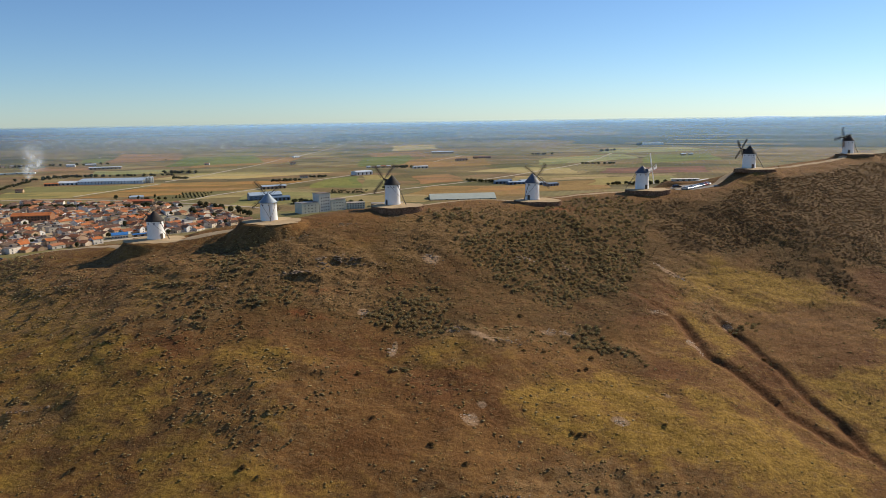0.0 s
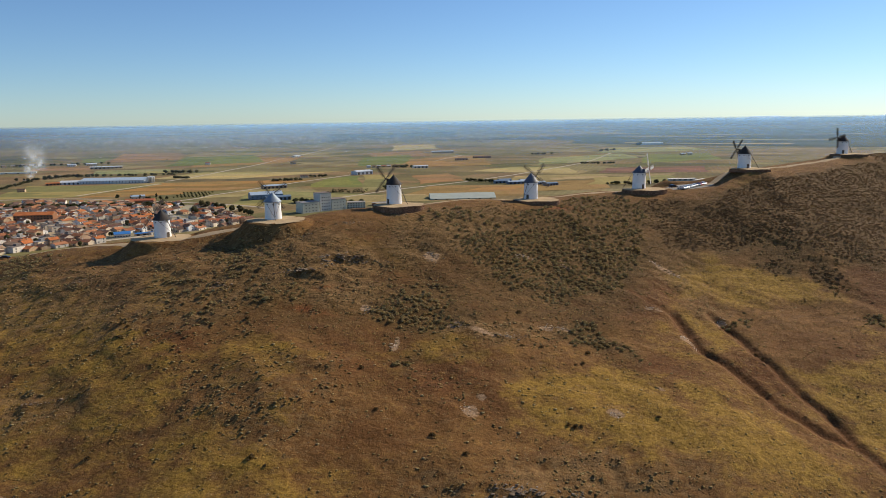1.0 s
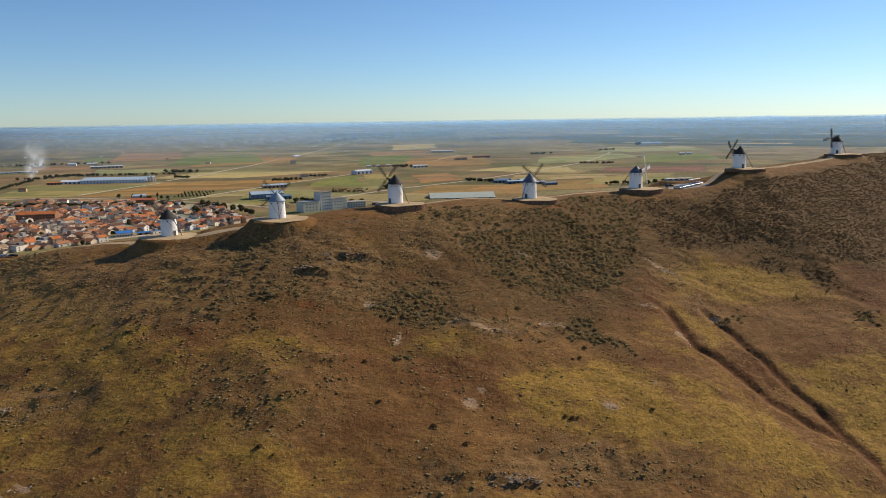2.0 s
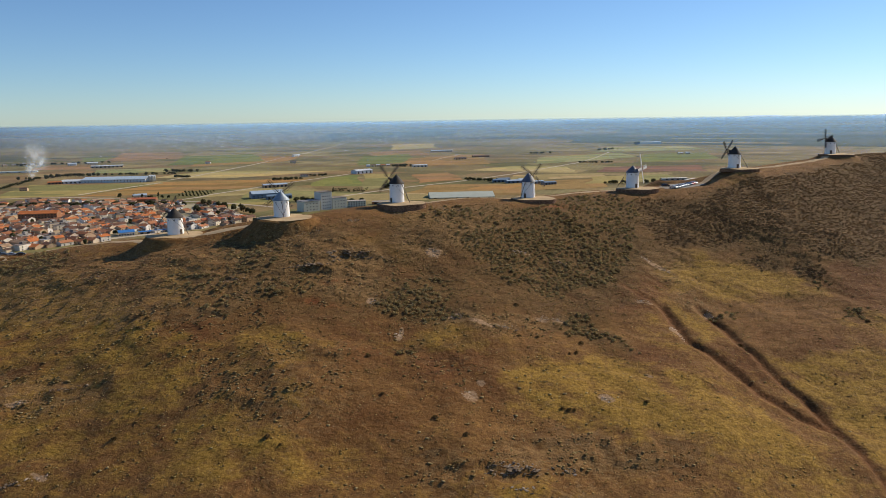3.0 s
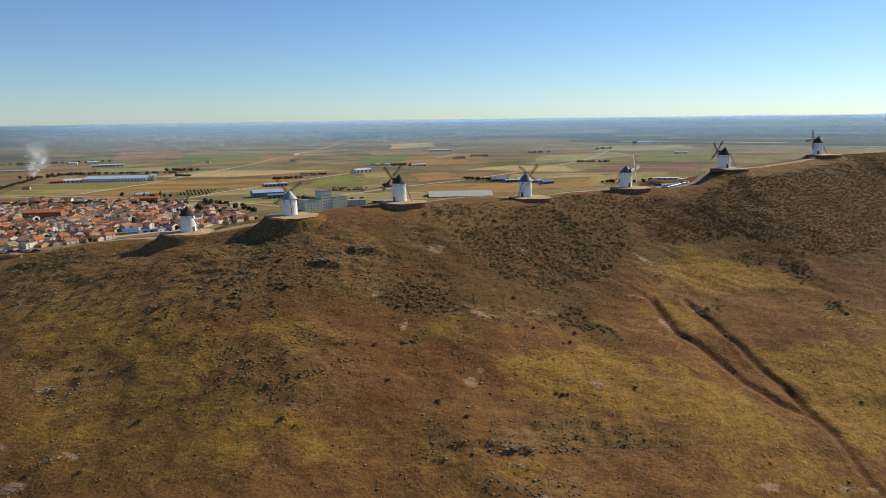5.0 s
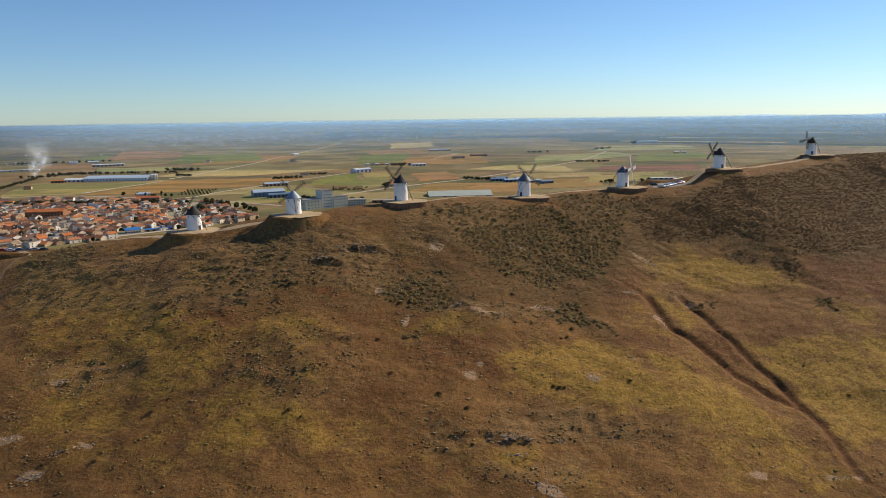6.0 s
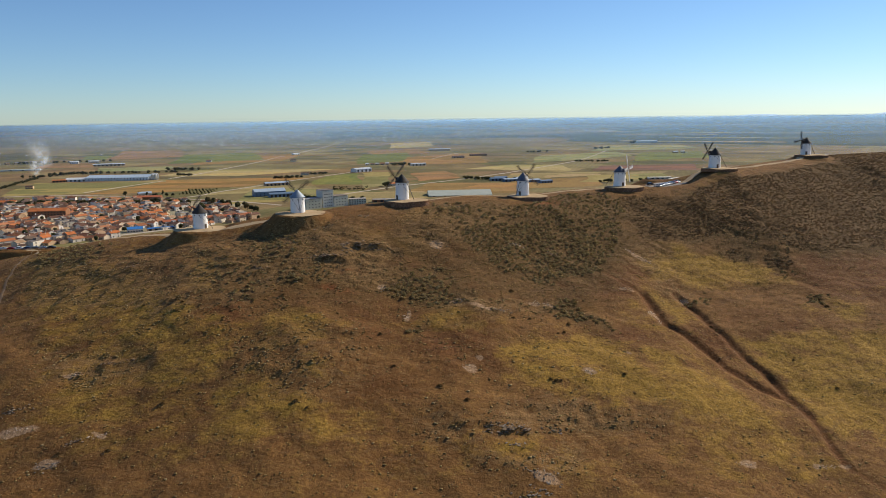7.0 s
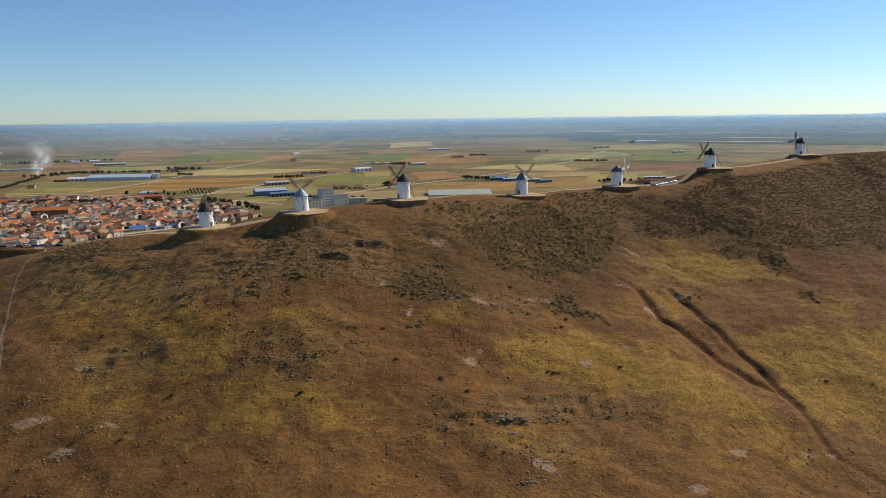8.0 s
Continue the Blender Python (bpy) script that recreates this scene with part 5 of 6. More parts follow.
def grove(name, places, stock, k, label):
    """Many small trees alike, joined: crowns, with their trunks as a part."""
    rr = np.random.default_rng(len(places))
    parts_ = []
    for which in (1, 0):
        vs, fs, n = [], [], 0
        for i, (x, y) in enumerate(places):
            me = stock[i % len(stock)][which]
            co = np.empty(len(me.vertices) * 3, np.float32)
            me.vertices.foreach_get("co", co)
            co = co.reshape(-1, 3)
            me.calc_loop_triangles()
            tri = np.empty(len(me.loop_triangles) * 3, np.int32)
            me.loop_triangles.foreach_get("vertices", tri)
            v, f = tiled(co, tri.reshape(-1, 3), np.array([[x, y, h(x, y)]]), np.array([k * (0.8 + 0.4 * ((i * 0.618) % 1))]), np.array([i * 1.3]))
            vs.append(v)
            fs.append(f + n)
            n += len(v)
        parts_.append(raw_mesh(name, np.concatenate(vs), np.concatenate(fs), stock[0][which].materials[0]))
    ob = tagged(new(name, parts_[0]), label, "trees", kind="stuff")
    piece("trunks", parts_[1], ob)["kind"] = "stuff"
    return ob


# ---------------------------------------------------------------- the town
M_HOUSE_WALL = choice_mat("house_render", [(0.80, 0.73, 0.62), (0.62, 0.44, 0.27), (0.74, 0.60, 0.44), (0.82, 0.74, 0.62), (0.86, 0.83, 0.77), (0.55, 0.38, 0.24), (0.80, 0.70, 0.55), (0.76, 0.61, 0.42)], 0.7, 0.95)
M_TILES = choice_mat("clay_tiles", [(0.33, 0.135, 0.065), (0.20, 0.095, 0.060), (0.52, 0.19, 0.075), (0.16, 0.085, 0.060), (0.40, 0.26, 0.16), (0.34, 0.14, 0.07), (0.12, 0.075, 0.058), (0.46, 0.20, 0.10), (0.58, 0.19, 0.065), (0.22, 0.12, 0.080)], 0.9, 0.9, dirt=0.4)
M_FLAT = choice_mat("flat_roof", [(0.30, 0.29, 0.28), (0.42, 0.38, 0.33), (0.24, 0.20, 0.17)], 0.5, 0.95)
M_BLUE_ROOF = plain_mat("blue_sheet_roof", (0.035, 0.16, 0.42), (0.06, 0.23, 0.55), 0.4, 0.45)
M_BRICK = plain_mat("brown_brick", (0.24, 0.115, 0.06), (0.34, 0.17, 0.09), 0.7, 0.9)
TRNG = random.Random(21)


def gable(bm, w, d, eave, ridge_h, over=0.35, thick=0.22):
    """A pitched roof of two slabs along x, with a thickness."""
    for s in (-1, 1):
        y_e, y_r = s * (d / 2 + over), 0.0
        z_e, z_r = eave - over * (ridge_h / (d / 2)), eave + ridge_h
        x = w / 2 + over * 0.6
        q = [(-x, y_e, z_e), (x, y_e, z_e), (x, y_r, z_r), (-x, y_r, z_r)]
        lo = [bm.verts.new((a, b, c)) for a, b, c in q]
        hi = [bm.verts.new((a, b, c + thick)) for a, b, c in q]
        for f in ((lo[0], lo[1], lo[2], lo[3]), (hi[3], hi[2], hi[1], hi[0]), (lo[0], hi[0], hi[1], lo[1]), (lo[1], hi[1], hi[2], lo[2]), (lo[3], hi[3], hi[0], lo[0])):
            bm.faces.new(f)
    bmesh.ops.recalc_face_normals(bm, faces=bm.faces)


def walls_gable(bm, w, d, eave, ridge_h):
    x, y = w / 2, d / 2
    b = [bm.verts.new(q) for q in ((-x, -y, -1.0), (x, -y, -1.0), (x, y, -1.0), (-x, y, -1.0))]
    t = [bm.verts.new(q) for q in ((-x, -y, eave), (x, -y, eave), (x, y, eave), (-x, y, eave))]
    r = [bm.verts.new((-x, 0, eave + ridge_h)), bm.verts.new((x, 0, eave + ridge_h))]
    bm.faces.new((b[0], b[1], t[1], t[0]))
    bm.faces.new((b[2], b[3], t[3], t[2]))
    bm.faces.new((b[1], b[2], t[2], r[1], t[1]))
    bm.faces.new((b[3], b[0], t[0], r[0], t[3]))


WINDOW_ME = None


def window_mesh():
    global WINDOW_ME
    if WINDOW_ME is None:
        bm = bmesh.new()
        add_box(bm, 0, 0, 0, 1.2, 0.12, 1.4)
        WINDOW_ME = mesh_of("window", bm, M_DARK)
    return WINDOW_ME


def house_kind(w, d, eave, pitch, style, rng):
    base = tagged(new("house"), "small village house with rendered walls and a clay-tiled roof", "house", "houses of the town")
    ridge_h = d / 2 * pitch
    bm = bmesh.new()
    if style == "flat":
        add_box(bm, 0, 0, eave / 2 - 0.5, w, d, eave + 1.0, None, 0.05)
        wall = part("wall", bm, M_HOUSE_WALL, base)
        bm = bmesh.new()
        add_box(bm, 0, 0, eave + 0.12, w + 0.3, d + 0.3, 0.24, None, 0.04)
        add_box(bm, w * 0.2, d * 0.1, eave + 1.3, w * 0.35, d * 0.4, 2.2, None, 0.04)
        part("roof", bm, M_FLAT, base, "flat terrace roof")
    else:
        walls_gable(bm, w, d, eave, ridge_h)
        wall = part("wall", bm, M_HOUSE_WALL, base)
        bm = bmesh.new()
        gable(bm, w, d, eave, ridge_h)
        roof = part("roof", bm, M_TILES, base)
        bm = bmesh.new()
        add_box(bm, w * 0.28, d * 0.14, eave + ridge_h + 0.25, 0.7, 0.6, 1.7, None, 0.05)
        part("chimney", bm, M_HOUSE_WALL, roof)
        if style == "wing":
            bm = bmesh.new()
            add_box(bm, -w * 0.15, -d / 2 - 2.0, 1.0, w * 0.6, 4.0, 3.6, None, 0.05)
            part("wing_wall", bm, M_HOUSE_WALL, base)
            bm = bmesh.new()
            vs = [bm.verts.new(q) for q in ((-w * 0.47, -d / 2 - 4.3, 2.75), (w * 0.17, -d / 2 - 4.3, 2.75), (w * 0.17, -d / 2, 3.9), (-w * 0.47, -d / 2, 3.9))]
            top = [bm.verts.new(v.co + Vector((0, 0, 0.2))) for v in vs]
            bm.faces.new(vs[::-1])
            bm.faces.new(top)
            for i in range(4):
                bm.faces.new((vs[i], vs[(i + 1) % 4], top[(i + 1) % 4], top[i]))
            part("wing_roof", bm, M_TILES, base)
    floors = 2 if eave > 4.5 else 1
    per = 2
    for f in range(floors):
        for s in (-1, 1):
            for i in range(per if f == 0 else 1):
                wx = (i + 0.5) / per * w - w / 2
                wo = piece("window", window_mesh(), wall, pose(wx, s * d / 2, 1.5 + 2.8 * f))
        piece("window", window_mesh(), wall, pose(w / 2, d * 0.15, 1.5 + 2.8 * f, 0, 0, 90))
    return base


KINDS = []
for i in range(12):
    st = ("gable", "gable", "wing", "gable", "flat", "gable")[i % 6]
    KINDS.append(house_kind(TRNG.uniform(9.5, 15.5) * (1.3 if i in (3, 8) else 1.0), TRNG.uniform(8.5, 12.5), TRNG.choice((3.2, 3.6, 5.6, 6.2)), TRNG.uniform(0.34, 0.50), st, TRNG))
TOWN_TURN = 38.0
tc, ts_ = math.cos(radians(TOWN_TURN)), math.sin(radians(TOWN_TURN))
TOWN_KEEP = [(-360, 772, 26, 14), (-536, 915, 36, 20), (-345, 795, 12, 10)]      # ground kept for other buildings


def in_town(x, y):
    """The town's ground: from its near edge under the hill to the fields."""
    if y < 650 + (x + 470) * 0.86 or x > -262 + (y - 900) * -0.55:
        return False
    return y < 1130 - 0.35 * abs(x + 640) if x < -520 else y < 1090 - (x + 520) * 0.10


spots = []
row = 0
v = -80.0
while v < 520:
    u = -420.0 + TRNG.uniform(0, 9)
    while u < 420:
        wid = TRNG.uniform(10.5, 17.0)
        x, y = -430 + u * tc - v * ts_, 735 + u * ts_ + v * tc
        lane = abs(((u + 60) % 78) - 39) > 34.5
        if in_town(x, y) and not lane and all(math.hypot((x - a) / p, (y - b) / q) > 1 for a, b, p, q in TOWN_KEEP) and x > -0.66 * (y + 55) - 15 and TRNG.random() > (0.55 if x > -400 and y > 850 else 0.12):
            spots.append((x, y))
        u += wid
    row += 1
    v += 13.0 if row % 2 else 19.0
spots.sort(key=lambda p: p[1] - 0.35 * p[0])
near_spots, far_spots = spots[:300], spots[300:]
for i, (x, y) in enumerate(near_spots):
    turn = 62 + TRNG.choice((0, 0, 0, 90, 90, 180, 180, 270)) + TRNG.uniform(-13, 13)
    m = pose(x, y, h(x, y) - TRNG.uniform(0, 0.6), 0, 0, turn)
    if i < len(KINDS):
        KINDS[i].matrix_world = m
    else:
        copy_thing(KINDS[TRNG.randrange(len(KINDS))], m)
chosen = near_spots + far_spots
bm_w, bm_r = bmesh.new(), bmesh.new()
for x, y in far_spots:
    turn = 62 + TRNG.choice((0, 0, 90, 180, 270)) + TRNG.uniform(-13, 13)
    m = pose(x, y, h(x, y), 0, 0, turn)
    w, d, eave = TRNG.uniform(8, 14), TRNG.uniform(7.5, 10), TRNG.choice((3.2, 5.4, 6.0))
    for bmx, fn in ((bm_w, walls_gable), (bm_r, gable)):
        one = bmesh.new()
        fn(one, w, d, eave, d / 2 * 0.45)
        one.transform(m)
        tmp = bpy.data.meshes.new("tmp")
        one.to_mesh(tmp)
        one.free()
        bmx.from_mesh(tmp)
        bpy.data.meshes.remove(tmp)
WALL_COLOURS = [(0.74, 0.72, 0.68), (0.62, 0.52, 0.38), (0.70, 0.66, 0.58), (0.50, 0.37, 0.25), (0.78, 0.77, 0.74), (0.56, 0.44, 0.30)]
TILE_COLOURS = [(0.32, 0.135, 0.07), (0.22, 0.105, 0.065), (0.40, 0.18, 0.085), (0.16, 0.090, 0.065), (0.36, 0.24, 0.16), (0.13, 0.085, 0.07)]
town_back = tagged(new("town_houses"), "close-packed village houses with clay roofs", "houses", kind="stuff")
for nm, bmx, mt in (("walls", bm_w, choice_mat("town_render", WALL_COLOURS, 0.7, 0.95, island=True)), ("roofs", bm_r, choice_mat("town_tiles", TILE_COLOURS, 0.9, 0.9, island=True))):
    part(nm, bmx, mt, town_back)["kind"] = "stuff"


def hall(name, x, y, w, d, eave, rise, turn, wall_mat, roof_mat, label, category="building", bays=0, windows=0, group=""):
    """A long low building with a shallow pitched roof, and openings along its sides."""
    base = tagged(new(name), label, category, group)
    base.matrix_world = pose(x, y, h(x, y), 0, 0, turn)
    bm = bmesh.new()
    walls_gable(bm, w, d, eave, rise)
    wall = part("wall", bm, wall_mat, base)
    bm = bmesh.new()
    gable(bm, w, d, eave, rise, 0.4, 0.25)
    roof = part("roof", bm, roof_mat, base)
    for i in range(bays):
        bm = bmesh.new()
        wx = (i + 0.5) / bays * w - w / 2
        add_box(bm, wx, -d / 2, eave * 0.42, min(4.0, w / bays * 0.5), 0.16, eave * 0.75, None, 0.04)
        part("gate", bm, M_DARK, wall)
    for i in range(windows):
        for f in range(max(1, int(eave / 3))):
            wx = (i + 0.5) / windows * w - w / 2
            for s in (-1, 1):
                piece("window", window_mesh(), wall, pose(wx, s * d / 2, 1.6 + 3.0 * f) @ Matrix.Diagonal((1.4, 1, 1, 1)))
    return base


M_WHITE_SHEET = plain_mat("white_sheet_metal", (0.55, 0.57, 0.58), (0.70, 0.72, 0.72), 0.3, 0.5)
M_PALE_BLUE = plain_mat("pale_blue_sheet", (0.34, 0.42, 0.50), (0.46, 0.55, 0.62), 0.3, 0.5)
M_STEEL_BLUE = plain_mat("steel_blue_sheet", (0.10, 0.15, 0.21), (0.17, 0.24, 0.32), 0.3, 0.5)
M_CONCRETE = plain_mat("pale_concrete", (0.60, 0.58, 0.50), (0.74, 0.71, 0.62), 0.4, 0.9)
M_CONCRETE_GREEN = plain_mat("greenish_panels", (0.58, 0.56, 0.43), (0.70, 0.67, 0.53), 0.4, 0.85)
M_GREENHOUSE = plain_mat("greenhouse_film", (0.38, 0.41, 0.33), (0.50, 0.52, 0.43), 0.12, 0.6)
M_ADOBE = plain_mat("ochre_render", (0.42, 0.29, 0.17), (0.56, 0.41, 0.26), 0.5, 0.95)
M_RED_ROOF = plain_mat("red_tiles", (0.36, 0.10, 0.05), (0.47, 0.16, 0.08), 0.6, 0.9)

hall("sports_hall", -362, 775, 17, 13, 4.0, 2.0, 25, M_HOUSE_WALL, M_BLUE_ROOF, "low hall with a bright blue sheet roof", windows=6)
hall("blue_shed", -333, 790, 40, 5, 2.6, 0.8, 30, M_HOUSE_WALL, M_BLUE_ROOF, "long narrow shed with a blue roof", bays=6)
hall("apartment_building", -536, 912, 48, 16, 9.5, 3.2, 8, M_BRICK, M_TILES, "three-storey brick apartment building with balconies", windows=12)
hall("red_roofed_house", -292, 868, 30, 10, 4.0, 2.0, 28, M_HOUSE_WALL, M_RED_ROOF, "long house with a bright red tiled roof", "house", windows=6)
hall("red_roofed_house", -268, 890, 24, 9, 3.6, 1.8, 25, M_HOUSE_WALL, M_RED_ROOF, "long house with a bright red tiled roof", "house", windows=5)
hall("red_roofed_house", -335, 838, 36, 10, 3.6, 2.0, 30, M_BRICK, M_RED_ROOF, "row of low red-roofed garages", "garage", bays=8)
hall("brick_hall", -480, 1105, 44, 14, 5.5, 2.2, 6, M_BRICK, M_RED_ROOF, "brick hall with a red roof at the edge of the town", windows=9)
hall("white_house", -590, 1080, 12, 10, 8.0, 2.2, 10, M_HOUSE_WALL, M_TILES, "tall white house among dark trees", "house", windows=3)
hall("white_house", -505, 1035, 10, 9, 8.5, 2.2, 20, M_HOUSE_WALL, M_TILES, "tall white house among dark trees", "house", windows=3)
hall("long_row", -700, 1060, 60, 10, 5.0, 2.2, 12, M_ADOBE, M_TILES, "ochre row of houses at the edge of the town", "house", windows=12)

# dark trees in and behind the town
for i in range(44):
    tree(-665 + 6.0 * i + TRNG.uniform(-3, 3), 1046 + 0.1 * i + TRNG.uniform(-9, 9), i % 2, 1.7, "dark tree in the row behind the houses", "trees of the town", flat=0.7)
for x, y in ((-362, 1041), (-355, 1048), (-350, 1035), (-300, 985), (-292, 990), (-318, 1000), (-280, 962), (-272, 955), (-330, 1010), (-262, 940), (-345, 960), (-338, 950)):
    tree(x, y, TREE_N % 2, 1.5, "tall dark tree beside the gardens", "trees of the town")
for i in range(70):
    x, y = chosen[(i * 11) % len(chosen)]
    tree(x + 9, y - 8, i % 2, 0.95, "small dark tree in a yard", "trees of the town")
for x, y in ((-500, 1152), (-492, 1158), (-484, 1150), (-520, 1168), (-476, 1160), (-468, 1155), (-460, 1162), (-540, 1160)):
    tree(x, y, None, 1.0, "dark tree at the edge of the fields", "trees of the town")

# ---------------------------------------------------------------- fields of the plain
def field_mat(name, dark, light, turn, pitch=5.0):
    m, nt, b = mat(name)
    v = world_place(nt)
    n1 = noise_tex(nt, v, 0.02, 8, 0.65, 0.5)
    n2 = noise_tex(nt, stretched(nt, v, 1, 0.15, 1, turn), 0.08, 5, 0.6)
    c = mix(nt, ramp(nt, calc(nt, "ADD", calc(nt, "MULTIPLY", n1, 0.6), calc(nt, "MULTIPLY", n2, 0.4)), [(0.34, (0.0,)), (0.64, (1.0,))]), dark, light)
    c = mix(nt, 1.0, c, ramp(nt, noise_tex(nt, v, 0.35, 5, 0.7), [(0.3, (0.72,)), (0.7, (1.22,))]), "MULTIPLY")
    # strips worked at different times
    vo = nt.nodes.new("ShaderNodeTexVoronoi")
    vo.distance = "CHEBYCHEV"
    vo.inputs["Scale"].default_value = 0.011
    link(nt, stretched(nt, v, 0.55, 1.6, 1, turn * 0.4), vo.inputs["Vector"])
    strip = nt.nodes.new("ShaderNodeSeparateColor")
    link(nt, vo.outputs["Color"], strip.inputs[0])
    c = mix(nt, 1.0, c, ramp(nt, strip.outputs[0], [(0.0, (0.74, 0.80, 0.70)), (0.25, (1.0, 1.0, 1.0)), (0.5, (1.16, 1.08, 0.92)), (0.75, (0.90, 0.98, 0.88))], "CONSTANT"), "MULTIPLY")
    link(nt, c, b.inputs["Base Color"])
    b.inputs["Roughness"].default_value = 0.95
    b.inputs["Specular IOR Level"].default_value = 0.1
    return m


M_F_OLIVE = field_mat("stubble_olive", (0.240, 0.200, 0.078), (0.340, 0.285, 0.116), 12)
M_F_RED = field_mat("ploughed_red_brown", (0.290, 0.162, 0.060), (0.385, 0.228, 0.086), 30)
M_F_RUST = field_mat("ploughed_rust", (0.275, 0.152, 0.070), (0.350, 0.205, 0.098), -15)
M_F_DARKRED = field_mat("ploughed_dark_red", (0.180, 0.090, 0.066), (0.264, 0.138, 0.096), 5)
M_F_TAN = field_mat("stubble_tan", (0.350, 0.245, 0.110), (0.455, 0.330, 0.158), 20)
M_F_YELLOW = field_mat("stubble_yellow", (0.372, 0.282, 0.114), (0.492, 0.384, 0.168), 8)
M_F_GREEN = field_mat("young_corn", (0.145, 0.158, 0.046), (0.225, 0.230, 0.070), -8)
M_F_YELLOWGREEN = field_mat("pasture", (0.252, 0.240, 0.102), (0.348, 0.318, 0.144), 10)
M_F_WOODS = field_mat("open_oak_woods", (0.045, 0.055, 0.035), (0.095, 0.10, 0.065), 3)
M_ROAD_DUST = field_mat("dusty_yards", (0.30, 0.235, 0.165), (0.50, 0.41, 0.30), 38)
FIELD_N = 0


def field(material, a, b, c, d, label="ploughed field on the plain"):
    """A field, laid on the plain between four corners, its edges slightly uneven."""
    global FIELD_N
    FIELD_N += 1
    n = 40 if material is M_F_WOODS else 14
    bm = bmesh.new()
    A, B, C, D = (Vector((*p, 0)) for p in (a, b, c, d))
    grid = []
    for i in range(n + 1):
        row = []
        for j in range(n + 1):
            u, w = i / n, j / n
            p = (A * (1 - u) + B * u) * (1 - w) + (D * (1 - u) + C * u) * w
            edge = 1.0 if i in (0, n) or j in (0, n) else 0.0
            x = p.x + edge * 4 * math.sin(7 * w + 5 * u + FIELD_N)
            y = p.y + edge * 4 * math.sin(9 * u + 4 * w + FIELD_N * 2)
            far = max(0.0, math.hypot(x, y) - 2300) / 1000
            row.append(bm.verts.new((x, y, h(x, y) + 0.18 + 0.012 * FIELD_N + (0.5 if material is M_F_WOODS else 1.6) * far)))
        grid.append(row)
    for i in range(n):
        for j in range(n):
            bm.faces.new((grid[i][j], grid[i + 1][j], grid[i + 1][j + 1], grid[i][j + 1]))
    bmesh.ops.recalc_face_normals(bm, faces=bm.faces)
    return tagged(new("ground_field", mesh_of("field", bm, material)), label, "field", kind="structure")


field(M_ROAD_DUST, (-640, 520), (-290, 812), (-300, 1072), (-720, 1082), "pale dusty streets and yards of the town")
field(M_F_OLIVE, (-775, 1195), (-645, 1220), (-585, 1435), (-860, 1450), "olive stubble field")
field(M_F_RED, (-630, 1200), (-465, 1240), (-520, 1440), (-585, 1445), "red-brown ploughed field")
field(M_F_RED, (-505, 1265), (-380, 1310), (-275, 1525), (-590, 1485), "red-brown ploughed field")
field(M_F_TAN, (-420, 1160), (-330, 1200), (-355, 1305), (-405, 1200), "tan stubble field")
field(M_F_OLIVE, (-330, 1025), (-220, 1085), (-140, 1195), (-345, 1295), "olive stubble field")
field(M_F_YELLOW, (-665, 1585), (-465, 1570), (-255, 1740), (-610, 1785), "yellow stubble field")
field(M_F_GREEN, (-260, 1340), (-155, 1325), (-195, 1605), (-260, 1520), "green sown field")
field(M_F_OLIVE, (-140, 1235), (-100, 1315), (-120, 1625), (-185, 1620), "olive stubble field")
field(M_F_RED, (-80, 1125), (140, 1140), (160, 1325), (-25, 1330), "red-brown ploughed field")
field(M_F_TAN, (-165, 1080), (-20, 1085), (-30, 1185), (-165, 1180), "tan stubble field")
field(M_F_RUST, (-45, 1380), (45, 1430), (15, 1640), (-70, 1585), "rust-coloured ploughed field")
field(M_F_YELLOW, (55, 1685), (300, 1590), (315, 1755), (180, 1825), "yellow stubble field")
field(M_F_TAN, (135, 1380), (335, 1455), (355, 1545), (150, 1530), "tan stubble field")
field(M_F_RED, (115, 1190), (290, 1240), (330, 1430), (135, 1355), "red-brown ploughed field")
field(M_F_DARKRED, (350, 1580), (590, 1570), (640, 1755), (400, 1740), "dark red ploughed field")
field(M_F_OLIVE, (270, 1310), (450, 1330), (480, 1495), (315, 1460), "olive stubble field")
field(M_F_YELLOWGREEN, (510, 2420), (945, 2525), (930, 2735), (650, 2755), "yellow-green pasture")
field(M_F_YELLOWGREEN, (245, 1875), (590, 2125), (605, 2395), (305, 2190), "yellow-green pasture")
field(M_F_GREEN, (525, 1890), (790, 2020), (870, 2325), (655, 2305), "green sown field")
field(M_F_RUST, (-1120, 1915), (-955, 1905), (-1055, 2140), (-1195, 2140), "rust-coloured ploughed field")
field(M_F_GREEN, (-1170, 2300), (-1090, 2285), (-1165, 2495), (-1255, 2475), "green sown field")
field(M_F_RUST, (-1090, 2285), (-880, 2430), (-1020, 2775), (-1220, 2720), "rust-coloured ploughed field")
field(M_F_YELLOWGREEN, (-875, 1755), (-700, 1780), (-740, 1930), (-930, 1900), "yellow-green pasture")
field(M_F_RED, (-705, 1970), (-480, 2130), (-485, 2515), (-840, 2420), "red-brown ploughed field")
field(M_F_RUST, (-225, 2315), (-35, 2405), (-85, 2715), (-275, 2650), "rust-coloured ploughed field")
field(M_F_GREEN, (-235, 1925), (-65, 2040), (-120, 2505), (-270, 2390), "green sown field")
field(M_F_RED, (-120, 1860), (125, 1900), (140, 2440), (-105, 2220), "red-brown ploughed field")
field(M_F_YELLOW, (-195, 2775), (-20, 2880), (-45, 3115), (-215, 3080), "yellow stubble field")
field(M_F_GREEN, (-795, 2035), (-550, 2200), (-695, 2620), (-915, 2525), "green sown field")
field(M_F_WOODS, (545, 3055), (1560, 2435), (1890, 2970), (665, 3430), "dark open woods far out on the plain")
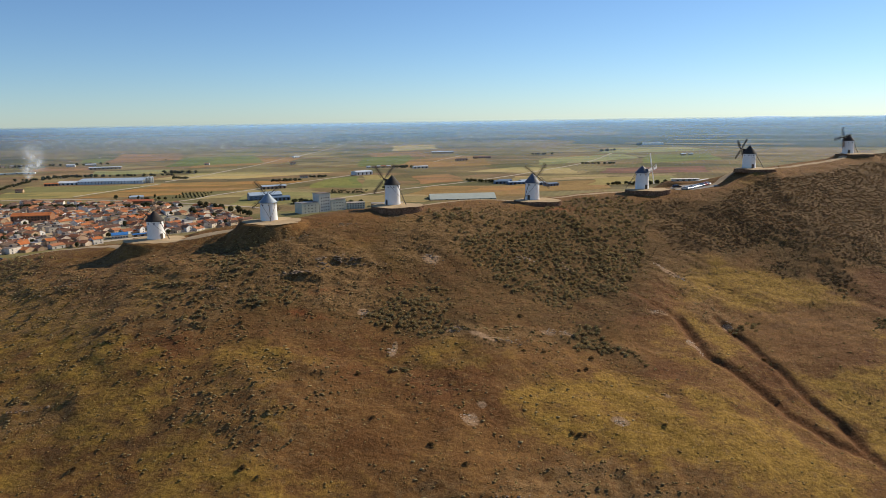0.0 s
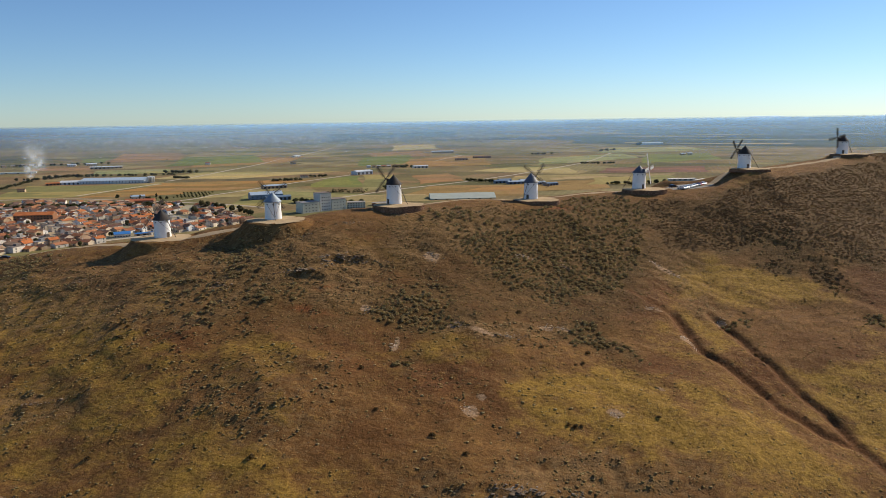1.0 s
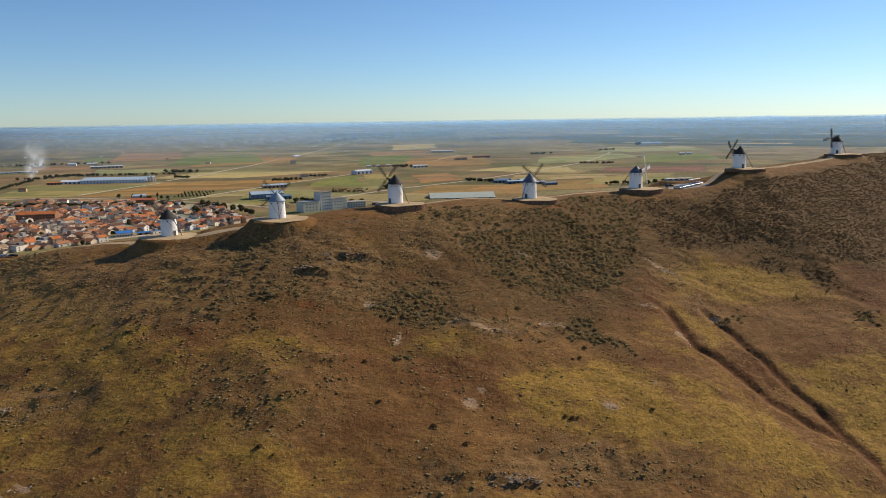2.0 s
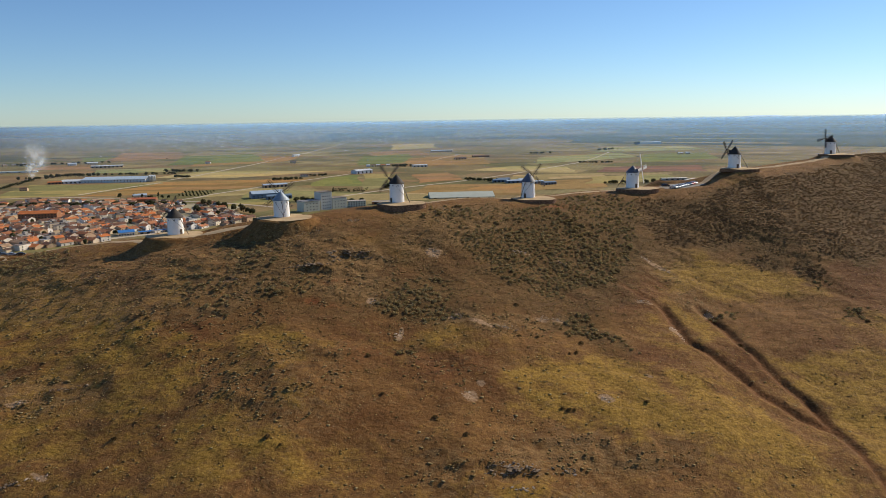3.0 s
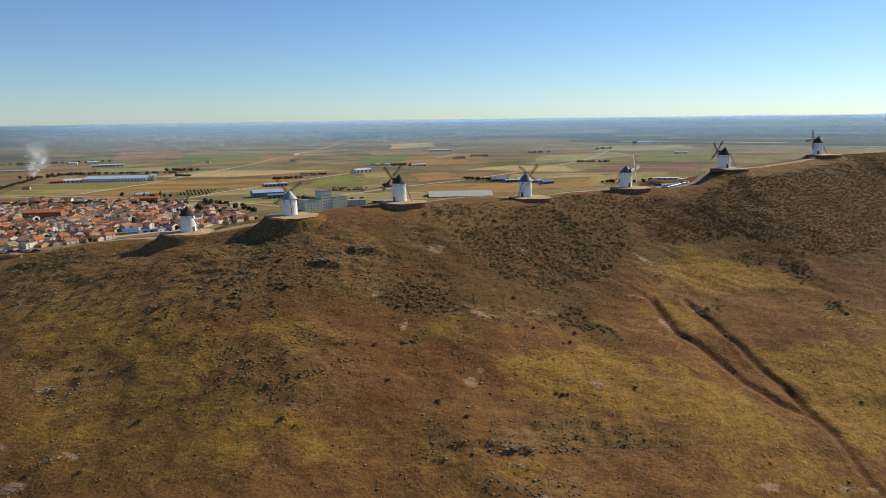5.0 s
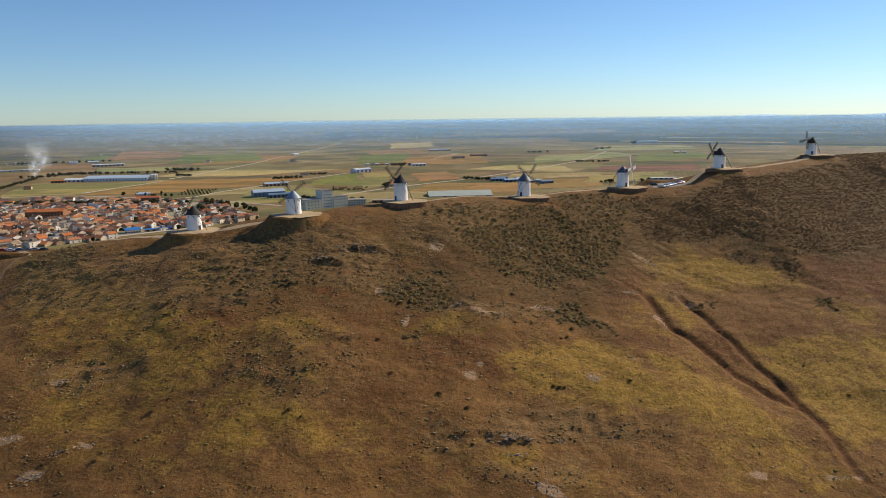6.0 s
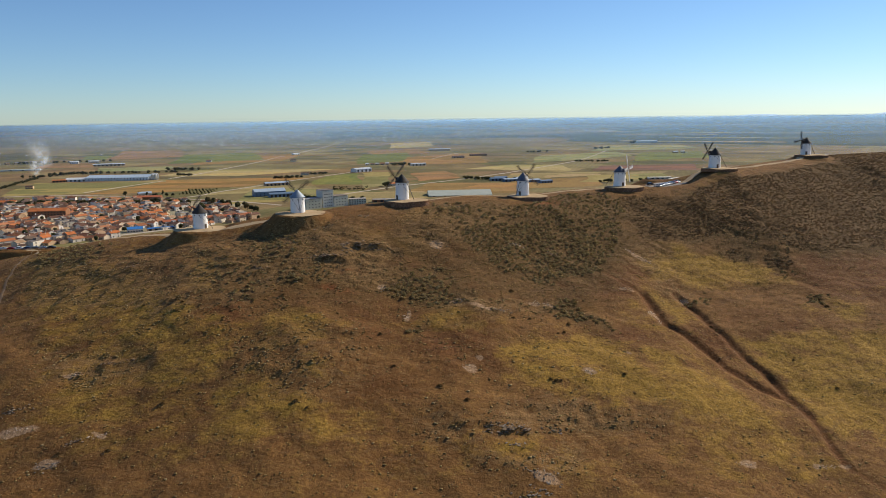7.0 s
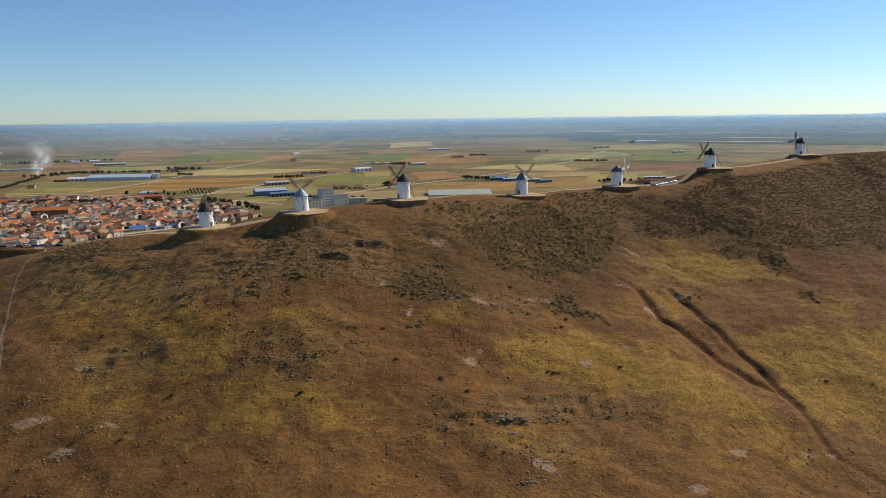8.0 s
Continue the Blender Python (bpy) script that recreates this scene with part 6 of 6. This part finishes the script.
field(M_F_WOODS, (845, 3485), (1950, 3070), (2125, 3350), (975, 3785), "dark open woods far out on the plain")
field(M_F_TAN, (760, 2985), (1330, 2700), (1345, 2735), (770, 3025), "pale strip of stubble between the woods")
field(M_F_YELLOW, (1010, 3120), (1560, 2830), (1570, 2850), (1015, 3150), "pale strip of stubble between the woods")
field(M_F_TAN, (820, 3330), (1250, 3170), (1255, 3190), (825, 3355), "pale strip of stubble between the woods")
field(M_F_YELLOW, (1180, 3330), (1800, 3060), (1805, 3075), (1185, 3352), "pale strip of stubble between the woods")
field(M_F_TAN, (560, 3560), (960, 3490), (960, 3515), (560, 3590), "pale strip of stubble between the woods")
field(M_F_WOODS, (-585, 3375), (65, 3575), (70, 3955), (-595, 3795), "dark open woods far out on the plain")

# ---------------------------------------------------------------- roads of the plain
M_ROAD = plain_mat("pale_farm_road", (0.40, 0.33, 0.24), (0.54, 0.46, 0.36), 0.05, 0.95)
for name, wide, pts in (
        ("road_orchard", 6, [(-440, 1120), (-412, 1165), (-405, 1205), (-357, 1318), (-292, 1470), (-192, 1674)]),
        ("road_north", 7, [(-600, 1520), (-577, 1636), (-563, 1815), (-541, 2087), (-527, 2525), (-434, 3232)]),
        ("road_west", 5, [(-648, 1232), (-625, 1332), (-591, 1461)]),
        ("road_middle", 7, [(-190, 1120), (-166, 1154), (-86, 1270), (39, 1406), (140, 1545)]),
        ("road_east", 7, [(125, 1521), (154, 1563), (335, 1859), (382, 1946), (459, 2123), (560, 2400), (637, 2614)]),
        ("road_farm", 6, [(-30, 2090), (10, 2260), (60, 2420)]),
        ("road_town", 7, [(-500, 640), (-440, 682), (-380, 738), (-335, 780), (-285, 838)]),
        ("road_station", 7, [(-760, 1180), (-640, 1190), (-520, 1150), (-440, 1120), (-330, 1070), (-240, 1010)])):
    ribbon(name, pts, wide, M_ROAD, "pale farm road between the fields", 0.75, 12.0, "road", wob=0.05)

# ---------------------------------------------------------------- farms, sheds and works
hall("factory", -702, 1515, 134, 62, 6.5, 4.0, 4, M_WHITE_SHEET, M_PALE_BLUE, "long white factory hall with a pale blue roof", "factory", windows=20)
hall("factory_annex", -787, 1495, 44, 36, 4.5, 2.5, 6, M_WHITE_SHEET, M_WHITE_SHEET, "low white annex of the factory", "factory", bays=5)
for i in range(4):
    silo = tagged(new("silo"), "tall pale steel silo beside the factory", "silo", "silos of the factory")
    silo.matrix_world = pose(-628 + 7 * (i % 2), 1500 + 9 * (i // 2), 0)
    bm = bmesh.new()
    add_lathe(bm, [(2.8, -0.5), (2.8, 11.5), (2.85, 11.6)], 20)
    part("tank", bm, M_WHITE_SHEET, silo, smooth=True)
    bm = bmesh.new()
    add_lathe(bm, [(2.95, 11.6), (0.4, 13.6), (0.4, 14.2)], 20)
    part("roof", bm, M_WHITE_SHEET, silo)
hall("brick_sheds", -815, 1470, 26, 10, 4.0, 1.5, 20, M_BRICK, M_TILES, "low brick sheds beside the factory", "shed", bays=4)
hall("long_shed", -948, 1995, 84, 12, 5, 1.5, 20, M_HOUSE_WALL, M_WHITE_SHEET, "long pale livestock shed", "shed", bays=8)
hall("white_farm", -1105, 2110, 24, 12, 6, 2, 20, M_HOUSE_WALL, M_WHITE_SHEET, "white farm building out in the fields", "farm", windows=5)
hall("white_farm", -1065, 2150, 30, 12, 5, 2, 30, M_HOUSE_WALL, M_WHITE_SHEET, "white farm building out in the fields", "farm", windows=5)
hall("greenhouse_row", -1117, 1836, 110, 12, 3, 1.0, 16, M_WHITE_SHEET, M_GREENHOUSE, "long pale plastic greenhouse", "greenhouse", bays=4)
for i in range(6):
    hall("row_house", -1325 + 18 * i, 2092 + 17 * i, 11, 9, 5, 2, 50, M_HOUSE_WALL, M_FLAT, "small white row house far out", "house", windows=3, group="row houses far out")
hall("field_house", -796, 1325, 13, 10, 4.5, 2.0, 15, M_ADOBE, M_TILES, "ochre field house standing alone", "house", windows=3)
hall("orchard_farm", -512, 1172, 22, 12, 5.0, 2.0, 25, M_HOUSE_WALL, M_PALE_BLUE, "farm building with a pale blue roof", "farm", windows=4)
hall("blue_roof_shed", -322, 1334, 46, 15, 5, 2.0, 28, M_HOUSE_WALL, M_PALE_BLUE, "long shed with a pale blue roof", "shed", bays=6)
hall("works_hall", -293, 1150, 52, 24, 8, 4.0, 25, M_STEEL_BLUE, M_PALE_BLUE, "steel-blue works hall with a curved roof", "factory", windows=8)
hall("works_hall", -268, 1128, 40, 14, 5.5, 2.0, 25, M_STEEL_BLUE, M_STEEL_BLUE, "low steel-blue works hall", "factory", bays=6)
hall("farm_sheds", -312, 1580, 18, 9, 4, 1.5, 12, M_HOUSE_WALL, M_TILES, "farm sheds beside a dark hedge", "farm", windows=3)
hall("pale_barn", -190, 1650, 46, 22, 7, 2.5, 42, M_WHITE_SHEET, M_WHITE_SHEET, "pale steel barn standing in the fields", "barn", bays=4)
hall("tree_house", -92, 1290, 16, 10, 4.5, 2.0, 30, M_HOUSE_WALL, M_TILES, "white house beside dark trees", "house", windows=3)
hall("white_barn", -60, 1838, 40, 11, 5, 1.5, 18, M_HOUSE_WALL, M_WHITE_SHEET, "long white barn in the fields", "barn", bays=4)
for i in range(5):
    hall("farm_sheds", -198 + 13 * i, 1876 + 3 * i, 10, 8, 4, 1.5, 12, M_HOUSE_WALL, M_TILES if i % 2 else M_WHITE_SHEET, "small farm sheds in a row", "shed", windows=2, group="farm sheds")
hall("greenhouse", 28, 1125, 104, 46, 1.2, 6.5, 5, M_GREENHOUSE, M_GREENHOUSE, "large pale plastic greenhouse behind the ridge", "greenhouse", bays=6)
for i, (x, y, w) in enumerate(((112, 1372, 30), (138, 1352, 34), (120, 1398, 26), (176, 1330, 30), (198, 1308, 26), (160, 1382, 28))):
    hall("blue_shed", x, y, w, 13, 4.5, 1.6, 10 + 4 * i, M_STEEL_BLUE, M_PALE_BLUE if i % 2 else M_STEEL_BLUE, "farm shed with a bluish sheet roof", "shed", bays=4, group="bluish sheds")
hall("long_white_hall", 842, 2890, 96, 22, 7, 2, 2, M_WHITE_SHEET, M_WHITE_SHEET, "long white hall far out on the plain", "hall")
hall("white_cottage", 757, 2248, 16, 10, 5, 2, 5, M_HOUSE_WALL, M_WHITE_SHEET, "small white cottages far out", "house", windows=3)
hall("white_cottage", 785, 2262, 14, 10, 5, 2, -5, M_HOUSE_WALL, M_WHITE_SHEET, "small white cottages far out", "house", windows=3)
hall("long_farm", -2, 2612, 80, 12, 6, 2, 8, M_HOUSE_WALL, M_WHITE_SHEET, "long white farm far out", "farm")
hall("long_farm", 54, 2142, 38, 12, 5, 2, 25, M_HOUSE_WALL, M_TILES, "farm with white walls in the fields", "farm", bays=4)
hall("long_farm", 122, 2250, 56, 12, 5, 2, 18, M_BRICK, M_TILES, "brown farm buildings out in the fields", "farm", bays=4)
hall("road_farm_house", -505, 2450, 30, 10, 5, 2, 60, M_HOUSE_WALL, M_WHITE_SHEET, "white farm beside the road", "farm", bays=3)
hall("road_farm_house", -440, 2080, 16, 9, 5, 2, 30, M_HOUSE_WALL, M_TILES, "white farm beside the road", "farm", windows=3)
hall("road_farm_house", -700, 2110, 14, 9, 5, 2, 10, M_HOUSE_WALL, M_TILES, "white farm in the fields", "farm", windows=3)

# concrete silo block behind the second mill
blk = tagged(new("grain_store"), "pale concrete grain store with a tall middle block", "building")
blk.matrix_world = pose(-172, 985, 0, 0, 0, 40)
for cx, w, dpt, ht, cm in ((-24, 26, 20, 14, M_CONCRETE_GREEN), (0, 18, 18, 25, M_CONCRETE), (21, 24, 20, 15, M_CONCRETE_GREEN)):
    bm = bmesh.new()
    add_box(bm, cx, 0, ht / 2 - 0.5, w, dpt, ht + 1.0, None, 0.2)
    w_ = part("wall", bm, cm, blk)
    bm = bmesh.new()
    add_box(bm, cx, 0, ht + 0.55, w + 0.6, dpt + 0.6, 0.5, None, 0.1)
    part("roof", bm, M_FLAT, blk)
    for i in range(4):
        for f in range(int(ht / 4.5)):
            piece("window", window_mesh(), w_, pose(cx + (i - 1.5) * w / 5, -dpt / 2, 2.5 + 4.2 * f) @ Matrix.Diagonal((1.6, 1, 0.8, 1)))
hall("panel_building", -128, 1010, 26, 14, 9, 0.6, 10, M_CONCRETE_GREEN, M_FLAT, "greenish panel building beside the grain store", windows=7)
hall("low_store", -85, 1040, 46, 12, 4, 1.0, 8, M_BRICK, M_FLAT, "low brown store beside the works", "shed", bays=5)

# ---------------------------------------------------------------- trees and hedges of the plain
def tree_row(x0, y0, x1, y1, n, k, label, jitter=5.0, stock=None):
    n, k = int(n * 1.6), k * 1.35
    for i in range(n):
        t = (i + 0.5) / n
        tree(x0 + (x1 - x0) * t + TRNG.uniform(-jitter, jitter), y0 + (y1 - y0) * t + TRNG.uniform(-jitter, jitter), i % 2, k, label, "trees and hedges of the plain", stock=stock, flat=0.78)


tree_row(-935, 1650, -820, 1690, 13, 1.1, "dark tree in the row behind the factory")
tree_row(-820, 1690, -640, 1700, 10, 0.9, "dark tree in the row behind the factory", 9)
tree_row(-700, 1780, -620, 1768, 9, 1.1, "dark tree in a clump between fields", 8)
tree_row(-610, 1600, -570, 1590, 6, 0.9, "dark tree in a clump between fields", 6)
tree_row(-850, 1310, -870, 1400, 8, 0.75, "round bush in the hedge along the road", 2)
tree_row(-872, 1405, -915, 1570, 9, 0.8, "round bush in the hedge along the road", 3)
tree_row(-960, 1600, -900, 1620, 9, 0.8, "dark tree beside the smoking field", 10)
tree_row(-1290, 2120, -1050, 2210, 14, 1.0, "dark tree among far farms", 14)
tree_row(-361, 1480, -305, 1500, 9, 0.9, "dark tree in a hedge between fields", 4)
tree_row(-300, 1575, -262, 1588, 6, 0.8, "dark tree in a hedge between fields", 4)
tree_row(-112, 1288, -96, 1296, 4, 1.1, "dark tree beside a white house", 4)
tree_row(-130, 1855, -78, 1850, 6, 1.1, "dark tree beside a white barn", 6)
tree_row(44, 1425, 100, 1390, 12, 0.8, "dark tree in a hedge beside the sheds", 6)
tree_row(365, 1905, 454, 1885, 12, 0.8, "dark tree in a hedge between fields", 4)
tree_row(560, 2560, 640, 2620, 7, 1.1, "dark tree far out on the plain", 12)
tree_row(300, 2400, 360, 2420, 6, 1.0, "dark tree far out on the plain", 12)
tree_row(780, 2860, 790, 2870, 2, 1.6, "dark tree far out on the plain", 4)
tree_row(-240, 1075, -200, 1090, 5, 1.0, "dark tree beside the works", 6)
tree_row(-210, 1060, -120, 1060, 7, 1.0, "dark tree beside the grain store", 8)
tree_row(300, 1300, 420, 1320, 10, 0.9, "dark tree below the car park", 14)
grove("orchard", [(-455 + 6.0 * i - 3 * j, 1180 + 24 * j + 1.2 * i) for i in range(9) for j in range(4)], ORCHARD, 1.0, "rows of small dark orchard trees")
grove("olive_grove", [(-205 + 68 * TRNG.random(), 1218 + 66 * TRNG.random() ** 1.5) for _ in range(60)], ORCHARD, 0.8, "scattered small olive trees")

# ---------------------------------------------------------------- visitor building below the car park
vb = tagged(new("visitor_building"), "low pale building with long flat roofs beside the car park", "building")
vb.matrix_world = pose(125, 352, 92.4, 0, 0, 6)
for cx, cy, w, d, hh, turn in ((-4.5, 2.5, 13, 3.2, 1.0, -4), (3.2, -2.0, 12, 2.4, 0.7, 40)):
    bm = bmesh.new()
    add_box(bm, 0, 0, hh / 2 - 0.3, w, d, hh + 0.6, None, 0.05)
    wl = part("wall", bm, M_CONCRETE, vb)
    wl.matrix_basis = pose(cx, cy, 0, 0, 0, turn)
    for i in range(4):
        piece("window", window_mesh(), wl, pose((i - 1.5) * w / 4.5, -d / 2, hh * 0.55) @ Matrix.Diagonal((1.2, 1, 0.4, 1)))
    bm = bmesh.new()
    add_box(bm, 0, 0, hh + 0.08, w + 1.0, d + 0.8, 0.16, None, 0.04)
    rf = part("roof", bm, M_CONCRETE, vb, "pale flat roof slab")
    rf.matrix_basis = pose(cx, cy, 0, 0, 0, turn)

# ---------------------------------------------------------------- the far town, woods and hills
frng = np.random.default_rng(12)
M_FAR_HOUSE = choice_mat("far_houses", [(0.74, 0.72, 0.70), (0.60, 0.52, 0.44), (0.78, 0.77, 0.75), (0.40, 0.22, 0.15), (0.66, 0.62, 0.56), (0.35, 0.30, 0.27)], 0.05, 0.9, island=True)
M_FAR_TREE = choice_mat("far_trees", [(0.05, 0.06, 0.035), (0.07, 0.075, 0.045), (0.04, 0.05, 0.03)], 0.05, 0.95, island=True)


def house_template():
    v = np.array([(-.5, -.4, 0), (.5, -.4, 0), (.5, .4, 0), (-.5, .4, 0), (-.5, -.4, .55), (.5, -.4, .55), (.5, .4, .55), (-.5, .4, .55), (-.5, 0, .8), (.5, 0, .8)], float)
    f = np.array([(0, 1, 5), (0, 5, 4), (1, 2, 6), (1, 6, 5), (2, 3, 7), (2, 7, 6), (3, 0, 4), (3, 4, 7), (4, 5, 9), (4, 9, 8), (6, 7, 8), (6, 8, 9), (5, 6, 9), (7, 4, 8)])
    return v, f


def far_scatter(n, cx, cy, lx, ly):
    p = frng.normal(size=(n, 2)) * (lx, ly) + (cx, cy)
    p = p[np.hypot(p[:, 0], p[:, 1]) < 4500]
    return np.column_stack([p, height(p[:, 0], p[:, 1]) + 1.0])


fh = [house_template()]
ft = [ball_template(frng, 2, 0.3, 0.2)]
towns = np.concatenate([far_scatter(2200, -1050, 3420, 520, 115), far_scatter(700, -400, 3540, 300, 90), far_scatter(160, -1800, 3050, 260, 90),
                        far_scatter(60, -900, 3050, 200, 40), far_scatter(40, 0, 3300, 500, 200), far_scatter(25, -1500, 2500, 260, 120), far_scatter(20, 700, 3000, 500, 200)])
stuff_object("far_town", fh, towns, 1.8, 5.2, M_FAR_HOUSE, "white houses of a town far out on the plain", "town", (0.6, 0.9))
woods = np.concatenate([far_scatter(1300, -900, 3400, 600, 150), far_scatter(500, -300, 3560, 420, 140), far_scatter(260, -1700, 2900, 420, 220), far_scatter(300, 900, 3150, 700, 200)])
stuff_object("far_trees", ft, woods, 2.0, 5.5, M_FAR_TREE, "dark scattered trees far out on the plain", "trees", (0.4, 0.8))

# low hills on the horizon; haze is put into their blue colour and glow
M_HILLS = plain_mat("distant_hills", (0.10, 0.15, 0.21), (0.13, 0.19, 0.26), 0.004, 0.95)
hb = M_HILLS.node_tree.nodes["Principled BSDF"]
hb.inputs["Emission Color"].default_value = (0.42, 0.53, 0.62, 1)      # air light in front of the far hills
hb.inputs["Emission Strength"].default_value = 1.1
bm = bmesh.new()
prev = None
for i in range(241):
    a = radians(52 + 76 * i / 240)                   # bearing from +x
    b = math.degrees(a)
    top = 96 + 5.0 * math.exp(-((b - 85.5) / 5.0) ** 2) + 4.0 * math.exp(-((b - 99) / 4.0) ** 2) + 1.0 * math.sin(b * 1.1)
    top += 17 * math.exp(-((b - 65.8) / 1.9) ** 2) + 4 * math.exp(-((b - 69.5) / 2.0) ** 2) + 22 * math.exp(-((b - 57.0) / 1.8) ** 2) + 1.5 * math.sin(b * 3.7) * math.exp(-((b - 63) / 6) ** 2)
    row = []
    for r, z in ((4560, 60.0), (4640, 0.55 * top + 30), (4720, top), (4900, top - 30)):
        row.append(bm.verts.new((r * math.cos(a), r * math.sin(a), z)))
    if prev:
        for k in range(3):
            bm.faces.new((prev[k], prev[k + 1], row[k + 1], row[k]))
    prev = row
bmesh.ops.recalc_face_normals(bm, faces=bm.faces)
tagged(new("backdrop_hills", mesh_of("hills", bm, M_HILLS, True)), "low hills along the horizon, haze painted in as a blue glow", "hills", kind="structure")


# ---------------------------------------------------------------- sheets that stand in for haze over the plain
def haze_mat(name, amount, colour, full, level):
    """A see-through sheet whose colour stands in for haze, fading above the horizon."""
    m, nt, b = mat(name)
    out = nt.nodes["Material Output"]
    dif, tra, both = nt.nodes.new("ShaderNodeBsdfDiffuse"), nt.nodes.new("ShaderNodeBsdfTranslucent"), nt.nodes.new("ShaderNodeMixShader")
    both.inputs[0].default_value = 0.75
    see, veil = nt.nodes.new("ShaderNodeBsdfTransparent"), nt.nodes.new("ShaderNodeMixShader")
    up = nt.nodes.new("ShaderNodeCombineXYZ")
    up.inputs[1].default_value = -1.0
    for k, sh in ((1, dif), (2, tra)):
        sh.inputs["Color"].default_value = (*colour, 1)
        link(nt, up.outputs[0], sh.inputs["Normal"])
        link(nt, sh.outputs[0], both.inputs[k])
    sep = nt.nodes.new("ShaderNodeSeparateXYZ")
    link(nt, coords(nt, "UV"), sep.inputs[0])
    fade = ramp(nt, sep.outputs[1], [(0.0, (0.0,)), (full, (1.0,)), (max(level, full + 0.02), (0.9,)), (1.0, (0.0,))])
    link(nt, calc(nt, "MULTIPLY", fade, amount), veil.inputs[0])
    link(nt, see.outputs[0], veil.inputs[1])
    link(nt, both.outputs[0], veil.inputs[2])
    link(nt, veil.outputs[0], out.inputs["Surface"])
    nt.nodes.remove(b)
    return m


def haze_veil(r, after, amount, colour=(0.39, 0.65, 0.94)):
    """A curved sheet that imitates haze over the plain, standing at a distance r."""
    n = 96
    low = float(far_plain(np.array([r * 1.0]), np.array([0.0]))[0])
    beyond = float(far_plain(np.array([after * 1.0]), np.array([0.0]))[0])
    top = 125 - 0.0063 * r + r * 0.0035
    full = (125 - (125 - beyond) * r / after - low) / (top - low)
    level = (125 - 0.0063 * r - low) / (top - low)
    bm = bmesh.new()
    uvs = bm.loops.layers.uv.new("UVMap")
    ring = [[], []]
    for i in range(n + 1):
        a = radians(20 + 140 * i / n)
        for k, z in ((0, low), (1, top)):
            ring[k].append(bm.verts.new((r * math.cos(a), r * math.sin(a), z)))
    for i in range(n):
        f = bm.faces.new((ring[0][i], ring[0][i + 1], ring[1][i + 1], ring[1][i]))
        for lp, uv in zip(f.loops, ((i / n, 0), ((i + 1) / n, 0), ((i + 1) / n, 1), (i / n, 1))):
            lp[uvs].uv = uv
    ob = tagged(new("backdrop_haze", mesh_of("haze", bm, haze_mat("haze", amount, colour, full, level), True)), "thin bluish sheet standing in for haze over the far plain", "haze", kind="structure")
    return ob


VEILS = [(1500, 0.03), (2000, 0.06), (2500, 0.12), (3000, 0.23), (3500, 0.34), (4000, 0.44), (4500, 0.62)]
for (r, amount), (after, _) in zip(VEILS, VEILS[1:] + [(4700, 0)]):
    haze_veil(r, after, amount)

# smoke of a field fire: soft puffs that rise and spread
M_SMOKE, nt, b = mat("smoke")
out = nt.nodes["Material Output"]
dif, see, veil = nt.nodes.new("ShaderNodeBsdfTranslucent"), nt.nodes.new("ShaderNodeBsdfTransparent"), nt.nodes.new("ShaderNodeMixShader")
dif.inputs["Color"].default_value = (0.82, 0.88, 0.94, 1)
sep = nt.nodes.new("ShaderNodeSeparateXYZ")
link(nt, coords(nt, "UV"), sep.inputs[0])
core = calc(nt, "POWER", sep.outputs[0], 1.7)
puff = ramp(nt, noise_tex(nt, world_place(nt), 0.075, 5, 0.6, 0.6), [(0.34, (0.1,)), (0.62, (1.0,))])
link(nt, calc(nt, "MULTIPLY", calc(nt, "MULTIPLY", core, sep.outputs[1]), puff), veil.inputs[0])
link(nt, see.outputs[0], veil.inputs[1])
link(nt, dif.outputs[0], veil.inputs[2])
link(nt, veil.outputs[0], out.inputs["Surface"])
nt.nodes.remove(b)
bm = bmesh.new()
uvs = bm.loops.layers.uv.new("UVMap")
srng = random.Random(8)
for j in range(7):
    t = (j + 0.5) / 7
    rad = 9 + 36 * t ** 0.9
    thick = 0.70 * (1 - t) ** 0.8 + 0.20
    cx, cy, cz = -945 + 14 * t + srng.uniform(-20, 24) * t, 1615 + 2.0 * j, 4 + 64 * t + srng.uniform(-5, 5) * t
    mid_v = bm.verts.new((cx, cy, cz))
    rim = [bm.verts.new((cx + rad * math.cos(k * 0.5236), cy, cz + 0.8 * rad * math.sin(k * 0.5236))) for k in range(12)]
    for k in range(12):
        f = bm.faces.new((mid_v, rim[k], rim[(k + 1) % 12]))
        for lp, u in zip(f.loops, (1.0, 0.0, 0.0)):
            lp[uvs].uv = (u, thick)
tagged(new("smoke", mesh_of("smoke", bm, M_SMOKE, True)), "thin white smoke rising from a field fire", "smoke", kind="stuff")
